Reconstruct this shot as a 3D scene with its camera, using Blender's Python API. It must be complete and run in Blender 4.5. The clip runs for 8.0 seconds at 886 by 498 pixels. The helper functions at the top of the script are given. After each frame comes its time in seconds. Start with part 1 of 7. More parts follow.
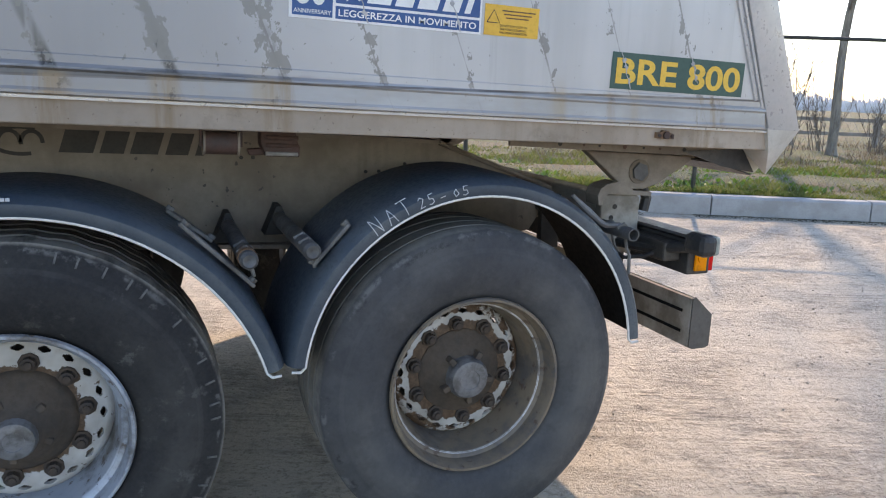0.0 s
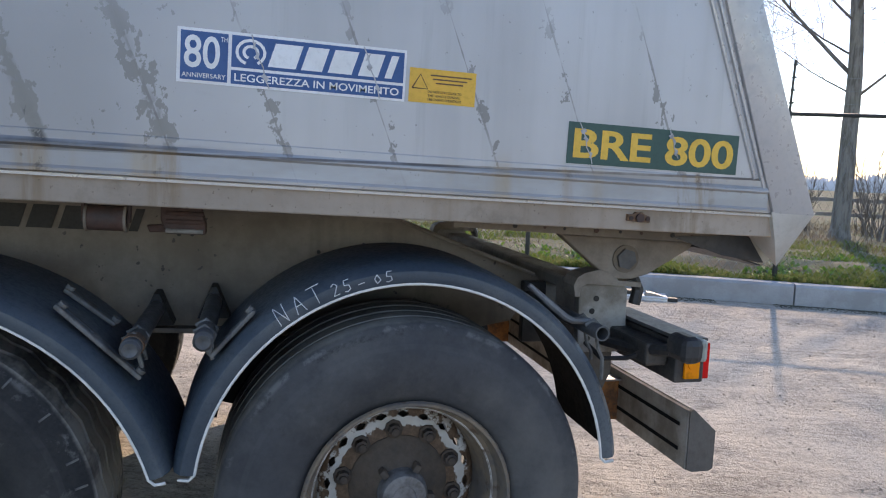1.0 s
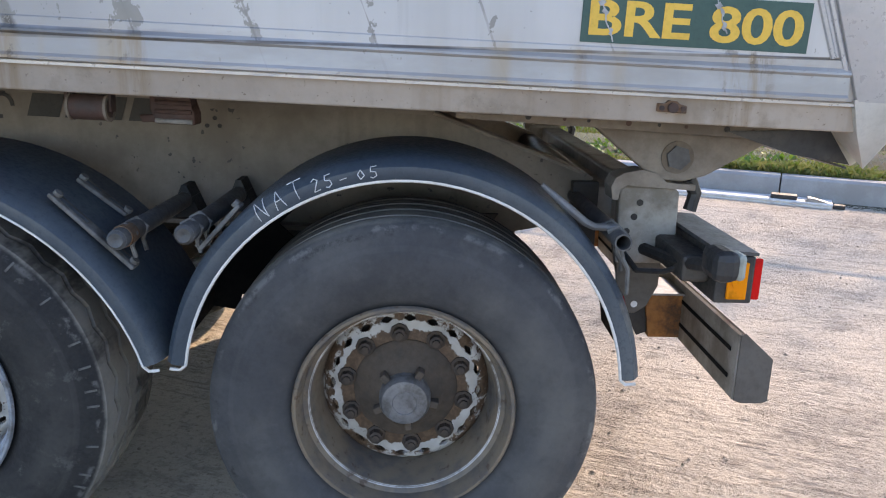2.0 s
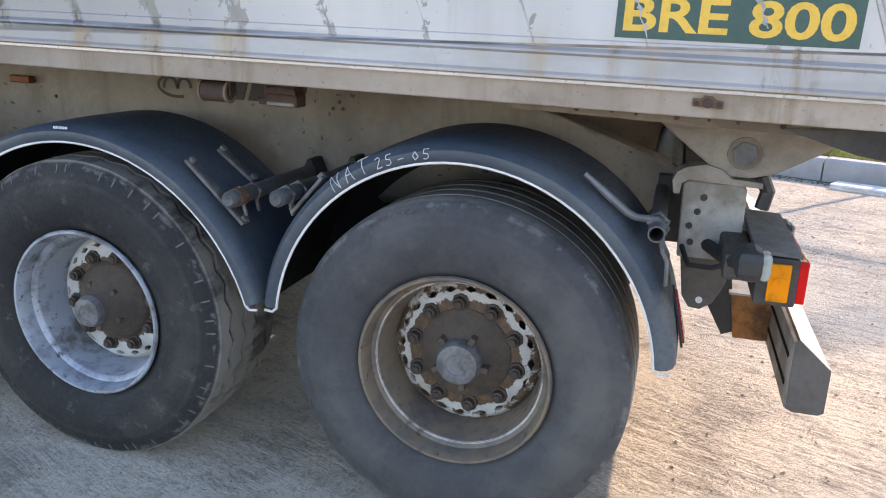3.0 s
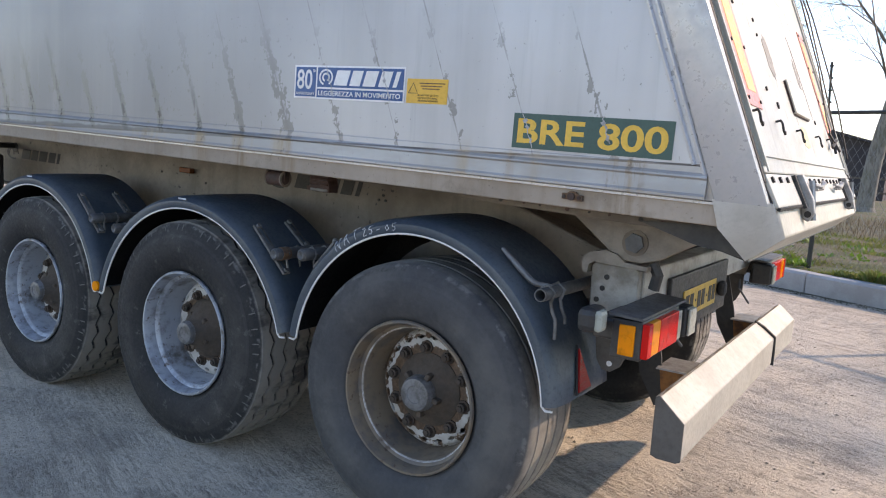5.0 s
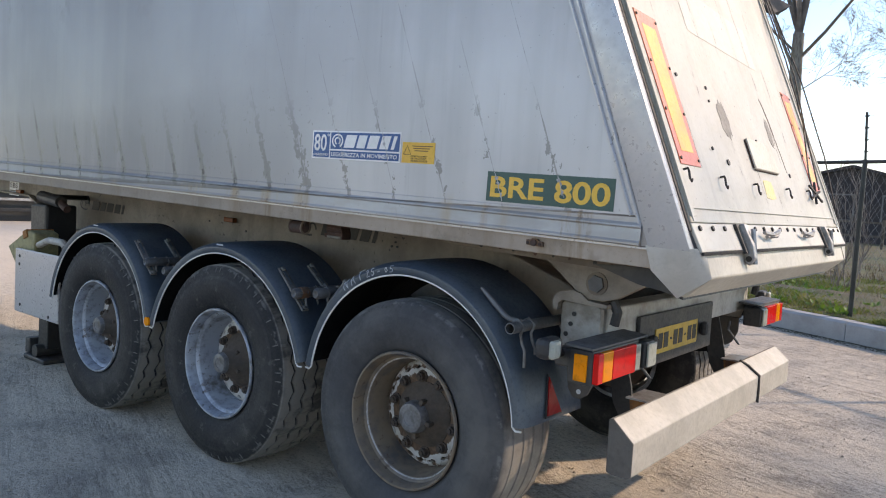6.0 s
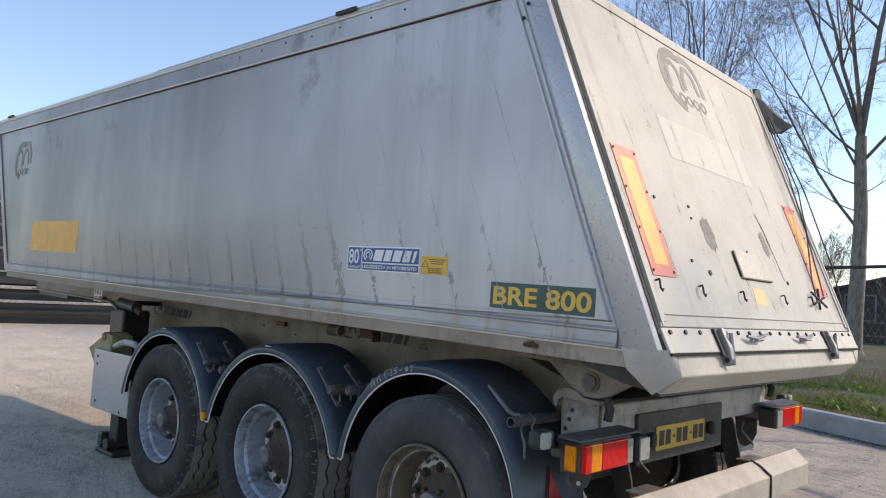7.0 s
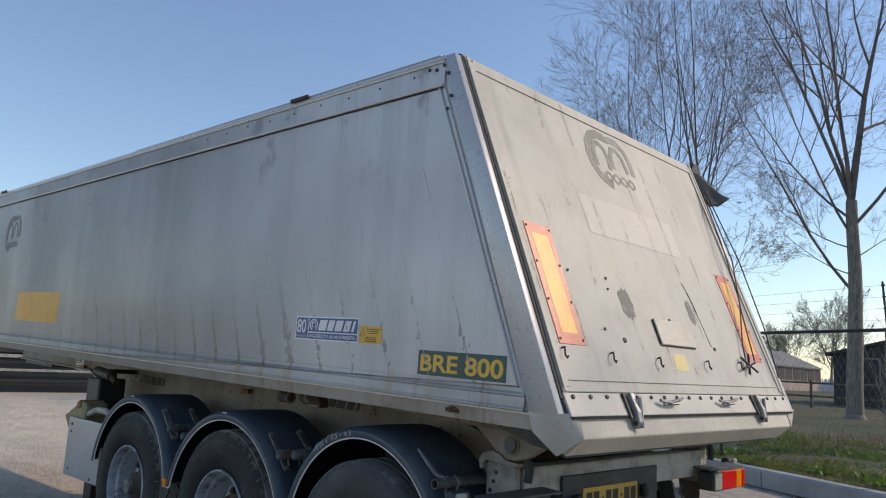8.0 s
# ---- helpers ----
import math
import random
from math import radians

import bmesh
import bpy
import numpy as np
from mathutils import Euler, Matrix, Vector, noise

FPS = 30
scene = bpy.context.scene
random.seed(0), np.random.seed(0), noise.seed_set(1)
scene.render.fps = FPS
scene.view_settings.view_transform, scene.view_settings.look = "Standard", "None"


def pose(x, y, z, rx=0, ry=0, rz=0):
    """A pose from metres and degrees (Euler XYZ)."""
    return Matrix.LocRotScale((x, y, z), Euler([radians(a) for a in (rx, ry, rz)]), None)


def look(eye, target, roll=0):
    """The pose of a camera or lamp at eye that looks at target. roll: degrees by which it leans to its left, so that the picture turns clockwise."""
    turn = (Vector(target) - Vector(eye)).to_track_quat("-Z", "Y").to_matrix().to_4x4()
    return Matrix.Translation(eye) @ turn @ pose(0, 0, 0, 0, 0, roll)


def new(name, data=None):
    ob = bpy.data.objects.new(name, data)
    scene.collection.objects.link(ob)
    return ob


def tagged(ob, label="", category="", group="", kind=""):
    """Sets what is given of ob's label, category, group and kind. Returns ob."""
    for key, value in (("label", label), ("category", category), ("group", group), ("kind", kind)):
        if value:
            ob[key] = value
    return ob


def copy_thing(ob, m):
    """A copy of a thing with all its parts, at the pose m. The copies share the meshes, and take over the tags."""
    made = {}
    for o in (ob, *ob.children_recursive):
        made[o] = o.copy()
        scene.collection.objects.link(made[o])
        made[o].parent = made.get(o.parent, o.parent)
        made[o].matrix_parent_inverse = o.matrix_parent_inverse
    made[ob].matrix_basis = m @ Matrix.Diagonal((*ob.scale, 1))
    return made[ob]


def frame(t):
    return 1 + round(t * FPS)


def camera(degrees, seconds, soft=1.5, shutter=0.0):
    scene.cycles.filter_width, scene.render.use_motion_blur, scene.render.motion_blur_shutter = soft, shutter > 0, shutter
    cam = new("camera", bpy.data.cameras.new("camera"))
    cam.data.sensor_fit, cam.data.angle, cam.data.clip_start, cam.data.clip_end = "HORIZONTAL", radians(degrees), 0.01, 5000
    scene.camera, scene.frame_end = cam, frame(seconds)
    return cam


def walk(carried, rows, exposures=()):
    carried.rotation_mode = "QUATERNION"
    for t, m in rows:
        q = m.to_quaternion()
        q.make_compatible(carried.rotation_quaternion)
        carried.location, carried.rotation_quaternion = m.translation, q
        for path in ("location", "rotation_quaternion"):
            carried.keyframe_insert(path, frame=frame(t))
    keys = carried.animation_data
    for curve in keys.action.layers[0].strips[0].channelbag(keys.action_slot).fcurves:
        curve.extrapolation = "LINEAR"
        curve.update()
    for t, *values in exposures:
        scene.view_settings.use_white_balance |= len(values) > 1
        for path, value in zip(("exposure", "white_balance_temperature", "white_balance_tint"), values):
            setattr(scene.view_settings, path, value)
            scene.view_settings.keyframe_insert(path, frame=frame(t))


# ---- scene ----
cam = camera(61.7, 8.0, soft=1.1)
PATH = [
    (0, (-0.967, -3.244, 1.455), (-0.226, -1.434, 1.035), 2.1),
    (0.5, (-0.727, -3.236, 1.427), (-0.045, -1.371, 1.196), 2.6),
    (1, (-0.428, -3.111, 1.454), (0.073, -1.188, 1.233), 2.5),
    (1.5, (-0.237, -3.024, 1.46), (-0.087, -1.057, 1.131), 1.7),
    (1.7, (-0.126, -2.99, 1.434), (0.003, -1.046, 0.982), 1.6),
    (3, (0.544, -3.117, 1.477), (-0.015, -1.28, 0.918), 1.5),
    (3.5, (0.788, -3.195, 1.453), (0.029, -1.375, 1.118), 2.2),
    (4, (1.047, -3.241, 1.452), (0.255, -1.429, 1.154), 3.2),
    (4.5, (1.31, -3.333, 1.467), (0.28, -1.649, 1.14), 2.7),
    (4.7, (1.402, -3.364, 1.44), (0.36, -1.68, 1.150), 3.4),
    (5.8, (1.932, -3.542, 1.471), (0.708, -1.971, 1.289), 3.3),
    (6, (2.005, -3.571, 1.477), (0.778, -1.998, 1.34), 3.5),
    (6.5, (2.217, -3.647, 1.503), (0.872, -2.174, 1.365), 3.4),
    (7, (2.45, -3.731, 1.506), (1.074, -2.286, 1.637), 3.4),
    (7.5, (2.668, -3.723, 1.524), (1.284, -2.302, 1.784), 3.4),
    (8, (2.874, -3.676, 1.533), (1.494, -2.261, 1.837), 3.1),
]
EXPOSURE = [(0, 1.55, 8400, 20), (0.5, 1.17, 7800, 20), (1, 1.17, 7700, 20), (1.5, 1.39, 7800, 21), (3, 2.02, 8500, 22), (3.5, 1.92, 8400, 21), (4, 1.35, 8300, 20), (4.5, 1.39, 8200, 22), (6, 1.08, 8100, 19), (6.5, 0.98, 8100, 19), (7, 0.79, 7900, 18), (7.5, 0.55, 7700, 16), (8, 0.32, 7700, 16)]
walk(cam, [(t, look(eye, target, roll)) for t, eye, target, roll in PATH], EXPOSURE)

# ---- light ----
SUN_WAY = Vector((0.61, 0.79, 0.62)).normalized()      # towards the sun
world = bpy.data.worlds.new("sky")
scene.world = world
world.use_nodes = True
sky = world.node_tree.nodes.new("ShaderNodeTexSky")
sky.sky_type, sky.sun_disc = "NISHITA", False
sky.sun_elevation, sky.sun_rotation = math.asin(SUN_WAY.z), math.atan2(SUN_WAY.x, SUN_WAY.y)
sky.air_density, sky.dust_density, sky.ozone_density = 1.15, 0.2, 5.6
world.node_tree.links.new(sky.outputs[0], world.node_tree.nodes["Background"].inputs[0])
world.node_tree.nodes["Background"].inputs[1].default_value = 0.15
sun = new("sun", bpy.data.lights.new("sun", "SUN"))
sun.data.energy, sun.data.angle, sun.data.color = 2.05, radians(1.0), (1.0, 0.89, 0.75)
sun.matrix_world = look(SUN_WAY * 50, (0, 0, 0))

# ---- materials ----
def nodes_of(name):
    m = bpy.data.materials.new(name)
    m.use_nodes = True
    return m, m.node_tree.nodes, m.node_tree.links, m.node_tree.nodes["Principled BSDF"]


class Net:
    """Short calls for node trees."""

    def __init__(self, name):
        self.m, self.n, self.l, self.p = nodes_of(name)
        self.co = self.n.new("ShaderNodeTexCoord").outputs["Object"]

    def math(self, op, a, b=0.0, c=0.0, clamp=False):
        k = self.n.new("ShaderNodeMath")
        k.operation, k.use_clamp = op, clamp
        for i, v in enumerate((a, b, c)):
            if isinstance(v, (int, float)):
                k.inputs[i].default_value = v
            else:
                self.l.new(v, k.inputs[i])
        return k.outputs[0]

    def noise(self, scale, detail=4.0, rough=0.6, stretch=None, at=None):
        k = self.n.new("ShaderNodeTexNoise")
        k.inputs["Scale"].default_value, k.inputs["Detail"].default_value, k.inputs["Roughness"].default_value = scale, detail, rough
        v = at if at is not None else self.co
        if stretch:
            mp = self.n.new("ShaderNodeMapping")
            mp.inputs["Scale"].default_value = stretch
            self.l.new(v, mp.inputs[0])
            v = mp.outputs[0]
        self.l.new(v, k.inputs["Vector"])
        return k.outputs["Fac"]

    def ramp(self, v, lo, hi, a=0.0, b=1.0):
        k = self.n.new("ShaderNodeMapRange")
        k.interpolation_type = "SMOOTHSTEP"
        self.l.new(v, k.inputs["Value"])
        for name, x in (("From Min", lo), ("From Max", hi), ("To Min", a), ("To Max", b)):
            k.inputs[name].default_value = x
        return k.outputs[0]

    def mix(self, f, a, b):
        k = self.n.new("ShaderNodeMix")
        k.data_type = "RGBA"
        for s, v in ((k.inputs["Factor"], f), (k.inputs["A"], a), (k.inputs["B"], b)):
            if isinstance(v, (int, float)):
                s.default_value = v
            elif isinstance(v, tuple):
                s.default_value = (*v, 1.0) if len(v) == 3 else v
            else:
                self.l.new(v, s)
        return k.outputs["Result"]

    def xyz(self):
        k = self.n.new("ShaderNodeSeparateXYZ")
        self.l.new(self.co, k.inputs[0])
        return k.outputs

    def random(self):
        return self.n.new("ShaderNodeObjectInfo").outputs["Random"]

    def island(self):
        return self.n.new("ShaderNodeNewGeometry").outputs["Random Per Island"]

    def rust_runs(self, x):
        """Brown runs below the places where water leaves the wall."""
        ragged = self.noise(1.0, 4.0, 0.65, (26.0, 1.0, 3.0))
        total = None
        for at, wide, part_of in ((0.78, 0.075, 1.0), (-0.63, 0.055, 0.9), (-0.91, 0.05, 0.8), (-1.17, 0.07, 0.9), (0.40, 0.03, 0.35), (-1.55, 0.05, 0.6), (-2.35, 0.05, 0.5), (-3.2, 0.06, 0.4)):
            d = self.math("ABSOLUTE", self.math("SUBTRACT", x[0], at))
            v = self.math("MULTIPLY", self.ramp(d, wide * 0.3, wide, part_of, 0.0), self.ramp(ragged, 0.36, 0.62))
            total = v if total is None else self.math("MAXIMUM", total, v)
        return total

    def bump(self, height, strength=0.3, distance=0.01):
        k = self.n.new("ShaderNodeBump")
        k.inputs["Strength"].default_value, k.inputs["Distance"].default_value = strength, distance
        self.l.new(height, k.inputs["Height"])
        self.l.new(k.outputs[0], self.p.inputs["Normal"])

    def finish(self, colour, rough=0.6, metal=0.0):
        for s, v in (("Base Color", colour), ("Roughness", rough), ("Metallic", metal)):
            if isinstance(v, tuple):
                self.p.inputs[s].default_value = (*v, 1.0)
            elif isinstance(v, (int, float)):
                self.p.inputs[s].default_value = v
            else:
                self.l.new(v, self.p.inputs[s])
        return self.m


def surface(name, base, other, scale=3.0, fine=60.0, rough=0.6, metal=0.0, bump=0.15, depth=0.004, lo=0.4, hi=0.65, stretch=None, vary=0.0):
    """A worn surface: two colours in large patches, fine grain over them, rough and bumped by the grain."""
    t = Net(name)
    big, small = t.noise(scale, 6.0, 0.65, stretch), t.noise(fine, 4.0, 0.7)
    c = t.mix(t.ramp(big, lo, hi), base, other)
    dark = tuple(v * 0.72 for v in base)
    c = t.mix(t.math("MULTIPLY", t.ramp(small, 0.45, 0.75), 0.55), c, dark)
    if vary:
        c = t.mix(t.math("MULTIPLY", t.random(), vary), c, other)
    t.bump(t.math("ADD", t.math("MULTIPLY", big, 0.4), small), bump, depth)
    return t.finish(c, t.ramp(small, 0.3, 0.8, rough - 0.1, min(1.0, rough + 0.12)), metal)


def glassy(name, colour, rough=0.12):
    """Moulded coloured lamp plastic with fine prisms."""
    t = Net(name)
    x = t.xyz()
    w = t.math("SINE", t.math("MULTIPLY", x[1], 700.0))
    t.bump(w, 0.25, 0.002)
    t.p.inputs["Specular IOR Level"].default_value = 0.2
    c = t.mix(t.ramp(t.noise(25.0), 0.5, 0.8), colour, tuple(0.6 * v for v in colour))
    return t.finish(c, rough)


def body_paint():
    """Grey-white lacquered aluminium with slanted water lines, corrosion by the seams and rust runs."""
    t = Net("body_paint")
    x = t.xyz()
    u = t.math("ADD", x[0], t.math("MULTIPLY", x[2], 0.388))
    k = t.math("DIVIDE", t.math("SUBTRACT", u, 1.031), 0.2695)
    d = t.math("MULTIPLY", t.math("ABSOLUTE", t.math("SUBTRACT", t.math("FRACT", t.math("ADD", k, 0.5)), 0.5)), 0.2695)
    cell = t.math("FLOOR", t.math("ADD", k, 0.5))
    rnd = t.math("FRACT", t.math("MULTIPLY", t.math("SINE", t.math("MULTIPLY", cell, 12.99)), 437.5))
    along = t.noise(2.2, 4.0, 0.7, (3.0, 1.0, 1.6))
    wob = t.noise(9.0, 3.0, 0.6)
    dist = t.math("ADD", d, t.math("MULTIPLY", t.math("SUBTRACT", wob, 0.5), 0.012))
    reach = t.math("ADD", t.ramp(x[0], -1.2, -0.4, 1.62, 2.0), t.math("MULTIPLY", rnd, t.ramp(x[0], -1.2, -0.4, 0.25, 0.9)))
    low = t.ramp(t.math("SUBTRACT", x[2], reach), -0.35, 0.1, 1.0, 0.0)
    wall = t.ramp(x[2], 1.452, 1.460)                   # above the folded moulding
    line = t.math("MULTIPLY", t.ramp(dist, 0.0010, 0.0030, 1.0, 0.0), t.math("MAXIMUM", t.math("MULTIPLY", low, t.ramp(along, 0.36, 0.55)), t.math("MULTIPLY", t.ramp(x[0], -1.6, -0.6, 0.0, 0.55), t.ramp(along, 0.42, 0.55))))
    line = t.math("MULTIPLY", line, t.ramp(x[2], 1.452, 1.460, 0.25, 1.0))
    # corroded flakes beside the lines, low on the wall
    flake = t.noise(34.0, 5.0, 0.62, (1.0, 1.0, 0.72))
    band = t.math("MULTIPLY", t.ramp(x[2], 1.40, 1.50), t.ramp(x[2], 1.62, 2.0, 1.0, 0.0))
    front = t.ramp(x[0], -1.2, 0.0, 0.13, 0.0)
    near = t.math("ADD", t.ramp(dist, 0.0, 0.050, 0.19, 0.0), t.math("MULTIPLY", t.math("SUBTRACT", rnd, 0.5), 0.07))
    near = t.math("MULTIPLY", t.math("ADD", near, t.math("MULTIPLY", front, 0.5)), t.ramp(x[0], -0.2, 0.6, 1.0, 0.7))
    spots = t.math("MULTIPLY", t.math("MULTIPLY", t.ramp(t.math("ADD", flake, near), 0.700, 0.709), band), wall)
    # short grey drips under the seams, further forward
    drip = t.noise(1.0, 3.0, 0.6, (14.0, 1.0, 1.3))
    drips = t.math("MULTIPLY", t.ramp(dist, 0.005, 0.021, 1.0, 0.0), t.math("MULTIPLY", t.ramp(t.math("SUBTRACT", x[2], t.math("MULTIPLY", rnd, 0.25)), 1.50, 1.76, 1.0, 0.0), t.ramp(x[0], -1.5, -0.4, 1.0, 0.0)))
    drips = t.math("MULTIPLY", drips, wall)
    drips = t.math("MULTIPLY", drips, t.ramp(drip, 0.40, 0.54))
    veil = t.noise(1.0, 4.0, 0.55, (5.0, 1.0, 0.35))
    grime = t.noise(0.9, 5.0, 0.6)
    top = t.math("MULTIPLY", t.ramp(t.noise(2.4, 5.0, 0.7, (1.0, 1.0, 0.8)), 0.54, 0.66), t.ramp(x[2], 2.3, 2.8))
    c = t.mix(t.ramp(grime, 0.35, 0.7), (0.51, 0.506, 0.512), (0.435, 0.43, 0.432))
    # weaker reflections painted in as a darker tone towards the front
    tint = t.math("ADD", t.ramp(x[0], -2.9, 0.6, 0.93, 0.0), t.math("MULTIPLY", t.math("SUBTRACT", t.noise(0.7, 4.0, 0.6, (1.0, 1.0, 0.5)), 0.5), 0.9), clamp=True)
    # the painted dimming also deepens low on the wall
    low_dim = t.math("MULTIPLY", t.ramp(x[2], 1.5, 2.35, 0.52, 0.0), t.ramp(x[0], -1.6, 0.55, 1.0, 0.0))
    tint = t.math("MAXIMUM", tint, t.math("ADD", t.math("MULTIPLY", tint, 0.7), low_dim))
    c = t.mix(tint, c, (0.205, 0.204, 0.212))
    c = t.mix(t.math("MULTIPLY", t.ramp(veil, 0.46, 0.72), 0.4), c, (0.31, 0.305, 0.30))
    fine = t.noise(1.0, 4.0, 0.6, (22.0, 1.0, 1.2))
    c = t.mix(t.math("MULTIPLY", t.ramp(fine, 0.55, 0.72), 0.28), c, (0.28, 0.275, 0.27))
    # single dark specks and rubbed spots
    speck = t.noise(60.0, 2.0, 0.5)
    c = t.mix(t.math("MULTIPLY", t.ramp(speck, 0.70, 0.74), 0.6), c, (0.2, 0.195, 0.19))
    rub = t.math("MULTIPLY", t.ramp(t.noise(5.0, 5.0, 0.7, (1.0, 1.0, 2.2)), 0.66, 0.74), t.ramp(t.noise(0.8), 0.45, 0.6))
    c = t.mix(t.math("MULTIPLY", rub, 0.4), c, (0.25, 0.245, 0.24))
    c = t.mix(t.math("MULTIPLY", top, 0.6), c, (0.11, 0.108, 0.108))
    c = t.mix(t.math("MULTIPLY", drips, 0.95), c, (0.095, 0.09, 0.086))
    # black corroded ends of the seams just above the moulding
    foot = t.math("MULTIPLY", t.math("MULTIPLY", t.ramp(dist, 0.005, 0.022, 1.0, 0.0), wall), t.math("MULTIPLY", t.ramp(t.math("SUBTRACT", x[2], t.math("MULTIPLY", rnd, 0.10)), 1.475, 1.55, 1.0, 0.0), t.ramp(x[0], -1.1, -0.3, 1.0, 0.0)))
    c = t.mix(t.math("MULTIPLY", foot, t.ramp(t.noise(40.0, 3.0, 0.6), 0.40, 0.55, 0.1, 0.95)), c, (0.035, 0.032, 0.030))
    c = t.mix(t.math("MULTIPLY", line, 0.6), c, (0.13, 0.12, 0.11))
    c = t.mix(t.math("MULTIPLY", spots, 0.9), c, (0.20, 0.195, 0.185))
    # dust and road dirt on the folded moulding
    ledge = t.math("MULTIPLY", t.ramp(x[2], 1.452, 1.460, 1.0, 0.0), t.ramp(t.noise(2.0, 5.0, 0.65, (1.0, 1.0, 3.0)), 0.30, 0.65, 0.25, 0.75))
    c = t.mix(ledge, c, (0.27, 0.245, 0.22))
    # brown dirt caught in the seam on top of the moulding
    seam = t.math("MULTIPLY", t.math("MULTIPLY", t.ramp(x[2], 1.4515, 1.4535), t.ramp(x[2], 1.4580, 1.4605, 1.0, 0.0)), t.ramp(t.noise(1.0, 4.0, 0.6, (5.0, 1.0, 1.0)), 0.35, 0.60, 0.45, 0.95))
    c = t.mix(seam, c, (0.115, 0.095, 0.082))
    heap = t.math("MULTIPLY", t.math("MULTIPLY", t.ramp(t.math("SUBTRACT", x[2], t.math("MULTIPLY", t.noise(7.0, 4.0, 0.6, (1.0, 1.0, 0.2)), 0.03)), 1.452, 1.464, 1.0, 0.0), wall), t.ramp(x[0], -1.0, -0.2, 0.75, 0.0))
    c = t.mix(heap, c, (0.075, 0.066, 0.06))
    # rust runs on the ledges
    runs = t.math("MULTIPLY", t.ramp(t.noise(1.0, 3.0, 0.55, (6.0, 1.0, 0.25)), 0.58, 0.70), t.ramp(x[2], 1.43, 1.52, 1.0, 0.0))
    c = t.mix(t.math("MULTIPLY", runs, 0.45), c, (0.33, 0.23, 0.12))
    c = t.mix(t.math("MULTIPLY", t.rust_runs(x), t.ramp(x[2], 1.455, 1.475, 0.8, 0.0)), c, (0.25, 0.165, 0.085))
    edge = t.math("MULTIPLY", t.ramp(t.noise(30.0, 4.0, 0.6), 0.55, 0.62), t.math("MULTIPLY", t.rust_runs(x), t.ramp(x[2], 1.455, 1.475, 0.9, 0.0)))
    c = t.mix(edge, c, (0.10, 0.075, 0.055))
    t.bump(t.math("ADD", t.noise(150.0, 3.0, 0.6), t.math("MULTIPLY", t.noise(3.0), 2.0)), 0.06, 0.004)
    t.l.new(t.ramp(tint, 0.0, 0.9, 0.25, 0.10), t.p.inputs["Coat Weight"])
    t.p.inputs["Coat Roughness"].default_value = 0.25
    return t.finish(c, t.math("ADD", t.ramp(grime, 0.3, 0.7, 0.36, 0.5), t.math("MULTIPLY", tint, 0.06)), 0.25)


def rail_paint():
    """Cream chassis lacquer with brown rust runs and road dirt."""
    t = Net("cream_lacquer")
    big, fine = t.noise(2.5, 6.0, 0.65), t.noise(55.0, 5.0, 0.7)
    run = t.noise(1.0, 4.0, 0.6, (9.0, 2.0, 0.5))
    c = t.mix(t.ramp(big, 0.35, 0.7), (0.37, 0.305, 0.25), (0.275, 0.22, 0.175))
    c = t.mix(t.math("MULTIPLY", t.ramp(run, 0.52, 0.70), 0.6), c, (0.20, 0.145, 0.095))
    c = t.mix(t.math("MULTIPLY", t.ramp(t.noise(7.0, 6.0, 0.7), 0.52, 0.68), 0.55), c, (0.19, 0.15, 0.11))
    # same painted dimming as the wall, towards the front
    c = t.mix(t.ramp(t.xyz()[0], -2.6, 0.2, 0.6, 0.0), c, (0.165, 0.142, 0.125))
    c = t.mix(t.math("MULTIPLY", t.rust_runs(t.xyz()), 0.75), c, (0.19, 0.125, 0.065))
    c = t.mix(t.math("MULTIPLY", t.ramp(t.noise(90.0, 3.0, 0.6), 0.66, 0.72), 0.7), c, (0.12, 0.08, 0.05))
    c = t.mix(t.math("MULTIPLY", t.ramp(fine, 0.5, 0.8), 0.35), c, (0.2, 0.175, 0.145))
    t.bump(fine, 0.12, 0.003)
    return t.finish(c, t.ramp(fine, 0.3, 0.7, 0.5, 0.68))


def chassis_paint():
    """Dull cream chassis lacquer, brown with road dirt and splashed with dark tar."""
    t = Net("chassis_lacquer")
    big, fine = t.noise(3.0, 6.0, 0.65), t.noise(45.0, 4.0, 0.7)
    c = t.mix(t.ramp(big, 0.38, 0.70), (0.225, 0.19, 0.155), (0.135, 0.108, 0.083))
    c = t.mix(t.math("MULTIPLY", t.ramp(fine, 0.45, 0.75), 0.5), c, (0.16, 0.135, 0.11))
    run = t.noise(1.0, 4.0, 0.6, (7.0, 2.0, 0.6))
    c = t.mix(t.math("MULTIPLY", t.ramp(run, 0.55, 0.68), 0.45), c, (0.11, 0.085, 0.065))
    tar = t.math("MULTIPLY", t.ramp(t.noise(38.0, 2.0, 0.5), 0.66, 0.70), t.ramp(t.noise(2.2, 4.0, 0.6), 0.46, 0.58))
    c = t.mix(t.math("MULTIPLY", tar, 0.85), c, (0.035, 0.032, 0.03))
    t.bump(t.math("ADD", t.math("MULTIPLY", big, 0.4), fine), 0.15, 0.004)
    return t.finish(c, t.ramp(fine, 0.3, 0.8, 0.5, 0.72))


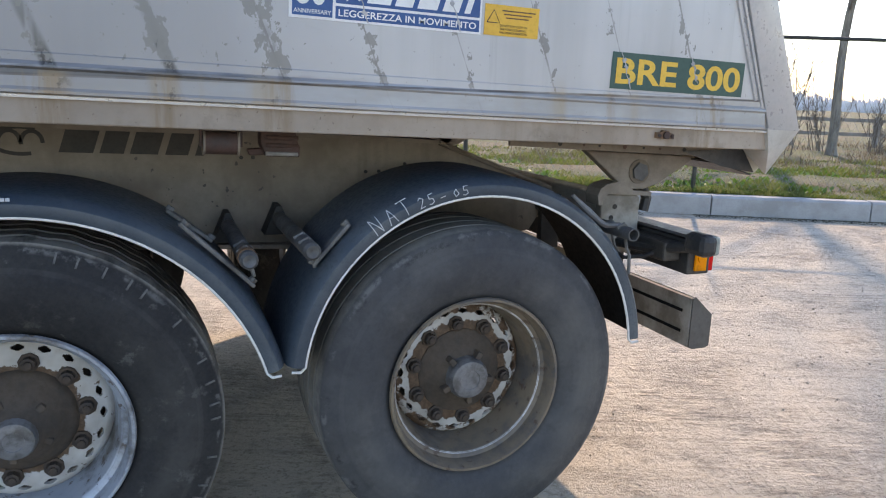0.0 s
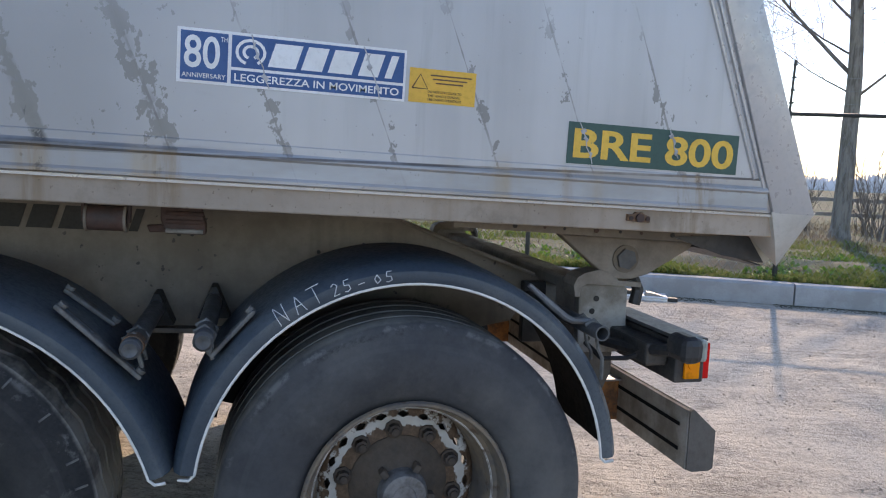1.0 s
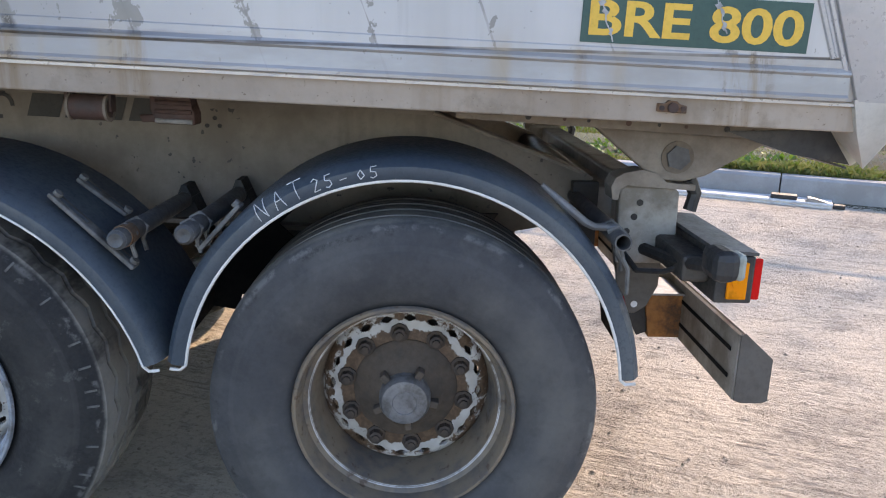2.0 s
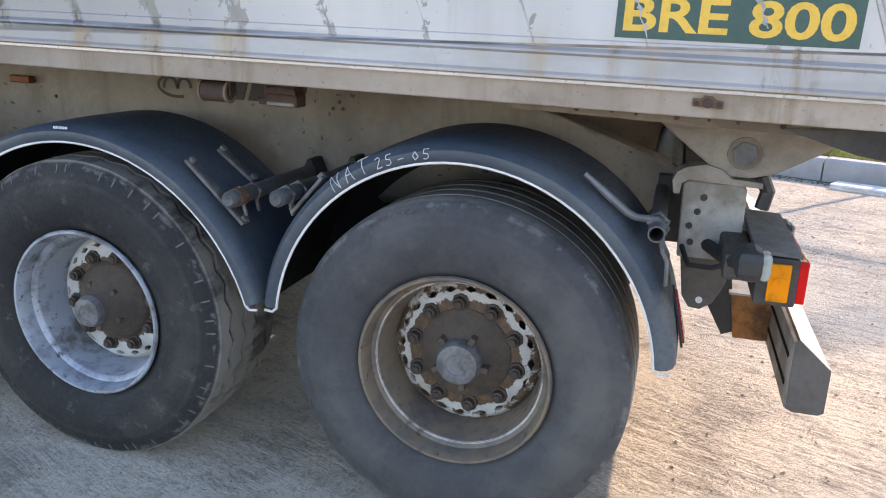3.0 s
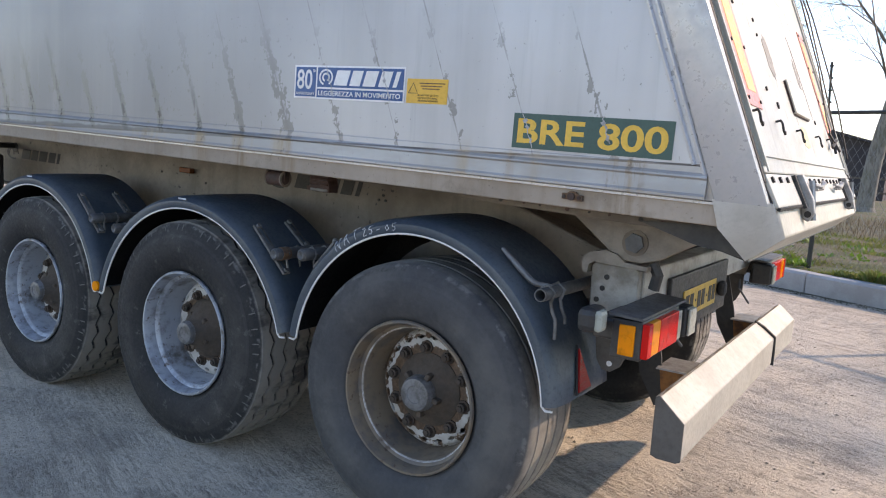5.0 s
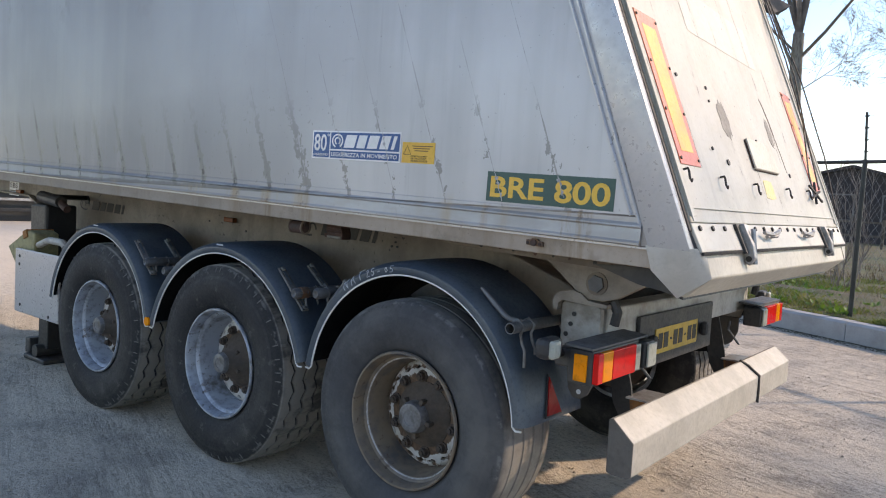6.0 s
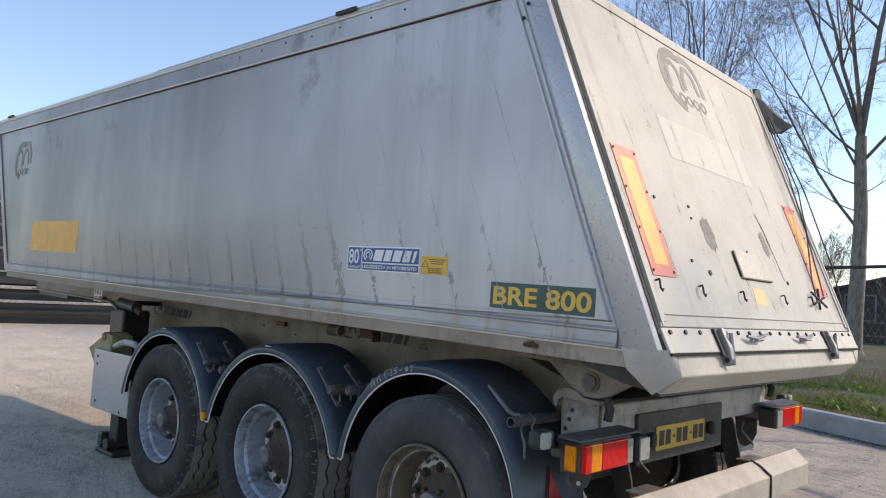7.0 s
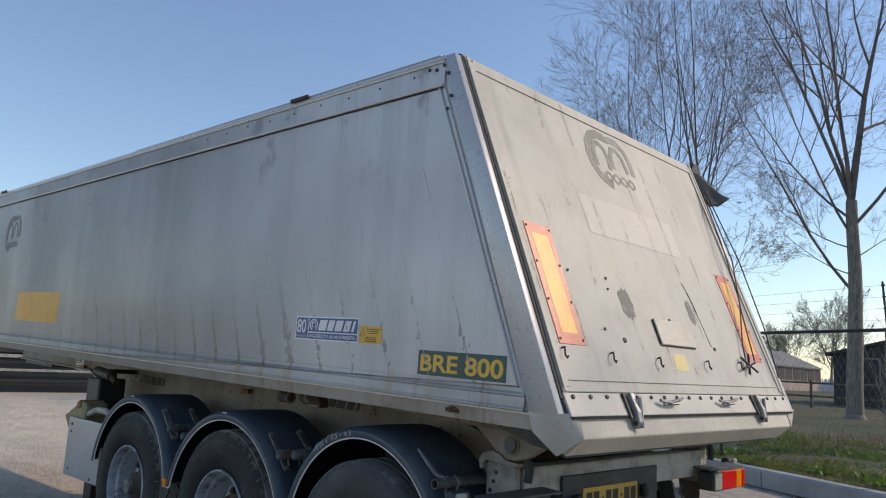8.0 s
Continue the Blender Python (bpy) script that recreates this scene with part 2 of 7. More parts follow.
def dirt_ground():
    """Sun-bleached compacted sand and old concrete, with grit, wheel ruts and darker damp patches."""
    t = Net("yard_dirt")
    x = t.xyz()
    big, mid, grit = t.noise(0.22, 6.0, 0.6), t.noise(1.7, 7.0, 0.7), t.noise(38.0, 6.0, 0.75)
    across = t.n.new("ShaderNodeCombineXYZ")
    t.l.new(t.math("ADD", t.math("MULTIPLY", x[0], 0.93), t.math("MULTIPLY", x[1], -0.37)), across.inputs[0])
    t.l.new(t.math("ADD", t.math("MULTIPLY", x[0], 0.37), t.math("MULTIPLY", x[1], 0.93)), across.inputs[1])
    across = across.outputs[0]
    rut = t.noise(1.0, 5.0, 0.6, (0.5, 5.5, 1.0), across)
    c = t.mix(t.ramp(big, 0.35, 0.65), (0.605, 0.515, 0.405), (0.53, 0.46, 0.37))
    c = t.mix(t.math("MULTIPLY", t.ramp(mid, 0.48, 0.66), 0.6), c, (0.285, 0.25, 0.212))
    c = t.mix(t.math("MULTIPLY", t.ramp(rut, 0.52, 0.68), 0.3), c, (0.24, 0.203, 0.165))
    c = t.mix(t.math("MULTIPLY", t.ramp(t.noise(7.0, 6.0, 0.75), 0.52, 0.66), 0.45), c, (0.22, 0.185, 0.148))
    c = t.mix(t.math("MULTIPLY", t.ramp(t.noise(4.0, 6.0, 0.7, (1.0, 0.6, 1.0)), 0.55, 0.7), 0.5), c, (0.50, 0.445, 0.385))
    c = t.mix(t.math("MULTIPLY", t.ramp(grit, 0.50, 0.64), 0.55), c, (0.19, 0.155, 0.12))
    c = t.mix(t.math("MULTIPLY", t.ramp(t.noise(23.0, 4.0, 0.7), 0.58, 0.66), 0.55), c, (0.62, 0.54, 0.45))
    # scraped streaks of grey grit and pale sand
    scrape = t.noise(1.0, 6.0, 0.72, (6.5, 17.0, 1.0), across)
    spread = t.noise(0.9, 4.0, 0.6)
    # added black layer keeps bounced light off the guard's inside
    c = t.mix(t.math("MULTIPLY", t.ramp(scrape, 0.53, 0.62), t.ramp(spread, 0.40, 0.62, 0.15, 0.65)), c, (0.225, 0.185, 0.145))
    c = t.mix(t.math("MULTIPLY", t.ramp(scrape, 0.30, 0.42, 1.0, 0.0), 0.4), c, (0.60, 0.51, 0.41))
    # long thin wheel scrapes along the yard, dark and pale
    long = t.noise(1.0, 5.0, 0.65, (0.7, 20.0, 1.0), across)
    wide = t.noise(1.0, 4.0, 0.6, (0.35, 1.6, 1.0), across)
    c = t.mix(t.math("MULTIPLY", t.ramp(long, 0.55, 0.62), t.ramp(wide, 0.44, 0.62, 0.04, 0.62)), c, (0.235, 0.195, 0.155))
    c = t.mix(t.math("MULTIPLY", t.ramp(long, 0.36, 0.43, 1.0, 0.0), t.ramp(wide, 0.45, 0.62, 0.05, 0.5)), c, (0.70, 0.60, 0.475))
    # clods: small dark crumbs in drifts
    crumb = t.math("MULTIPLY", t.ramp(t.noise(60.0, 3.0, 0.6), 0.60, 0.66), t.ramp(t.noise(1.6, 4.0, 0.65), 0.47, 0.60))
    c = t.mix(t.math("MULTIPLY", crumb, 0.8), c, (0.15, 0.125, 0.10))
    # short dashes torn by tyres
    dash = t.noise(1.0, 5.0, 0.7, (6.0, 26.0, 1.0), across)
    c = t.mix(t.math("MULTIPLY", t.ramp(dash, 0.56, 0.64), t.ramp(spread, 0.46, 0.60, 0.0, 0.7)), c, (0.20, 0.17, 0.14))
    # paler tone further along the yard
    c = t.mix(t.math("MULTIPLY", t.ramp(x[0], -10.0, -4.5, 1.0, 0.0), 0.8), c, (0.72, 0.595, 0.46))
    # tyre prints: short cross ridges inside the ruts
    lug = t.math("MULTIPLY", t.ramp(t.noise(1.0, 3.0, 0.5, (26.0, 5.0, 1.0), across), 0.5, 0.6), t.ramp(t.noise(1.0, 3.0, 0.5, (0.4, 3.0, 1.0)), 0.50, 0.58))
    c = t.mix(t.math("MULTIPLY", lug, 0.16), c, (0.25, 0.208, 0.165))
    grit = t.math("ADD", t.math("ADD", grit, t.math("ADD", crumb, t.math("MULTIPLY", long, 0.35))), t.math("ADD", t.math("MULTIPLY", lug, 0.25), t.math("ADD", t.math("MULTIPLY", dash, t.ramp(spread, 0.44, 0.60, -0.3, -2.2)), t.math("MULTIPLY", scrape, 1.0))))
    h = t.math("ADD", t.math("MULTIPLY", grit, 0.7), t.math("ADD", t.math("MULTIPLY", mid, 1.2), t.math("ADD", t.math("MULTIPLY", rut, 0.8), t.math("MULTIPLY", t.noise(7.0, 6.0, 0.75), 0.9))))
    t.bump(h, 0.9, 0.022)
    return t.finish(c, 0.95)


def turf():
    t = Net("turf")
    a, b = t.noise(0.6, 5.0, 0.65), t.noise(9.0, 6.0, 0.75)
    c = t.mix(t.ramp(a, 0.38, 0.62), (0.066, 0.085, 0.026), (0.115, 0.092, 0.055))
    c = t.mix(t.math("MULTIPLY", t.ramp(b, 0.5, 0.7), 0.6), c, (0.10, 0.075, 0.045))
    t.bump(b, 0.8, 0.06)
    return t.finish(c, 0.95)


def leafy(name, a, b):
    t = Net(name)
    c = t.mix(t.island(), a, b)
    m = t.finish(c, 0.6)
    thin, both = t.n.new("ShaderNodeBsdfTranslucent"), t.n.new("ShaderNodeMixShader")
    t.l.new(c, thin.inputs["Color"])
    both.inputs[0].default_value = 0.38
    t.l.new(t.p.outputs[0], both.inputs[1])
    t.l.new(thin.outputs[0], both.inputs[2])
    t.l.new(both.outputs[0], t.n["Material Output"].inputs["Surface"])
    return m


def tyre_rubber(name, k, worn=0.0, stain=1.0):
    """Tyre rubber with pale scuffs and dust; k tells how grey it has become."""
    t = Net(name)
    x = t.xyz()
    r = t.math("ADD", t.math("SQRT", t.math("ADD", t.math("MULTIPLY", x[0], x[0]), t.math("MULTIPLY", x[2], x[2]))), worn)
    big, fine = t.noise(3.2, 6.0, 0.65), t.noise(70.0, 4.0, 0.7)
    scuff = t.noise(6.0, 6.0, 0.75)
    c = t.mix(t.ramp(big, 0.35, 0.7), (0.036 * k, 0.037 * k, 0.040 * k), (0.066 * k, 0.065 * k, 0.063 * k))
    tread = t.ramp(t.math("ADD", r, t.math("MULTIPLY", t.math("SUBTRACT", scuff, 0.5), 0.02)), 0.518, 0.530)
    edge = t.math("MULTIPLY", t.math("MULTIPLY", t.ramp(r, 0.486, 0.498), t.ramp(r, 0.512, 0.504)), t.ramp(scuff, 0.52, 0.62))
    mould = t.math("MULTIPLY", t.ramp(r, 0.452, 0.456), t.ramp(r, 0.470, 0.466))
    c = t.mix(t.math("MULTIPLY", tread, 0.85), c, (0.27, 0.252, 0.225))
    c = t.mix(t.math("MULTIPLY", t.ramp(scuff, 0.56, 0.70), 0.5 * stain), c, (0.125, 0.118, 0.106))
    c = t.mix(t.math("MULTIPLY", t.ramp(t.noise(14.0, 5.0, 0.7), 0.6, 0.68), 0.35 * stain), c, (0.15, 0.145, 0.135))
    c = t.mix(t.math("MULTIPLY", edge, 0.7), c, (0.02, 0.02, 0.022))
    c = t.mix(t.math("MULTIPLY", mould, 0.1), c, (0.13, 0.125, 0.118))
    ring = t.math("MULTIPLY", t.ramp(r, 0.355, 0.40), t.ramp(r, 0.475, 0.445))
    c = t.mix(t.math("MULTIPLY", ring, t.ramp(t.noise(1.8, 4.0, 0.6), 0.40, 0.66, 0.05, 0.42)), c, (0.06 * k + 0.045, 0.058 * k + 0.043, 0.054 * k + 0.04))
    rubbed = t.math("MULTIPLY", t.math("MULTIPLY", t.ramp(r, 0.500, 0.510), t.ramp(r, 0.522, 0.515)), t.ramp(t.noise(11.0, 5.0, 0.7), 0.50, 0.60))
    c = t.mix(t.math("MULTIPLY", rubbed, 0.4), c, (0.24, 0.235, 0.225))
    mud = t.noise(2.0, 5.0, 0.7, (2.5, 1.0, 2.5))
    c = t.mix(t.math("MULTIPLY", t.ramp(mud, 0.48, 0.60), 0.7 * stain), c, (0.016, 0.016, 0.018))
    t.bump(t.math("ADD", t.math("ADD", fine, t.math("MULTIPLY", scuff, 1.5)), t.math("MULTIPLY", t.math("SINE", t.math("MULTIPLY", r, 300.0)), 0.12)), 0.2, 0.004)
    return t.finish(c, t.ramp(fine, 0.3, 0.7, 0.6, 0.8))


def rim_paint(name, paint, dirt, amount, metal=0.0, chips=0.8):
    t = Net(name)
    big, chip = t.noise(7.0, 6.0, 0.65), t.noise(26.0, 5.0, 0.7)
    c = t.mix(t.ramp(big, 0.62 - amount * 0.5, 0.85 - amount * 0.5), paint, dirt)
    c = t.mix(t.math("MULTIPLY", t.ramp(chip, 0.60, 0.66), chips), c, (0.085, 0.05, 0.03))
    t.bump(chip, 0.2 * chips, 0.002)
    return t.finish(c, t.ramp(chip, 0.3, 0.7, 0.42 - metal * 0.15, 0.65 - metal * 0.2), metal)


def disc_paint(name, lo, hi, outer=0.0):
    """Chipped white wheel disc, brown with rust round the nuts and towards the hub."""
    t = Net(name)
    x = t.xyz()
    r = t.math("SQRT", t.math("ADD", t.math("MULTIPLY", x[0], x[0]), t.math("MULTIPLY", x[2], x[2])))
    turn = t.math("MULTIPLY", t.math("ARCTAN2", x[2], x[0]), 10 / math.tau)
    arc = t.math("MULTIPLY", t.math("SUBTRACT", t.math("FRACT", t.math("ADD", turn, 10.5)), 0.5), 0.1053)
    off = t.math("SUBTRACT", r, 0.1675)
    d = t.math("SQRT", t.math("ADD", t.math("MULTIPLY", arc, arc), t.math("MULTIPLY", off, off)))
    ragged, fine = t.noise(16.0, 6.0, 0.7), t.noise(60.0, 4.0, 0.7)
    near = t.math("MAXIMUM", t.ramp(d, 0.016, 0.040, 0.22, 0.0), t.ramp(r, lo, hi, 0.44, 0.0))
    near = t.math("MAXIMUM", near, t.ramp(r, 0.192, 0.208, 0.0, outer))
    rust = t.ramp(t.math("ADD", ragged, near), 0.62, 0.68)
    c = t.mix(t.ramp(t.noise(5.0), 0.4, 0.65), (0.56, 0.55, 0.53), (0.40, 0.375, 0.34))
    c = t.mix(rust, c, t.mix(t.ramp(fine, 0.4, 0.65), (0.085, 0.048, 0.028), (0.14, 0.085, 0.05)))
    c = t.mix(t.ramp(fine, 0.64, 0.70), c, (0.10, 0.06, 0.036))
    t.bump(t.math("ADD", t.math("MULTIPLY", rust, 0.4), fine), 0.25, 0.002)
    return t.finish(c, t.ramp(ragged, 0.3, 0.7, 0.5, 0.75), 0.0)


def gate_paint(name, base, other):
    """Cream tailgate lacquer with upright jagged cracks, grey runs and small chips."""
    t = Net(name)
    x = t.xyz()
    wob = t.math("MULTIPLY", t.math("SUBTRACT", t.noise(9.0, 4.0, 0.7), 0.5), 0.05)
    at = t.math("DIVIDE", t.math("ADD", t.math("SUBTRACT", x[1], 0.085), wob), 0.2465)
    d = t.math("MULTIPLY", t.math("ABSOLUTE", t.math("SUBTRACT", t.math("FRACT", t.math("ADD", at, 20.5)), 0.5)), 0.2465)
    some = t.noise(1.0, 5.0, 0.7, (1.0, 5.0, 3.5))
    crack = t.math("MULTIPLY", t.ramp(t.math("ADD", d, t.math("MULTIPLY", t.noise(45.0), 0.008)), 0.0055, 0.0105, 1.0, 0.0), t.ramp(some, 0.52, 0.58))
    run = t.noise(1.0, 4.0, 0.6, (1.0, 9.0, 0.6))
    cloud, fine = t.noise(2.3, 5.0, 0.6), t.noise(55.0, 4.0, 0.7)
    c = t.mix(t.ramp(cloud, 0.4, 0.72), base, other)
    c = t.mix(t.math("MULTIPLY", t.ramp(run, 0.52, 0.75), 0.38), c, (0.27, 0.255, 0.225))
    c = t.mix(t.math("MULTIPLY", t.ramp(d, 0.0, 0.05, 1.0, 0.0), t.math("MULTIPLY", t.ramp(some, 0.48, 0.62), 0.35)), c, (0.25, 0.235, 0.205))
    c = t.mix(t.math("MULTIPLY", t.ramp(t.noise(30.0, 4.0, 0.6), 0.68, 0.71), 0.75), c, (0.20, 0.185, 0.16))
    c = t.mix(t.math("MULTIPLY", t.ramp(fine, 0.5, 0.8), 0.2), c, (0.3, 0.285, 0.25))
    c = t.mix(t.math("MULTIPLY", crack, 0.85), c, (0.12, 0.105, 0.085))
    t.bump(t.math("SUBTRACT", t.math("ADD", fine, t.math("MULTIPLY", cloud, 3.0)), crack), 0.1, 0.004)
    return t.finish(c, t.ramp(fine, 0.3, 0.8, 0.42, 0.6))


def bark():
    t = Net("bark")
    a, b = t.noise(1.0, 5.0, 0.7, (14.0, 14.0, 2.5)), t.noise(1.3)
    c = t.mix(t.ramp(a, 0.4, 0.65), (0.27, 0.245, 0.21), (0.13, 0.115, 0.10))
    c = t.mix(t.math("MULTIPLY", t.ramp(b, 0.5, 0.7), 0.5), c, (0.14, 0.14, 0.09))
    t.bump(a, 0.6, 0.03)
    return t.finish(c, 0.92)


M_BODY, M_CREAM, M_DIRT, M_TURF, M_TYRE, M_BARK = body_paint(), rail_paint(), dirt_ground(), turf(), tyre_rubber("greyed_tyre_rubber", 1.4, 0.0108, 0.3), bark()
M_TYRE_DARK = tyre_rubber("black_tyre_rubber", 0.5)
M_TYRE_DARK.node_tree.nodes["Principled BSDF"].inputs["Specular IOR Level"].default_value = 0.3
M_POST = surface("bare_aluminium", (0.47, 0.47, 0.477), (0.435, 0.432, 0.43), 1.6, 40, 0.36, 0.35, 0.02)
M_GATE = gate_paint("tailgate_lacquer", (0.50, 0.484, 0.424), (0.42, 0.402, 0.344))
M_GATE_PALE = gate_paint("faded_lacquer", (0.56, 0.54, 0.47), (0.50, 0.48, 0.415))
for lacquer in (M_GATE, M_GATE_PALE):
    lacquer.node_tree.nodes["Principled BSDF"].inputs["Specular IOR Level"].default_value = 0.3
M_LIP = surface("lip_lacquer", (0.55, 0.505, 0.42), (0.45, 0.41, 0.335), 3, 50, 0.5)
M_CHASSIS = chassis_paint()
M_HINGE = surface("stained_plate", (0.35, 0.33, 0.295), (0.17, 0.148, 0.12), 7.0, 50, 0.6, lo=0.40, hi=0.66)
M_PLATE = surface("chassis_grey", (0.44, 0.42, 0.38), (0.22, 0.19, 0.155), 5.0, 50, 0.6, lo=0.42, hi=0.7)
M_FENDER = surface("fender_plastic", (0.033, 0.051, 0.070), (0.090, 0.108, 0.122), 2.2, 70, 0.5, bump=0.06, lo=0.36, hi=0.72)
M_TRIM = surface("white_edge", (0.72, 0.71, 0.69), (0.58, 0.56, 0.53), 8, 60, 0.55)
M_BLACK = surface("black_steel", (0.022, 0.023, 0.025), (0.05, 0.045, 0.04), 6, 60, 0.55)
M_RUBBER = surface("black_rubber", (0.018, 0.018, 0.019), (0.032, 0.03, 0.028), 8, 60, 0.7)
M_GALV = surface("galvanised_steel", (0.36, 0.36, 0.36), (0.22, 0.20, 0.18), 9, 70, 0.5, 0.6)
M_RUST = surface("rusty_steel", (0.36, 0.15, 0.045), (0.09, 0.045, 0.025), 12, 70, 0.85, bump=0.4)
M_RIM_W = rim_paint("silver_rim", (0.36, 0.40, 0.455), (0.12, 0.115, 0.11), 0.36, 0.35, 0.75)
M_RIM_B = rim_paint("dusty_rim", (0.185, 0.14, 0.098), (0.095, 0.085, 0.078), 0.4)
M_DISC = disc_paint("chipped_disc", 0.150, 0.196, 0.17)
M_DISC_B = disc_paint("white_disc", 0.125, 0.185)
M_HUB = surface("rusty_hub", (0.095, 0.07, 0.052), (0.055, 0.044, 0.036), 9, 60, 0.8)
M_CAP = surface("hub_cap_steel", (0.19, 0.19, 0.195), (0.09, 0.086, 0.082), 22, 70, 0.5, 0.3)
M_NUT = surface("rusty_nut", (0.075, 0.05, 0.035), (0.04, 0.032, 0.028), 20, 80, 0.75)
M_BLUE = surface("blue_film", (0.002, 0.062, 0.215), (0.004, 0.074, 0.24), 3, 80, 0.4, bump=0.02)
M_WHITE = surface("white_film", (0.74, 0.75, 0.76), (0.66, 0.66, 0.65), 4, 80, 0.45, bump=0.02)
M_YELLOW = surface("yellow_film", (0.74, 0.41, 0.045), (0.66, 0.36, 0.04), 5, 80, 0.45, bump=0.02)
M_GREEN = surface("dark_green_film", (0.012, 0.066, 0.058), (0.022, 0.08, 0.068), 4, 80, 0.4, bump=0.02)
M_LETTER = surface("yellow_letter", (0.76, 0.45, 0.06), (0.68, 0.39, 0.05), 6, 80, 0.45, bump=0.02)
M_INK = surface("dark_print", (0.014, 0.013, 0.012), (0.026, 0.022, 0.019), 9, 80, 0.6, bump=0.02)
M_GREYINK = surface("faded_grey_print", (0.155, 0.15, 0.135), (0.24, 0.23, 0.21), 9, 80, 0.6, bump=0.02)
M_CHALK = surface("white_chalk", (0.62, 0.64, 0.66), (0.45, 0.47, 0.49), 40, 120, 0.9)
M_RED = surface("red_film", (0.62, 0.12, 0.06), (0.66, 0.19, 0.09), 6, 80, 0.4, bump=0.05)
M_AMBERFILM = surface("orange_reflector_film", (0.80, 0.44, 0.03), (0.78, 0.33, 0.04), 7, 80, 0.4, bump=0.02)
M_SIDEREF = surface("amber_film", (0.80, 0.36, 0.01), (0.66, 0.30, 0.03), 6, 80, 0.5, bump=0.02)
M_LENS_R, M_LENS_A, M_LENS_W = glassy("red_lens", (0.66, 0.012, 0.010)), glassy("amber_lens", (0.85, 0.26, 0.008)), glassy("clear_lens", (0.34, 0.355, 0.31))
M_NPLATE = surface("plate_yellow", (0.58, 0.35, 0.04), (0.48, 0.29, 0.045), 12, 80, 0.45)
M_KERB = surface("kerb_concrete", (0.40, 0.41, 0.415), (0.30, 0.30, 0.295), 2.2, 45, 0.9, bump=0.3, vary=0.35)
M_FENCE = surface("fence_coating", (0.018, 0.022, 0.02), (0.035, 0.04, 0.036), 5, 60, 0.5)
M_WIRE = surface("fence_wire", (0.20, 0.205, 0.20), (0.27, 0.27, 0.26), 5, 60, 0.5, 0.3)
M_WOOD = surface("grey_timber", (0.14, 0.115, 0.09), (0.075, 0.06, 0.048), 4, 50, 0.85)
M_GREYWOOD = surface("bleached_timber", (0.30, 0.28, 0.255), (0.20, 0.185, 0.165), 4, 50, 0.85)
M_ROOF = surface("sheet_roof", (0.20, 0.20, 0.195), (0.14, 0.135, 0.13), 0.6, 8, 0.8)
M_BRICKWALL = surface("barn_wall", (0.42, 0.33, 0.30), (0.34, 0.26, 0.235), 0.7, 9, 0.9)
M_DARKWALL = surface("dark_barn_wall", (0.045, 0.04, 0.045), (0.06, 0.05, 0.05), 0.7, 9, 0.85)
M_TARP = surface("dark_tarp", (0.022, 0.03, 0.032), (0.04, 0.045, 0.045), 6, 60, 0.6)
M_STONE = surface("grit_stone", (0.47, 0.40, 0.32), (0.27, 0.23, 0.185), 14, 90, 0.9, vary=0.4)
M_CHOCK = surface("chock_plastic", (0.33, 0.29, 0.14), (0.17, 0.145, 0.08), 9, 60, 0.7)
M_GRASS = leafy("grass_blades", (0.10, 0.165, 0.025), (0.26, 0.245, 0.085))
M_STRAW = leafy("dry_stems", (0.20, 0.155, 0.095), (0.10, 0.08, 0.05))
M_WEED = leafy("weed_leaves", (0.085, 0.19, 0.025), (0.16, 0.26, 0.045))
M_TWIG = surface("twig_bark", (0.20, 0.172, 0.15), (0.12, 0.10, 0.085), 2, 20, 0.9)
# pale blue-grey carries the haze of distance
M_FARWOOD = surface("haze_pale_wood", (0.66, 0.70, 0.76), (0.58, 0.62, 0.68), 0.05, 1, 1.0)
M_DARKVEH = surface("dark_vehicle_paint", (0.009, 0.010, 0.012), (0.018, 0.018, 0.019), 2, 40, 0.5)
M_BROWNCLIP = surface("brown_steel", (0.072, 0.036, 0.027), (0.036, 0.024, 0.020), 9, 60, 0.75)
M_TICK = surface("shoulder_dust", (0.15, 0.147, 0.14), (0.04, 0.04, 0.04), 9, 60, 0.85)
M_PIPE = surface("dirty_pipe_steel", (0.105, 0.108, 0.112), (0.068, 0.064, 0.060), 9, 60, 0.6, 0.2)
M_COLLAR = surface("rust_brown_collar", (0.16, 0.085, 0.045), (0.085, 0.06, 0.045), 20, 70, 0.8)
M_ROD = surface("grey_rod_steel", (0.17, 0.175, 0.185), (0.11, 0.108, 0.105), 9, 60, 0.55, 0.2)
M_FLANGE = surface("dirty_flange", (0.18, 0.145, 0.11), (0.11, 0.085, 0.065), 6, 60, 0.7)
M_MARKER = glassy("dull_amber_lens", (0.17, 0.055, 0.02))
M_INNER = surface("dark_inner_steel", (0.105, 0.093, 0.082), (0.075, 0.066, 0.058), 6, 60, 0.7)
M_BUMPER = surface("bumper_lacquer", (0.47, 0.435, 0.37), (0.36, 0.33, 0.275), 4, 50, 0.5)
M_STRIP = surface("muddy_strip", (0.165, 0.162, 0.155), (0.07, 0.066, 0.06), 14, 60, 0.8)
M_TRIANGLE = glassy("dull_red_lens", (0.30, 0.012, 0.012))
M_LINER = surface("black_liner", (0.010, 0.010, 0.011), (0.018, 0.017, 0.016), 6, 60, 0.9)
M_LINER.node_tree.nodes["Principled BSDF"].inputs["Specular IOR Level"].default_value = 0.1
M_TYRE.node_tree.nodes["Principled BSDF"].inputs["Specular IOR Level"].default_value = 0.3
M_SOIL = surface("dark_soil", (0.075, 0.065, 0.045), (0.05, 0.06, 0.03), 9, 50, 0.95)
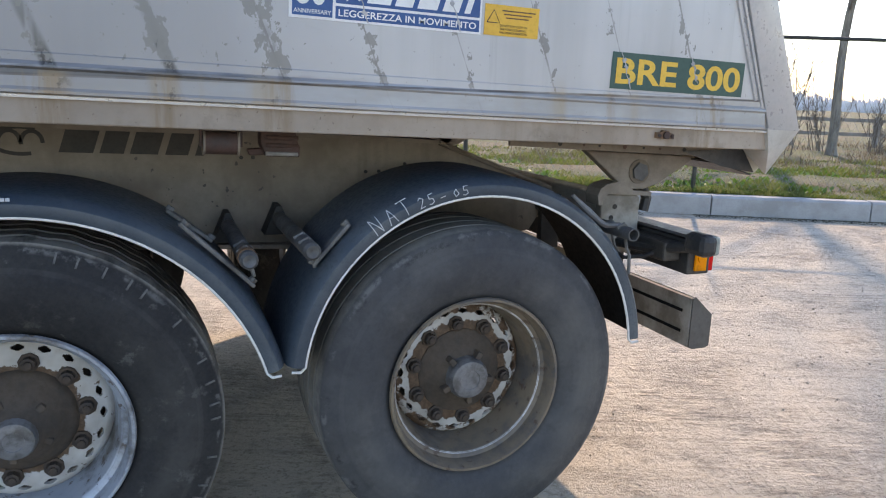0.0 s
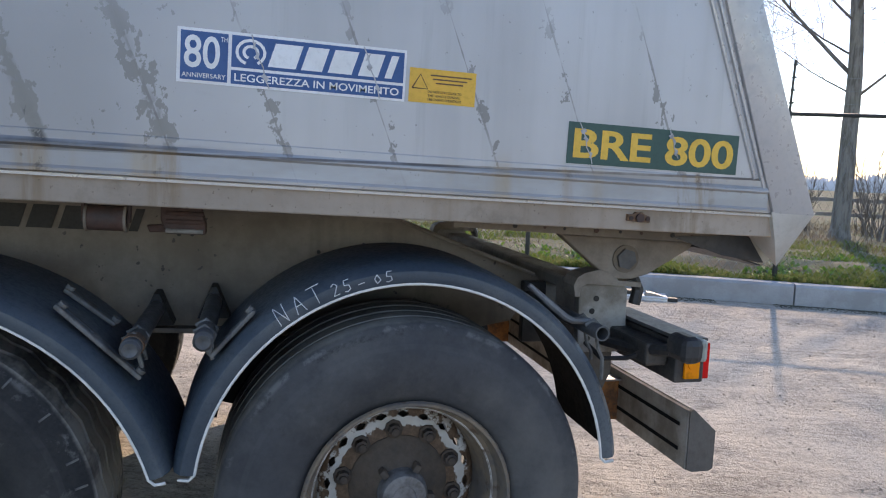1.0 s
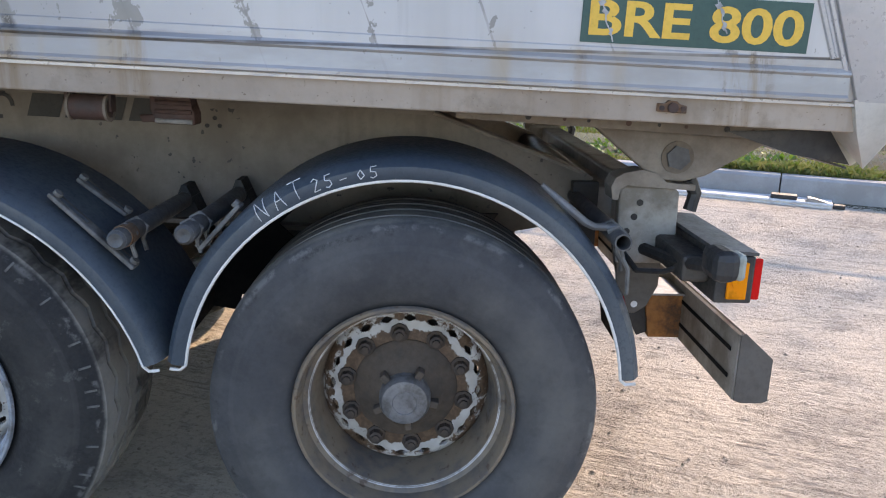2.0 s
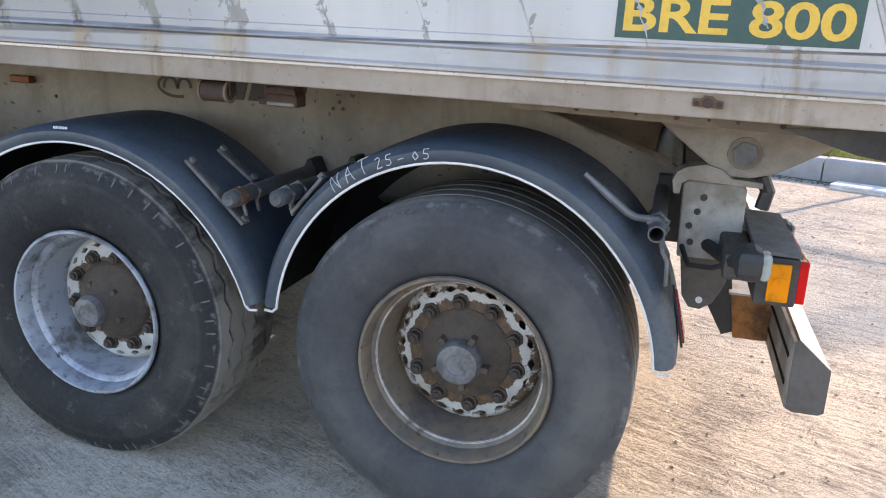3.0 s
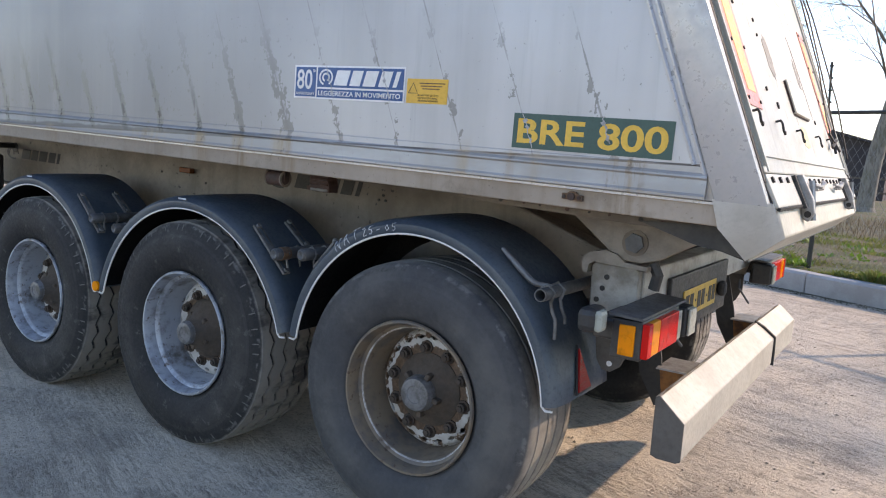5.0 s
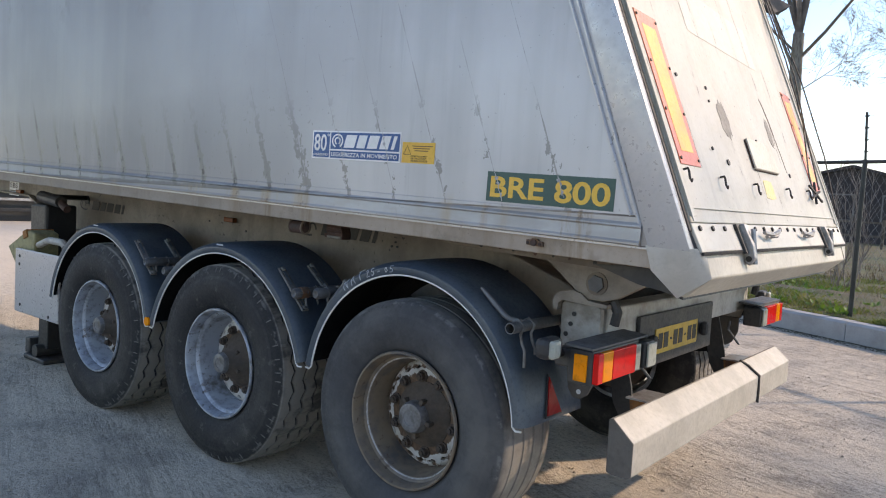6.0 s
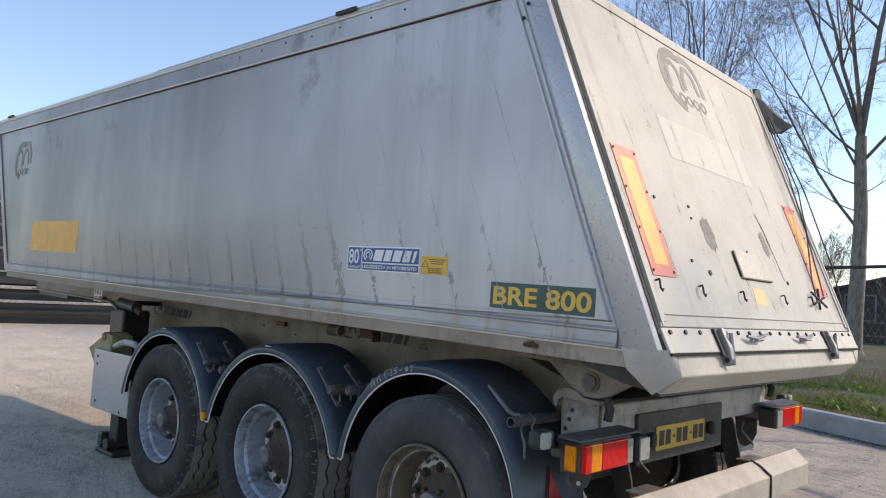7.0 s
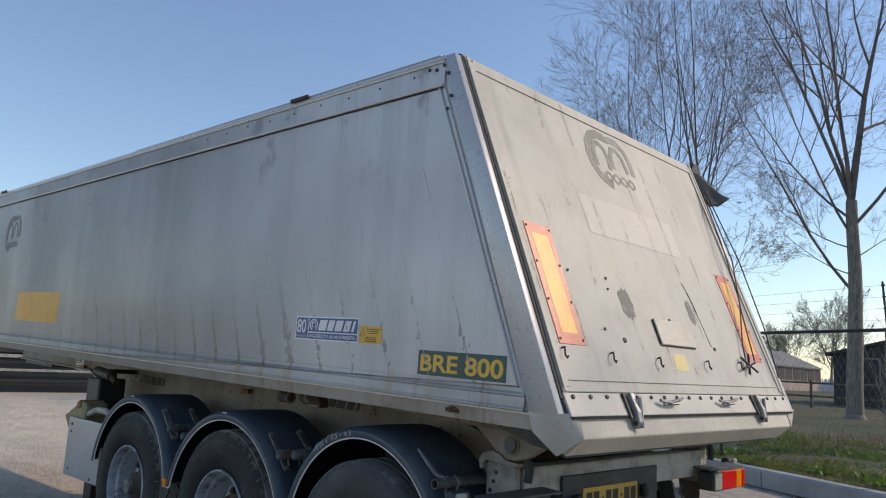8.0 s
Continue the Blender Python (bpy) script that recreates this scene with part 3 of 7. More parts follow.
M_LUG = surface("dirty_hinge_steel", (0.255, 0.22, 0.182), (0.155, 0.125, 0.10), 6, 60, 0.65)
M_FOOT = surface("worn_foot", (0.52, 0.50, 0.46), (0.44, 0.42, 0.38), 4, 50, 0.45, 0.1)
M_LID = surface("lid_lacquer", (0.54, 0.505, 0.425), (0.45, 0.415, 0.345), 7, 60, 0.55)
M_SCUFF = surface("scuffed_metal", (0.17, 0.162, 0.148), (0.25, 0.24, 0.22), 18, 80, 0.7)
M_PALECRACK = surface("pale_crack", (0.42, 0.43, 0.45), (0.26, 0.26, 0.26), 30, 90, 0.7)
M_BEAD = rim_paint("scuffed_bead", (0.70, 0.69, 0.67), (0.14, 0.115, 0.09), 0.42)

# ---- building helpers ----
def part(name, bm, material, parent=None, label="", smooth=False, m=None):
    """Links a bmesh as one mesh object under a thing or a part."""
    if m is not None:
        bm.transform(m)
    bmesh.ops.recalc_face_normals(bm, faces=bm.faces)
    me = bpy.data.meshes.new(name)
    bm.to_mesh(me)
    bm.free()
    me.materials.append(material)
    if smooth:
        me.polygons.foreach_set("use_smooth", [True] * len(me.polygons))
        me.set_sharp_from_angle(angle=radians(38))
    ob = new(name, me)
    ob.parent = parent
    return tagged(ob, label)


def raw(name, verts, faces, material, parent=None, label="", smooth=False):
    me = bpy.data.meshes.new(name)
    me.from_pydata(verts, [], faces)
    me.materials.append(material)
    if smooth:
        me.polygons.foreach_set("use_smooth", [True] * len(me.polygons))
    ob = new(name, me)
    ob.parent = parent
    return tagged(ob, label)


def thing(name, label, category, group="", kind="", at=(0, 0, 0)):
    ob = new(name)
    ob.location = at
    ob.empty_display_size = 0.2
    return tagged(ob, label, category, group, kind)


def box(x0, x1, y0, y1, z0, z1, bev=0.0, bm=None):
    fresh = bm is None
    bm = bmesh.new() if fresh else bm
    made = bmesh.ops.create_cube(bm, size=1.0)["verts"]
    for v in made:
        v.co = Vector((x0 + (v.co.x + 0.5) * (x1 - x0), y0 + (v.co.y + 0.5) * (y1 - y0), z0 + (v.co.z + 0.5) * (z1 - z0)))
    if bev:
        edges = list({e for v in made for e in v.link_edges})
        bmesh.ops.bevel(bm, geom=edges, offset=bev, segments=2, profile=0.5, affect="EDGES")
    return bm


def prism(points, a, b, axis="y", bm=None, bev=0.0):
    """A polygon in the plane across the axis (x z for y, y z for x, x y for z), drawn from a to b along it."""
    bm = bmesh.new() if bm is None else bm
    put = {"y": lambda p, k: (p[0], k, p[1]), "x": lambda p, k: (k, p[0], p[1]), "z": lambda p, k: (p[0], p[1], k)}[axis]
    lo, hi = [bm.verts.new(put(p, a)) for p in points], [bm.verts.new(put(p, b)) for p in points]
    n = len(points)
    bm.faces.new(lo), bm.faces.new(hi[::-1])
    for i in range(n):
        bm.faces.new((lo[i], lo[(i + 1) % n], hi[(i + 1) % n], hi[i]))
    if bev:
        bmesh.ops.bevel(bm, geom=list(bm.edges), offset=bev, segments=2, profile=0.5, affect="EDGES")
    return bm


def tube(points, r, n=8, bm=None, caps=True):
    """A round bar along points; r is one radius or one for each point."""
    bm = bmesh.new() if bm is None else bm
    pts = [Vector(p) for p in points]
    rs = r if isinstance(r, (list, tuple)) else [r] * len(pts)
    rings, side = [], None
    for i, p in enumerate(pts):
        d = (pts[min(i + 1, len(pts) - 1)] - pts[max(i - 1, 0)]).normalized()
        if side is None:
            side = d.orthogonal().normalized()
        side = (side - d * side.dot(d)).normalized()
        up = d.cross(side)
        rings.append([bm.verts.new(p + rs[i] * (math.cos(k * math.tau / n) * side + math.sin(k * math.tau / n) * up)) for k in range(n)])
    for a, b in zip(rings, rings[1:]):
        for k in range(n):
            bm.faces.new((a[k], a[(k + 1) % n], b[(k + 1) % n], b[k]))
    if caps:
        bm.faces.new(rings[0][::-1]), bm.faces.new(rings[-1])
    return bm


def turned(profile, n=64, start=0.0, end=math.tau, bm=None, closed=True):
    """Turns (y, radius) points round the y axis."""
    bm = bmesh.new() if bm is None else bm
    full = abs(end - start - math.tau) < 1e-6
    steps = n if full else n + 1
    rings = []
    for i in range(steps):
        a = start + (end - start) * i / n
        rings.append([bm.verts.new((r * math.cos(a), y, r * math.sin(a))) for y, r in profile])
    m = len(profile)
    for i in range(n):
        a, b = rings[i], rings[(i + 1) % steps]
        for k in range(m if closed else m - 1):
            bm.faces.new((a[k], a[(k + 1) % m], b[(k + 1) % m], b[k]))
    if not full and closed:
        bm.faces.new(rings[0][::-1]), bm.faces.new(rings[-1])
    return bm


def disc(x, y, z, r, depth, axis="y", n=20, bm=None):
    """A short round bar that starts at a point and runs along the axis."""
    e = {"x": Vector((depth, 0, 0)), "y": Vector((0, depth, 0)), "z": Vector((0, 0, depth))}[axis]
    p = Vector((x, y, z))
    return tube([p, p + e], r, n, bm)


def strip(points, width, thick, bm=None):
    """A flat drawn line of some width in the plane x y, raised along z."""
    bm = bmesh.new() if bm is None else bm
    pts = [Vector((*p, 0)) for p in points]
    rows = []
    for i, p in enumerate(pts):
        d = (pts[min(i + 1, len(pts) - 1)] - pts[max(i - 1, 0)]).normalized()
        s = Vector((-d.y, d.x, 0)) * width / 2
        rows.append([bm.verts.new(p + s), bm.verts.new(p - s), bm.verts.new(p - s + Vector((0, 0, thick))), bm.verts.new(p + s + Vector((0, 0, thick)))])
    for a, b in zip(rows, rows[1:]):
        for k in range(4):
            bm.faces.new((a[k], a[(k + 1) % 4], b[(k + 1) % 4], b[k]))
    bm.faces.new(rows[0][::-1]), bm.faces.new(rows[-1])
    return bm


def letters(text, x0, x1, y0, y1, thick=0.001, bold=0.0, slant=0.0, face_gap=1.0):
    """Writing in the built-in font as a bmesh that fills a box of the plane x y."""
    cu = bpy.data.curves.new("writing", "FONT")
    cu.body, cu.extrude, cu.offset, cu.shear, cu.space_character, cu.resolution_u = text, thick / 2, bold, slant, face_gap, 4
    ob = new("writing", cu)
    me = bpy.data.meshes.new_from_object(ob.evaluated_get(bpy.context.evaluated_depsgraph_get()))
    bm = bmesh.new()
    bm.from_mesh(me)
    bpy.data.objects.remove(ob), bpy.data.curves.remove(cu), bpy.data.meshes.remove(me)
    xs, ys = [v.co.x for v in bm.verts], [v.co.y for v in bm.verts]
    sx, sy = (x1 - x0) / (max(xs) - min(xs)), (y1 - y0) / (max(ys) - min(ys))
    ax, ay = min(xs), min(ys)
    for v in bm.verts:
        v.co.x, v.co.y, v.co.z = x0 + (v.co.x - ax) * sx, y0 + (v.co.y - ay) * sy, v.co.z + thick / 2
    return bm


def block(x0, x1, y0, y1, thick, slant=0.0, bm=None):
    """A flat bar in the plane x y, leaning by slant."""
    bm = bmesh.new() if bm is None else bm
    h = y1 - y0
    return prism([(x0, y0), (x1, y0), (x1 + slant * h, y1), (x0 + slant * h, y1)], 0, thick, "z", bm)


def arch_points(cx, cy, rx, ry, a0, a1, n=14):
    return [(cx + rx * math.cos(radians(a0 + (a1 - a0) * i / n)), cy + ry * math.sin(radians(a0 + (a1 - a0) * i / n))) for i in range(n + 1)]


# The tipper body leans: its front stands higher than its tail.
BODY = Matrix.Translation((0.9, 0, 1.47)) @ Matrix.Rotation(radians(1.375), 4, "Y") @ Matrix.Translation((-0.9, 0, -1.47))
SIDE_Y = -1.25


def on_side(y=SIDE_Y):
    """Plane x y laid on the left wall of the body: x along it, y up, thickness towards the outside."""
    return BODY @ Matrix(((1, 0, 0, 0), (0, 0, -1, y), (0, 1, 0, 0), (0, 0, 0, 1)))


GATE_FOOT, GATE_TOP = Vector((1.154, 0, 1.454)), Vector((0.494, 0, 2.981))
GATE_UP = (GATE_TOP - GATE_FOOT).normalized()
GATE_OUT = Vector((0, 1, 0)).cross(GATE_UP).normalized()
GATE_HIGH = (GATE_TOP - GATE_FOOT).length


def on_gate(lift=0.0):
    """Plane x y laid on the outside of the tailgate: x across to the right, y up along it from its foot."""
    o = GATE_FOOT + GATE_OUT * lift
    return BODY @ Matrix(((0, GATE_UP.x, GATE_OUT.x, o.x), (1, 0, 0, 0), (0, GATE_UP.z, GATE_OUT.z, o.z), (0, 0, 0, 1)))


def gate_s(z):
    """How far up the tailgate a height lies."""
    return (z - GATE_FOOT.z) / GATE_UP.z

# ---- ground, kerb and verge ----
KERB_SLOPE = -0.47
KERB_DIR = Vector((1, KERB_SLOPE, 0)).normalized()
KERB_OUT = Vector((-KERB_DIR.y, KERB_DIR.x, 0))        # away from the yard
KERB_FOOT = Vector((0, 6.93, 0))
KERB_H = 0.25


def kerb_at(along, out, z=0.0):
    p = KERB_FOOT + KERB_DIR * along + KERB_OUT * out
    return Vector((p.x, p.y, z))


def build_ground():
    """One sheet to the horizon: fine and slightly uneven near the trailer, coarse far off."""
    xs = sorted({*[i * 0.35 - 11 for i in range(70)], *[-1500, -600, -250, -120, -70, -45, -30, -20, -15], *[15, 20, 30, 50, 90, 200, 600, 1500]})
    verts, faces, n = [], [], len(xs)
    for y in xs:
        for x in xs:
            near = max(0.0, 1 - max(abs(x), abs(y)) / 12)
            flat = min(1.0, max(0.0, (abs(y) - 1.5) / 1.5))
            verts.append((x, y, near * flat * 0.02 * noise.noise(Vector((x * 0.5, y * 0.5, 0)))))
    for j in range(n - 1):
        for i in range(n - 1):
            faces.append((j * n + i, j * n + i + 1, (j + 1) * n + i + 1, (j + 1) * n + i))
    ob = raw("ground", verts, faces, M_DIRT, smooth=True)
    tagged(ob, "sandy pale yard ground of grit and old concrete with wheel ruts", "ground", kind="structure")


def build_verge():
    """The grass beyond the kerb, slightly uneven, to the horizon."""
    al = [-900, -300, -120, -60, -40] + [i * 0.6 - 24 for i in range(80)] + [27, 32, 40, 60, 120, 300, 900]
    out = [0.22] + [0.3 + i * 0.25 for i in range(22)] + [6.2, 7, 8, 10, 13, 17, 22, 30, 45, 80, 160, 400, 1200]
    verts, faces, n = [], [], len(al)
    for o in out:
        for a in al:
            amp = 0.0 if o < 0.25 else 0.05 if o < 10 else 0.0
            z = KERB_H - 0.02 + amp * (noise.noise(Vector((a * 0.8, o * 0.8, 4))) + 0.4) + (0.06 if 1.2 < o < 3 else 0.0) * (1 + noise.noise(Vector((a * 0.4, 0, 8))))
            verts.append(kerb_at(a, o, z))
    for j in range(len(out) - 1):
        for i in range(n - 1):
            faces.append((j * n + i, j * n + i + 1, (j + 1) * n + i + 1, (j + 1) * n + i))
    ob = raw("verge_ground", verts, faces, M_TURF, smooth=True)
    tagged(ob, "rough grass verge with moss and bare soil behind the kerb", "grass", kind="structure")


build_ground()
build_verge()

# ---- far distance ----
def build_tree(name, at, height, trunk_r, seed, lean=(0, 0), fork=0.35, leaders=4, lower=4, levels=4, open_angle=32, twig_r=0.005, label="", shoots=1.05, limbs=(), limb=0.46, spread=(28, 58), lift=0.0):
    """A bare tree: a tapered trunk that parts into leaders, side limbs and a crown of forking twigs."""
    rng = random.Random(seed)
    trunk, crown = [], []

    def grow(p, d, length, r, level, rise=0.0):
        steps = 7 if level == 1 else 5 if level == 2 else 4
        q, ra = p.copy(), r
        for i in range(steps):
            d = (d + Vector((rng.uniform(-1, 1), rng.uniform(-1, 1), rng.uniform(-0.5, 1.0))) * (0.09 + 0.02 * level) + Vector((0, 0, rise + lift))).normalized()
            e = q + d * length / steps
            rb = r * (1 - 0.82 * (i + 1) / steps)
            crown.append((q.copy(), max(ra, twig_r), e.copy(), max(rb, twig_r * 0.7)))
            if level <= levels and (i >= 1 or level > 1):
                n = int(shoots) + (rng.random() < shoots % 1)
                for _ in range(n):
                    axis = d.orthogonal().normalized()
                    axis.rotate(Matrix.Rotation(rng.uniform(0, math.tau), 3, d))
                    c = d.copy()
                    c.rotate(Matrix.Rotation(radians(rng.uniform(*spread)), 3, axis))
                    grow(e, c, length * rng.uniform(0.38, 0.62) * (1.1 - 0.5 * i / steps), max(rb * 0.6, twig_r), level + 1)
            q, ra = e, rb

    d = Vector((lean[0], lean[1], 1)).normalized()
    p = Vector(at)
    trunk.append((p - d * 0.1, trunk_r * 1.75, p + d * 0.22, trunk_r * 1.15))
    p = p + d * 0.22
    n, stem = 9, height * fork
    for i in range(n):
        d = (d + Vector((rng.uniform(-1, 1), rng.uniform(-1, 1), 0.2)) * 0.045).normalized()
        e = p + d * stem / n
        ra, rb = trunk_r * (1.15 - 0.4 * i / n), trunk_r * (1.15 - 0.4 * (i + 1) / n)
        trunk.append((p.copy(), ra, e.copy(), rb))
        for top, az, up, bend, far, thick in limbs:
            if p.z < top <= e.z:
                a, u = radians(az), radians(up)
                grow(p.lerp(e, (top - p.z) / (e.z - p.z)), Vector((math.cos(a) * math.cos(u), math.sin(a) * math.cos(u), math.sin(u))), far, thick, 1, bend)
        if not limbs and i >= n - lower - 1 and i < n - 1:
            a = rng.uniform(0, math.tau)
            grow(e, Vector((math.cos(a), math.sin(a), rng.uniform(0.5, 1.1))).normalized(), height * rng.uniform(0.22, 0.36), rb * rng.uniform(0.28, 0.42), 1)
        p = e
    for k in range(leaders):
        a = math.tau * k / leaders + rng.uniform(-0.5, 0.5)
        t = radians(open_angle * rng.uniform(0.35, 1.0)) if k else radians(4)
        way = (d + Vector((math.cos(a) * math.tan(t), math.sin(a) * math.tan(t), 0))).normalized()
        grow(p, way, height * (1 - fork) * rng.uniform(0.75, 1.0), trunk_r * (limb if k else 0.66), 1)
    root = thing(name, label, "tree", at=(0, 0, 0), group="bare trees")
    for nm, segs, sides, mat in (("trunk", trunk, 12, M_BARK), ("crown", crown, 3, M_TWIG)):
        A, RA = np.array([s[0] for s in segs]), np.array([s[1] for s in segs])
        Bp, RB = np.array([s[2] for s in segs]), np.array([s[3] for s in segs])
        D = Bp - A
        D /= np.linalg.norm(D, axis=1)[:, None]
        ref = np.where(np.abs(D[:, 2:3]) < 0.95, np.array([[0, 0, 1.0]]), np.array([[1.0, 0, 0]]))
        S = np.cross(D, ref)
        S /= np.linalg.norm(S, axis=1)[:, None]
        U = np.cross(D, S)
        ang = np.arange(sides) * math.tau / sides
        ring = np.cos(ang)[None, :, None] * S[:, None, :] + np.sin(ang)[None, :, None] * U[:, None, :]
        V = np.concatenate([A[:, None, :] + ring * RA[:, None, None], Bp[:, None, :] + ring * RB[:, None, None]], axis=1).reshape(-1, 3)
        base = np.arange(len(segs))[:, None, None] * 2 * sides
        k = np.arange(sides)
        F = (base + np.stack([k, (k + 1) % sides, sides + (k + 1) % sides, sides + k], axis=1)[None]).reshape(-1, 4)
        raw(nm, V.tolist(), F.tolist(), mat, root, smooth=True)
    return root


def build_far_woods():
    """Bare woods and hedges on the skyline; distance haze is painted into their colour."""
    rng = np.random.default_rng(5)
    verts, faces = [], []
    for dist, count, hmin, hmax, a0, a1 in ((150, 9000, 2, 4.0, -40, 75), (260, 9000, 4, 7.5, -60, 80)):
        for i in range(count):
            a = radians(rng.uniform(a0, a1))
            d = dist * rng.uniform(0.9, 1.15)
            clump = 0.5 + 0.5 * math.sin(a * 37) * math.sin(a * 11 + 2)
            h = (hmin + (hmax - hmin) * clump) * rng.uniform(0.55, 1.0)
            x, y = d * math.sin(a), d * math.cos(a)
            w = rng.uniform(0.05, 0.32)
            lean = rng.uniform(-0.5, 0.5)
            tx, ty = math.cos(a), -math.sin(a)
            b = len(verts)
            verts += [(x - tx * w, y - ty * w, 0.2), (x + tx * w, y + ty * w, 0.2), (x + tx * (w * 0.6 + lean), y + ty * (w * 0.6 + lean), h * 0.7), (x + tx * (lean - w * 0.5), y + ty * (lean - w * 0.5), h * 0.8)]
            faces += [(b, b + 1, b + 2), (b, b + 2, b + 3)]
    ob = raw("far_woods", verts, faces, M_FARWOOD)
    tagged(ob, "line of bare woods on the skyline, distance haze in its colour", "woods", kind="stuff")


def build_shed(name, x0, x1, y0, y1, wall_h, ridge_h, wall_mat, label, along="y", roof=None):
    roof = roof or M_ROOF
    root = thing(name, label, "building", group="farm sheds behind the field")
    part("wall", box(x0, x1, y0, y1, -0.2, wall_h), wall_mat, root)
    if along == "y":
        xm = (x0 + x1) / 2
        pts = [(x0 - 0.4, wall_h - 0.1), (xm, ridge_h), (x1 + 0.4, wall_h - 0.1), (x1 + 0.4, wall_h + 0.06), (xm, ridge_h + 0.18), (x0 - 0.4, wall_h + 0.06)]
        part("roof", prism(pts, y0 - 0.3, y1 + 0.3, "y"), roof, root)
    else:
        ym = (y0 + y1) / 2
        pts = [(y0 - 0.4, wall_h - 0.1), (ym, ridge_h), (y1 + 0.4, wall_h - 0.1), (y1 + 0.4, wall_h + 0.06), (ym, ridge_h + 0.18), (y0 - 0.4, wall_h + 0.06)]
        part("roof", prism(pts, x0 - 0.3, x1 + 0.3, "x"), roof, root)
    part("gable", prism([(x0, wall_h - 0.01), (x1, wall_h - 0.01), ((x0 + x1) / 2, ridge_h - 0.02)], y0 + 0.01, y0 + 0.2, "y"), wall_mat, root) if along == "y" else None
    # a band of wide windows along the two sides that face the yard
    lo, hi = wall_h * 0.45, wall_h * 0.95
    for i in range(int((y1 - y0) / 3.4)):
        y = y0 + 0.5 + i * 3.4
        win = part("window", box(x1 - 0.05, x1 + 0.04, y, y + 3.1, lo, hi), M_ROOF, root)
        part("pane", box(x1 + 0.041, x1 + 0.06, y + 0.12, y + 2.98, lo + 0.1, hi - 0.1), M_DARKWALL, win)
    for i in range(int((x1 - x0) / 3.4)):
        x = x0 + 0.9 + i * 3.4
        win = part("window", box(x, x + 1.9, y0 - 0.04, y0 + 0.05, lo, hi), M_ROOF, root)
        part("pane", box(x + 0.1, x + 1.8, y0 - 0.06, y0 - 0.041, lo + 0.1, hi - 0.1), M_DARKWALL, win)
    return root


build_far_woods()
build_shed("long_shed", -52.0, -40.0, 84.0, 135.0, 4.0, 6.6, M_BRICKWALL, "long low brick shed with a grey sheet roof beyond the field", "y")
build_shed("dark_barn", -12.9, -1.0, 50.0, 62.0, 3.5, 5.0, M_DARKWALL, "dark timber barn with a pitched roof beyond the field", "y", M_DARKWALL)
build_shed("low_shed", 4.2, 14.0, 52.0, 58.0, 1.5, 2.45, M_WOOD, "low grey shed with a sheet roof behind a paddock", "x")
TALL = "tall bare poplar with a thick trunk and spreading limbs"
SLIM = "slim bare poplar with upright limbs and fine twigs"
build_tree("poplar_tree", (-5.98, 29.0, 0.2), 21.5, 0.29, 11, lean=(0.010, 0.0), fork=0.40, leaders=4, open_angle=24, label=TALL, twig_r=0.0052, shoots=1.22, lift=0.02, limb=0.40, limbs=(
    (5.1, 197, 58, 0.07, 10.0, 0.075), (5.9, 190, 14, 0.0, 3.6, 0.03), (6.6, 20, 25, 0.02, 3.0, 0.028), (7.0, 205, 18, 0.0, 4.2, 0.035),
    (7.4, 215, 56, 0.06, 9.0, 0.07), (7.9, 18, 50, 0.08, 10.5, 0.085), (8.2, 190, 46, 0.09, 8.0, 0.06)))
for x, y, h, r, seed, shots in ((-13.75, 33.0, 22.5, 0.19, 12, 0.95), (-17.6, 34.5, 20.5, 0.17, 13, 0.9), (-20.6, 34.0, 17.5, 0.15, 14, 0.85), (-24.0, 34.0, 14.5, 0.13, 16, 0.8)):
    build_tree("poplar_tree", (x, y, 0.2), h, r, seed, fork=0.26, leaders=6, lower=2, open_angle=17, label=SLIM, twig_r=0.0066, shoots=shots + 0.15, spread=(24, 50), lift=0.025)
build_tree("poplar_tree", (-0.6, 30.0, 0.2), 20.0, 0.28, 15, fork=0.3, leaders=5, lower=3, open_angle=36, label=TALL, twig_r=0.0055)
build_tree("field_tree", (-45.4, 159.0, 0.0), 17.0, 0.3, 17, fork=0.25, leaders=6, lower=2, open_angle=50, levels=3, label="round bare tree far beyond the sheds", twig_r=0.024, shoots=1.5, spread=(18, 45), lift=0.02)
build_tree("field_tree", (-53.0, 157.0, 0.0), 12.5, 0.25, 18, fork=0.25, leaders=6, lower=2, open_angle=50, levels=3, label="round bare tree far beyond the sheds", twig_r=0.024, shoots=1.5, spread=(18, 45), lift=0.02)
build_tree("verge_tree", (12.35, 10.75, 0.22), 12.0, 0.175, 21, limb=0.36, lean=(0.02, -0.03), fork=0.42, leaders=4, lower=4, open_angle=34, shoots=1.0, twig_r=0.005, limbs=((3.3, -40, 40, 0.05, 3.0, 0.04), (3.4, 140, 25, 0.02, 2.4, 0.022), (3.75, 137, 46, 0.06, 4.8, 0.055), (4.2, 120, 30, 0.03, 3.0, 0.03), (4.6, 45, 40, 0.05, 3.5, 0.04), (4.9, 165, 35, 0.05, 3.5, 0.04), (5.1, 250, 45, 0.06, 4.0, 0.045)), label="bare young tree with a straight grey trunk by the fence")
build_tree("verge_tree", (14.45, 9.95, 0.22), 11.0, 0.100, 22, limb=0.36, lean=(-0.03, 0.03), fork=0.42, leaders=4, lower=3, open_angle=34, label="bare leaning tree with a thin trunk by the fence")
build_tree("verge_tree", (2.35, 20.0, 0.22), 12.5, 0.15, 23, limb=0.36, lean=(0.15, 0.0), fork=0.45, leaders=4, lower=2, open_angle=34, label="bare leaning tree with a thin trunk behind the fence")


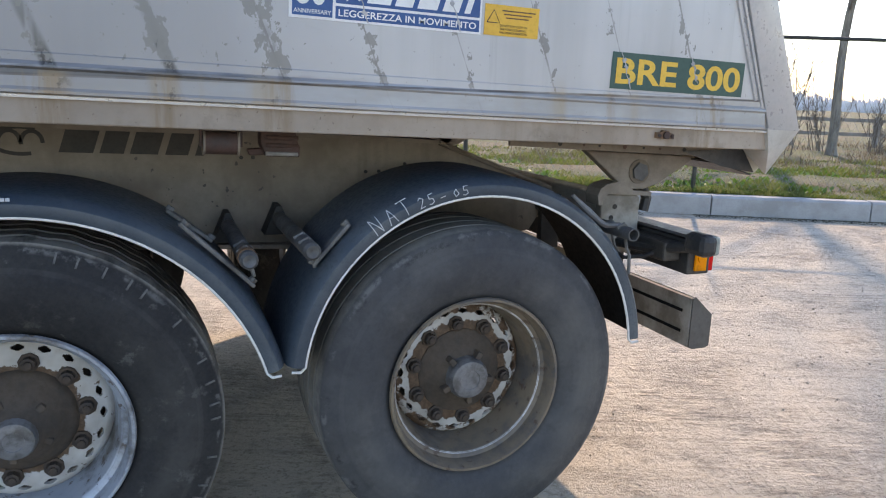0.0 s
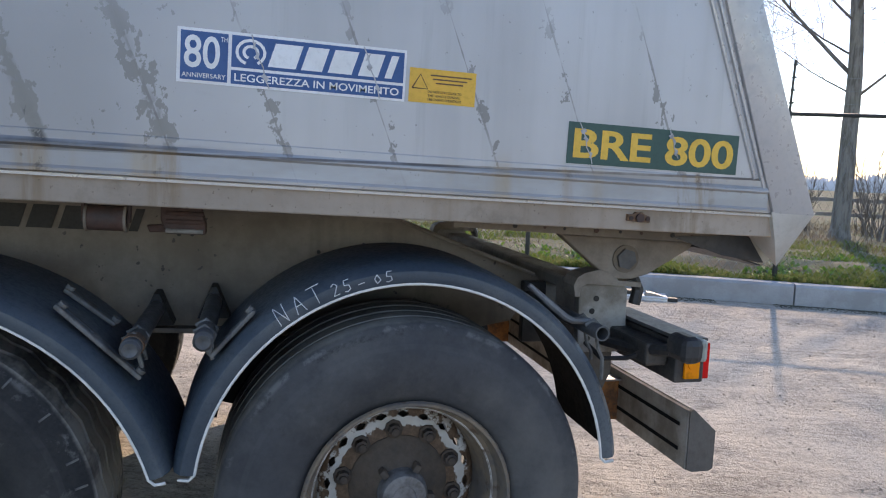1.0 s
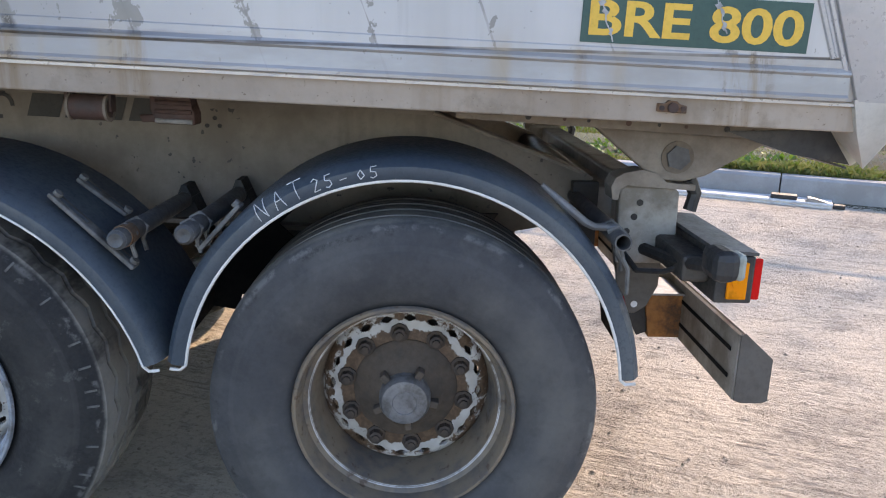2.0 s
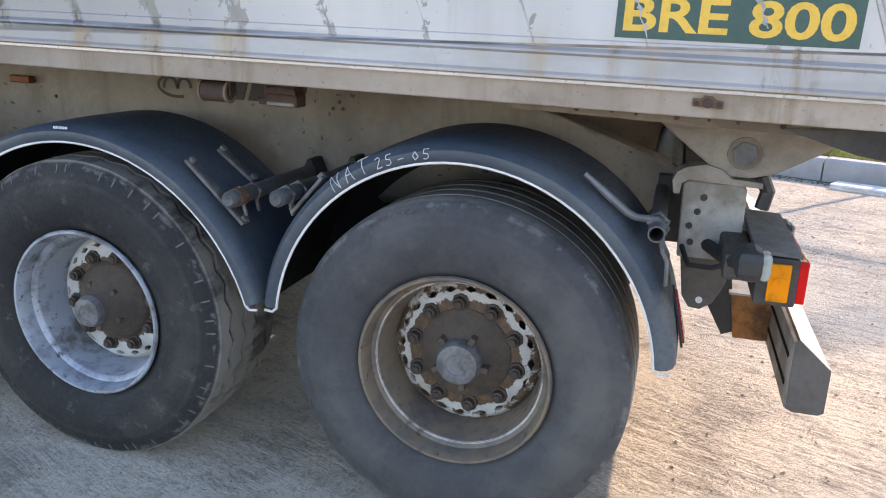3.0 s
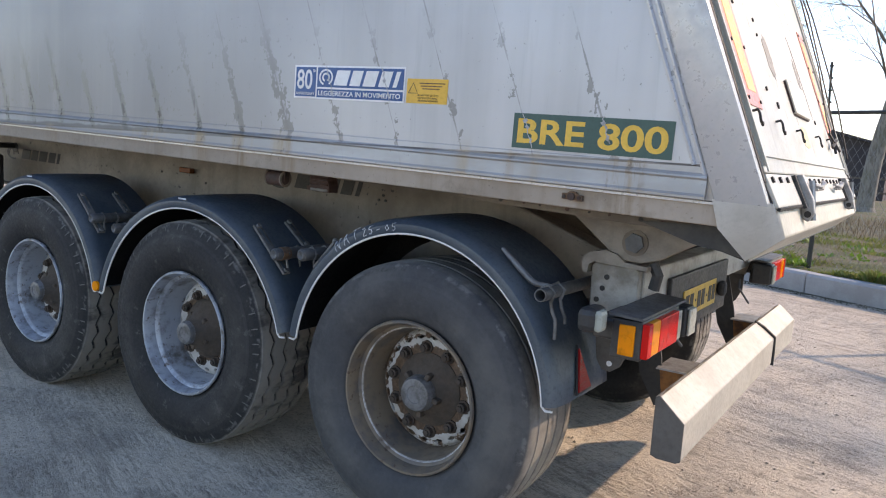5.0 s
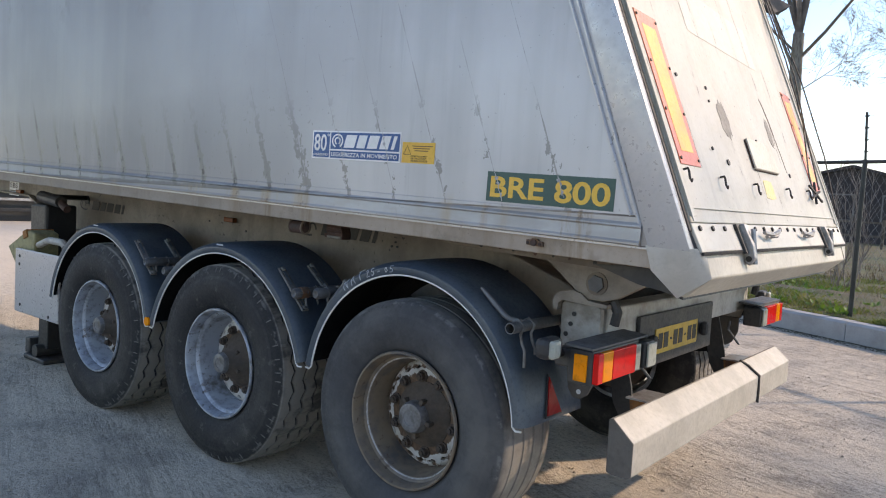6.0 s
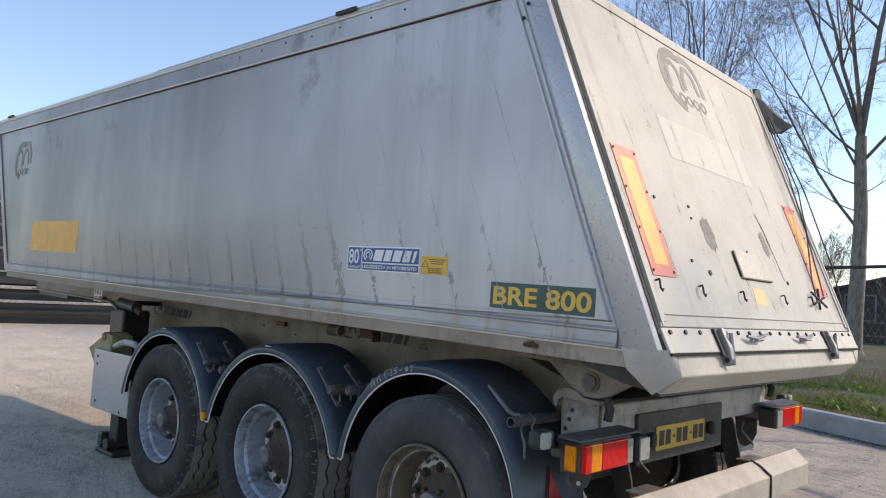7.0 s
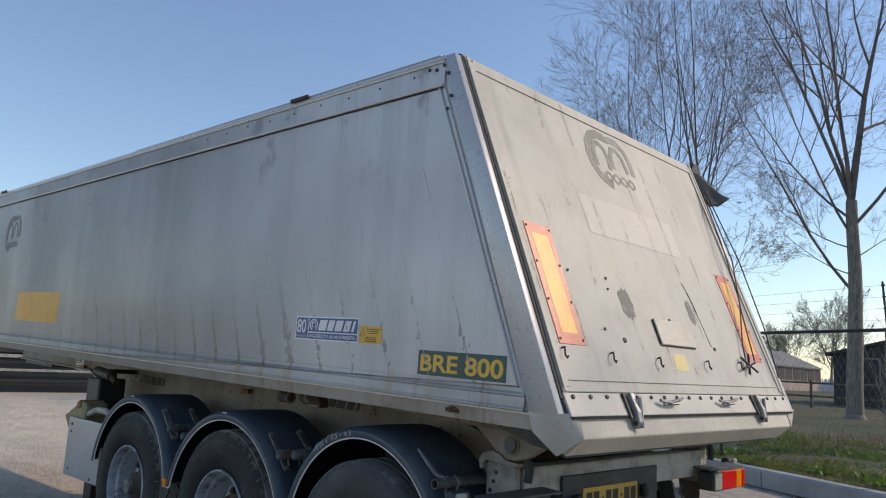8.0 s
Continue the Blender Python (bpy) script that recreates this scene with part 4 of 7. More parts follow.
def kerb_blocks():
    root = tagged(new("kerb"), "row of grey concrete kerb blocks with dark joints", "kerb", kind="structure")
    b = prism([(0.0, -0.02), (0.0, KERB_H - 0.03), (0.035, KERB_H), (0.23, KERB_H), (0.23, -0.02)], 0.0, 1.985, "x", bev=0.006)
    proto = part("kerb_block", b, M_KERB, root)
    turn = Matrix(((KERB_DIR.x, KERB_OUT.x, 0, 0), (KERB_DIR.y, KERB_OUT.y, 0, 0), (0, 0, 1, 0), (0, 0, 0, 1)))
    for i in range(-12, 14):
        ob = proto if i == -12 else proto.copy()
        if ob is not proto:
            scene.collection.objects.link(ob)
        p = kerb_at(i * 2.0 + 0.4, 0.004 * ((i * 7) % 3), 0.003 * ((i * 5) % 3))
        ob.matrix_basis = Matrix.Translation(p) @ turn

# ---- the tipper trailer ----
trailer = thing("tipper_trailer", "long grey aluminium tipper semi-trailer with three axles, weathered and streaked", "trailer")
HUB_Z, AXLES = 0.525, (0.0, -1.31, -2.62)
FRONT_TOP, FRONT_FOOT, TOP_Z, FOOT_Z = -6.99, -6.18, 2.985, 1.362


def front_x(z):
    return FRONT_FOOT + (FRONT_TOP - FRONT_FOOT) * (z - FOOT_Z) / (TOP_Z - FOOT_Z)


def rear_x(z):
    return 1.186 - 0.4322 * (z - 1.37)


def post_x(z):
    return 1.012 - 0.41 * (z - 1.428)


def maker_mark(parent, m, cx, cy, k):
    """The maker's mark as plain arches and a row of rings, in a plane."""
    lines = (([(0.0, 0.165), (-0.09, 0.17), (-0.165, 0.14), (-0.225, 0.075), (-0.245, 0.0), (-0.238, -0.07), (-0.20, -0.135), (-0.13, -0.17), (-0.085, -0.18)], 0.062),
             ([(-0.19, -0.07), (-0.185, 0.03), (-0.15, 0.09), (-0.10, 0.105), (-0.055, 0.07), (-0.045, 0.0), (-0.055, -0.07)], 0.040),
             ([(-0.0, 0.155), (0.06, 0.17), (0.13, 0.165), (0.195, 0.12), (0.22, 0.05), (0.215, -0.05)], 0.05),
             ([(-0.005, -0.05), (0.0, 0.04), (0.04, 0.10), (0.09, 0.105), (0.135, 0.06), (0.15, -0.05)], 0.040))
    for pts, w in lines:
        part("mark_arch", strip([(cx + x * k, cy + y * k) for x, y in pts], w * k, 0.001), M_GREYINK, parent, m=m)
    for i in range(4):
        part("mark_ring", strip(arch_points(cx + (-0.10 + i * 0.082) * k, cy - 0.125 * k, 0.031 * k, 0.028 * k, -40, 300), 0.018 * k, 0.001), M_GREYINK, parent, m=m)


def build_body():
    quad = [(front_x(FOOT_Z), FOOT_Z), (rear_x(FOOT_Z) - 0.06, FOOT_Z), (rear_x(TOP_Z) - 0.06, TOP_Z), (front_x(TOP_Z), TOP_Z)]
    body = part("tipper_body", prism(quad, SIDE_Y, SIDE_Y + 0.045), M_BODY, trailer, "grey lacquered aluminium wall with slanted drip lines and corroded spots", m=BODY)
    part("far_wall", prism(quad, 1.205, 1.25), M_BODY, body, m=BODY)
    fw = [(FRONT_FOOT, FOOT_Z), (FRONT_FOOT + 0.05, FOOT_Z), (FRONT_TOP + 0.05, TOP_Z), (FRONT_TOP, TOP_Z)]
    part("front_wall", prism(fw, -1.2, 1.2), M_BODY, body, m=BODY)
    part("floor_panel", prism([(-6.1, 1.30), (1.12, 1.30), (1.15, 1.36), (-6.12, 1.36)], -1.2, 1.2), M_CHASSIS, body, m=BODY)
    for side in (-1, 1):
        y0, y1 = (SIDE_Y - 0.014, SIDE_Y - 0.001) if side < 0 else (1.251, 1.264)
        # top rail with a folded lower edge
        zt = 2.845
        rail = [(front_x(zt), zt), (post_x(zt), zt), (post_x(TOP_Z - 0.015) + 0.06, TOP_Z - 0.015), (front_x(TOP_Z - 0.015), TOP_Z - 0.015)]
        part("top_rail", prism(rail, *((SIDE_Y - 0.012, SIDE_Y - 0.001) if side < 0 else (1.251, 1.262))), M_BODY, body, m=BODY)
        part("rail_fold", tube([(front_x(zt), (y0 if side < 0 else y1), zt), (post_x(zt), (y0 if side < 0 else y1), zt)], 0.0065, 6), M_POST, body, m=BODY)
        # thin dark strip drawn for the shadow below the rail fold
        part("fold_shadow", box(front_x(zt) + 0.02, post_x(zt) - 0.01, *((SIDE_Y - 0.007, SIDE_Y - 0.001) if side < 0 else (1.251, 1.257)), zt - 0.0098, zt - 0.0068), M_BROWNCLIP, body, m=BODY)
        part("raised_cap", box(-3.05, 0.40, *((SIDE_Y - 0.015, SIDE_Y + 0.055) if side < 0 else (1.195, 1.265)), TOP_Z + 0.0132, TOP_Z + 0.019, 0.002), M_POST, body, m=BODY)
        part("rail_fold", tube([(front_x(2.965), (y0 if side < 0 else y1), 2.965), (post_x(2.965) + 0.05, (y0 if side < 0 else y1), 2.965)], 0.008, 6), M_POST, body, m=BODY)
        cap = [(front_x(TOP_Z) - 0.01, TOP_Z - 0.012), (rear_x(TOP_Z) - 0.05, TOP_Z - 0.012), (rear_x(TOP_Z) - 0.06, TOP_Z + 0.013), (front_x(TOP_Z) - 0.01, TOP_Z + 0.013)]
        part("top_cap", prism(cap, *((SIDE_Y - 0.016, SIDE_Y + 0.06) if side < 0 else (1.19, 1.266)), bev=0.006), M_POST, body, m=BODY)
        # lower ledges
        s0 = 1 if side < 0 else -1
        mould = [(-1.2505, 1.458), (-1.2535, 1.455), (-1.2535, 1.437), (-1.264, 1.428), (-1.265, 1.423), (-1.2595, 1.417), (-1.2635, 1.378), (-1.268, 1.371), (-1.268, 1.364), (-1.262, 1.3605), (-1.2505, 1.3605)]
        part("lower_moulding", prism([(y * s0, z) for y, z in mould], front_x(1.41) + 0.05, post_x(1.41), "x"), M_BODY, body, "folded aluminium moulding along the foot of the wall", m=BODY)
        # cream bottom rail
        a, b = (SIDE_Y + 0.008, SIDE_Y + 0.11) if side < 0 else (1.14, 1.242)
        part("bottom_rail", prism([(FRONT_FOOT + 0.01, 1.292), (1.068, 1.292), (1.047, 1.358), (FRONT_FOOT + 0.01, 1.358)], a, b, bev=0.004), M_CREAM, body, "cream bottom rail with brown rust runs", m=BODY)
        part("rail_lip", prism([(FRONT_FOOT, 1.352), (1.05, 1.352), (1.045, 1.3595), (FRONT_FOOT, 1.3595)], *((SIDE_Y - 0.004, SIDE_Y + 0.02) if side < 0 else (1.23, 1.254))), M_POST, body, m=BODY)
        # flange under the rail at the tail
        a, b = (-1.13, -1.115) if side < 0 else (1.115, 1.13)
        part("sill_flange", prism([(0.12, 1.270), (1.04, 1.254), (1.05, 1.291), (0.12, 1.291)], a, b), M_FLANGE, body, m=BODY)
        # rear corner post
        pts = [(post_x(FOOT_Z) + 0.008, FOOT_Z), (rear_x(FOOT_Z), FOOT_Z), (rear_x(TOP_Z), TOP_Z + 0.012), (post_x(TOP_Z) + 0.03, TOP_Z + 0.012)]
        a, b = (SIDE_Y - 0.010, SIDE_Y + 0.032) if side < 0 else (1.218, 1.26)
        part("corner_post", prism(pts, a, b, bev=0.004), M_POST, body, "smooth bare aluminium corner post", smooth=True, m=BODY)
        # two fine beads before the post
        for off in (0.0, -0.034):
            y = SIDE_Y - 0.002 if side < 0 else 1.252
            part("bead", tube([(post_x(1.432) + off, y, 1.432 - off * 0.8), (post_x(2.86) + off, y, 2.86)], 0.007, 6), M_POST, body, m=BODY)
        # folded foot of the post
        bm = bmesh.new()
        s = 1 if side < 0 else -1
        for p in ((1.040, -1.2596, 1.368), (1.191, -1.2596, 1.372), (1.064, -1.254, 1.288), (1.135, -1.185, 1.2), (1.224, -1.135, 1.275), (1.19, -1.13, 1.37), (1.06, -1.13, 1.29), (1.05, -1.13, 1.364)):
            bm.verts.new((p[0], p[1] * s, p[2]))
        bmesh.ops.convex_hull(bm, input=bm.verts)
        foot = part("post_foot", bm, M_FOOT, body, "folded aluminium foot of the corner post", True, BODY)
        foot.data.set_sharp_from_angle(angle=radians(66))
    # front corner post and its cap
    part("front_post", prism([(front_x(FOOT_Z), FOOT_Z), (front_x(FOOT_Z) + 0.09, FOOT_Z), (front_x(TOP_Z) + 0.09, TOP_Z), (front_x(TOP_Z), TOP_Z)], SIDE_Y - 0.012, SIDE_Y - 0.001), M_BODY, body, m=BODY)
    # bolts at the upper corner, slot plate on the rail, marker lamps on the roof edge
    for x, z in ((0.33, 2.94), (0.38, 2.93), (0.43, 2.945), (0.46, 2.90), (0.49, 2.78), (0.47, 2.72)):
        part("bolt", disc(x, SIDE_Y - 0.012, z, 0.009, -0.006, n=8), M_INK, body, m=BODY)
    for i in range(9):
        part("rivet", disc(0.22 - i * 0.26, SIDE_Y - 0.012, 2.925 - 0.004 * (i % 3), 0.006, -0.004, n=8), M_INK, body, m=BODY)
    lug = part("rail_lug", prism([(0.583, 1.319), (0.652, 1.317), (0.652, 1.334), (0.634, 1.336), (0.628, 1.344), (0.608, 1.345), (0.602, 1.337), (0.583, 1.338)], SIDE_Y - 0.006, SIDE_Y + 0.012, bev=0.002), M_COLLAR, body, "small rusty lug on the bottom rail", m=BODY)
    part("lug_boss", tube([(0.617, SIDE_Y - 0.014, 1.329), (0.617, SIDE_Y + 0.002, 1.329)], 0.012, 12), M_BROWNCLIP, lug, smooth=True, m=BODY)
    for k in (-1, 1):
        part("bolt", tube([(0.617 + 0.025 * k, SIDE_Y - 0.010, 1.327), (0.617 + 0.025 * k, SIDE_Y - 0.004, 1.327)], 0.006, 8), M_BROWNCLIP, lug, m=BODY)
    for x in (-0.76, -6.45):
        part("marker_lamp", box(x - 0.09, x + 0.09, SIDE_Y - 0.035, SIDE_Y - 0.017, 2.985, 3.010, 0.008), M_BROWNCLIP if x > -1 else M_INK, body, "small dark red roof marker", m=BODY)
    # round holes in the flange
    for i in range(9):
        part("flange_hole", disc(0.30 + i * 0.082 + 0.012 * math.sin(i * 2.3), -1.1305, 1.282 - 0.0010 * i, 0.0045 + 0.003 * (i % 3 == 0), -0.002, n=10), M_BROWNCLIP if i % 2 else M_INK, body, m=BODY)
    # stickers
    sd = on_side(SIDE_Y - 0.0005)
    z0, z1 = 1.588, 1.714
    part("sticker", block(-0.606, -0.064, z0, z1, 0.0012), M_WHITE, body, "blue and white maker's sticker", m=sd)
    sd2 = on_side(SIDE_Y - 0.0018)
    part("blue_field", block(-0.598, -0.492, z0 + 0.007, z1 - 0.007, 0.0008), M_BLUE, body, m=sd2)
    part("blue_field", block(-0.484, -0.070, z0 + 0.045, z1 - 0.007, 0.0008), M_BLUE, body, m=sd2)
    part("blue_field", block(-0.484, -0.070, z0 + 0.006, z0 + 0.038, 0.0008), M_BLUE, body, m=sd2)
    sd3 = on_side(SIDE_Y - 0.0027)
    part("lettering", letters("80", -0.590, -0.510, z0 + 0.035, z1 - 0.016, bold=0.012), M_WHITE, body, m=sd3)
    part("lettering", letters("TH", -0.509, -0.494, z1 - 0.026, z1 - 0.015), M_WHITE, body, m=sd3)
    part("lettering", letters("ANNIVERSARY", -0.594, -0.496, z0 + 0.013, z0 + 0.024, bold=0.004), M_WHITE, body, m=sd3)
    part("lettering", letters("LEGGEREZZA IN MOVIMENTO", -0.476, -0.080, z0 + 0.013, z0 + 0.031, bold=0.012), M_WHITE, body, m=sd3)
    # maker's mark as plain slanted bars and a ring
    for i, (a, b) in enumerate(((-0.400, -0.335), (-0.322, -0.272), (-0.258, -0.200), (-0.184, -0.135), (-0.118, -0.100))):
        part("mark_bar", block(a, b, z0 + 0.053, z1 - 0.017, 0.0008, 0.3), M_WHITE, body, m=sd3)
    for r in (0.028, 0.014):
        part("mark_ring", strip(arch_points(-0.44, z0 + 0.082, r * 1.15, r, -60, 250), 0.007, 0.0008), M_WHITE, body, m=sd3)
    part("warning_sticker", block(-0.054, 0.120, 1.590, 1.675, 0.0012), M_YELLOW, body, "yellow warning sticker with a triangle", m=sd)
    for lines in ((strip([(-0.046, 1.625), (-0.026, 1.66), (-0.006, 1.625), (-0.046, 1.625)], 0.0028, 0.0006)),):
        part("warning_triangle", lines, M_INK, body, m=sd2)
    for i, (a, b) in enumerate(((0.0, 0.108), (0.006, 0.096), (0.014, 0.086))):
        part("print_line", block(a, b, 1.658 - i * 0.0095, 1.6615 - i * 0.0095, 0.0006), M_COLLAR, body, m=sd2)
    for i, w in enumerate(("DO NOT STAY CLOSE TO", "THE VEHICLE DURING", "UNLOADING OPERATIONS")):
        part("lettering", letters(w, -0.005, 0.083 - 0.005 * (i == 1), 1.6155 - i * 0.0095, 1.6215 - i * 0.0095, 0.0006), M_INK, body, m=sd2)
    part("model_sticker", block(0.3865, 0.911, 1.4655, 1.5765, 0.0012), M_GREEN, body, "dark green sticker with yellow letters", m=sd)
    part("lettering", letters("BRE", 0.404, 0.636, 1.482, 1.5595, bold=0.022), M_LETTER, body, m=sd2)
    part("lettering", letters("800", 0.680, 0.896, 1.479, 1.5595, bold=0.022), M_LETTER, body, m=sd2)
    part("side_reflector", block(-5.50, -4.32, 1.58, 1.862, 0.0012), M_SIDEREF, body, "plain amber film patch", m=sd)
    # front maker's mark: plain arches
    rng = random.Random(8)
    for i in range(9):
        sx = rng.uniform(-5.48, -4.36)
        part("scratch", block(sx, sx + rng.uniform(0.008, 0.022), 1.581, 1.59 + 0.05 * rng.random() ** 2, 0.0006), M_POST, body, m=sd2)
    maker_mark(body, sd, -5.97, 2.50, 0.98)
    # cracks that run on over the stickers
    for k, z0, z1 in ((-2, 1.59, 1.712), (-3, 1.59, 1.712), (0, 1.468, 1.575), (1, 1.50, 1.575)):
        seam = [(1.031 + 0.2695 * k - 0.388 * (z0 + (z1 - z0) * q / 5) + 0.003 * math.sin(q * 2.3 + k), z0 + (z1 - z0) * q / 5) for q in range(6)]
        part("crack", strip(seam, 0.003, 0.0005), M_PALECRACK, body, m=on_side(SIDE_Y - 0.0036))
        for q in (1, 3, 4):
            fx, fz = seam[q]
            pts = [(fx + (0.006 + 0.004 * math.sin(q * 5 + k + j * 2.1)) * math.cos(j), fz + (0.008 + 0.004 * math.cos(q * 3 + j * 1.7)) * math.sin(j)) for j in range(6)]
            part("flake", prism(pts, 0, 0.0005, "z"), M_PALECRACK, body, m=on_side(SIDE_Y - 0.0042))


def build_tailgate():
    half = 1.188
    th = 0.05
    o = GATE_OUT
    a, b = GATE_FOOT, GATE_TOP + GATE_UP * 0.03
    pts = [(a.x, a.z), (b.x, b.z), (b.x - o.x * th, b.z - o.z * th), (a.x - o.x * th, a.z - o.z * th)]
    gate = part("tailgate", prism(pts, -half, half, bev=0.004), M_GATE, trailer, "dirty off-white tailgate, closed", m=BODY)
    g, H = on_gate(0.0005), GATE_HIGH
    # folded rim along the edges
    for x0, x1, y0, y1 in ((-half + 0.004, -half + 0.05, 0.02, H), (half - 0.05, half - 0.004, 0.02, H)):
        part("gate_rim", block(x0, x1, y0, y1, 0.007), M_GATE, gate, m=g)
    part("gate_rim", block(-half + 0.05, half - 0.05, H - 0.045, H + 0.02, 0.006), M_GATE, gate, m=g)
    part("gate_crease", block(-half + 0.055, half - 0.055, 0.048, 0.054, 0.006), M_GATE, gate, m=g)
    for s in (-1, 1):
        part("rubber_seal", prism([(s * (half + 0.002), -0.03), (s * (half + 0.028), -0.03), (s * (half + 0.028), H + 0.035), (s * (half + 0.002), H + 0.035)], -0.04, -0.001, "z", bev=0.004), M_RUBBER, gate, "black rubber seal", m=on_gate())
        part("gate_beam", prism([(half * s, 0), ((half - 0.016) * s, 0), ((half - 0.016) * s, H + 0.03), (half * s, H + 0.03)], 0.008, 0.012, "z"), M_GATE, gate, m=g)
    part("faded_patch", block(-0.535, 0.455, 0.838, 1.07, 0.0008), M_GATE_PALE, gate, "paler rectangle where a panel was removed", m=g)
    # red and orange reflector boards
    for x0, x1 in ((-1.112, -0.917), (0.86, 1.05)):
        part("reflector_board", block(x0, x1, gate_s(1.645), gate_s(2.178), 0.003), M_RED, gate, "faded red and orange reflector board, bent at the foot", m=g)
        part("board_centre", block(x0 + 0.038, x1 - 0.038, gate_s(1.645) + 0.05, gate_s(2.178) - 0.05, 0.0008), M_AMBERFILM, gate, m=on_gate(0.0037))
        for k in range(4):
            for q in (x0 + 0.012, x1 - 0.012):
                part("rivet", disc(q, gate_s(1.665) + 0.18 * k, 0.003, 0.006, 0.004, "z", 8), M_INK, gate, m=g)
    # maker's mark: plain arches and rings
    maker_mark(gate, g, 0.0, 1.40, 1.0)
    # hinged lid, yellow patch, scuffs
    part("lid_plate", box(-0.215, 0.17, gate_s(1.685), gate_s(1.815), 0.0, 0.014, 0.004), M_LID, gate, "small raised tan plate", m=g)
    # brown strips draw the lid's shadow at its left edge and foot
    part("lid_shadow_lip", block(-0.2195, -0.2155, gate_s(1.69), gate_s(1.81), 0.008), M_BROWNCLIP, gate, m=g)
    part("lid_foot", block(-0.205, 0.165, gate_s(1.682), gate_s(1.6845), 0.008), M_BROWNCLIP, gate, m=g)
    part("yellow_patch", prism([(-0.145, 0.125), (-0.06, 0.118), (0.012, 0.124), (0.018, 0.17), (0.008, 0.205), (-0.06, 0.21), (-0.118, 0.207), (-0.13, 0.165)], 0, 0.0008, "z"), surface("faded_yellow_film", (0.66, 0.52, 0.17), (0.56, 0.48, 0.27), 14, 80, 0.5), gate, "faded yellow patch", m=g)
    for x, z, w, h in ((-0.42, 1.873, 0.075, 0.095), (0.285, 1.89, 0.045, 0.085)):
        pts2 = [(x + w * math.cos(k * math.tau / 22) * (0.85 + 0.15 * math.sin(5 * k)), gate_s(z) + h * math.sin(k * math.tau / 22) * (0.85 + 0.15 * math.cos(3 * k))) for k in range(22)]
        part("scuff", prism(pts2, 0, 0.0008, "z"), M_SCUFF, gate, m=g)
    for x, z, r in ((-0.87, 1.985, 0.008), (-0.545, 1.985, 0.008), (-0.71, 1.73, 0.008), (-0.563, 1.688, 0.013), (0.419, 1.695, 0.011), (-0.02, 1.822, 0.009), (-0.56, 1.93, 0.006)):
        part("bolt", disc(x, gate_s(z), 0.0, r, 0.005, "z", 10), M_INK, gate, m=g)
    # the lacquer scraped through beside the lid
    for x0, s0, x1, s1, w in ((0.305, 0.66, 0.348, 0.56, 0.008), (0.335, 0.60, 0.36, 0.47, 0.016), (0.352, 0.50, 0.386, 0.275, 0.007)):
        mid = ((x0 + x1) / 2 + 0.006, (s0 + s1) / 2)
        part("scrape", strip([(x0, s0), mid, (x1, s1)], w, 0.0008), M_BROWNCLIP, gate, m=g)
    # wire hooks
    for x, z in ((-1.12, 1.605), (-0.745, 1.60), (-0.315, 1.595), (0.225, 1.60), (0.66, 1.61)):
        s = gate_s(z)
        pts3 = [(x + 0.008, s + 0.022, 0.002), (x + 0.012, s + 0.021, 0.018), (x, s + 0.008, 0.022), (x - 0.006, s - 0.016, 0.020), (x + 0.003, s - 0.028, 0.020), (x + 0.014, s - 0.019, 0.020)]
        part("wire_hook", tube(pts3, 0.0042, 6), M_INK, gate, "dark wire hook", m=g)
    # bottom flap with its bolts
    f0, f1 = Vector((1.158, 0, 1.452)), Vector((1.206, 0, 1.362))
    d = Vector((f1.x - f0.x, 0, f1.z - f0.z)).normalized()
    n = Vector((-d.z, 0, d.x))
    flap = part("bottom_flap", prism([(f0.x, f0.z), (f1.x, f1.z), (f1.x - n.x * 0.012, f1.z - n.z * 0.012), (f0.x - n.x * 0.012, f0.z - n.z * 0.012)], -1.195, 1.195, bev=0.003), M_GATE_PALE, trailer, "pale bolted bottom flap of the tailgate", m=BODY)
    part("flap_edge", prism([(f1.x - 0.004, f1.z), (f1.x + 0.004, f1.z - 0.002), (f1.x + 0.002, f1.z - 0.012), (f1.x - 0.006, f1.z - 0.010)], -1.19, 1.19), M_RUBBER, flap, m=BODY)
    for i in range(19):
        y = -1.14 + i * 0.1265
        p = f0 + d * 0.02
        part("bolt", tube([(p.x, y, p.z), (p.x + n.x * 0.007, y, p.z + n.z * 0.007)], 0.0095, 8), M_INK, flap, m=BODY)
    for y in (-0.72, 0.68):
        pts4 = [(1.17, 1.452), (1.19, 1.458), (1.232, 1.38), (1.243, 1.335), (1.226, 1.305), (1.205, 1.315), (1.195, 1.37)]
        part("flap_clamp", prism(pts4, y - 0.016, y + 0.016, bev=0.004), M_GALV, flap, "worn steel flap clamp", m=BODY)
        # black strip painted as the shadow left of the clamp
        part("clamp_slot", prism([(1.160, 1.449), (1.171, 1.453), (1.222, 1.352), (1.212, 1.348)], y - 0.046, y - 0.020), M_BLACK, flap, m=BODY)
        part("clamp_eye", disc(1.222, y - 0.0165, 1.330, 0.011, -0.002, n=12), M_INK, flap, m=BODY)
        part("clamp_pin", tube([(1.222, y - 0.002, 1.335), (1.222, y + 0.03, 1.335)], 0.014, 10), M_BLACK, flap, m=BODY)
        part("clamp_leg", tube([(1.215, y + 0.022, 1.44), (1.236, y + 0.022, 1.31)], 0.010, 6), M_GALV, flap, m=BODY)
    for y in (-0.36, 0.28):
        loop = [(1.196, y - 0.11, 1.425), (1.212, y - 0.04, 1.418), (1.214, y + 0.03, 1.43), (1.20, y + 0.10, 1.437), (1.208, y + 0.04, 1.412), (1.20, y - 0.08, 1.408)]
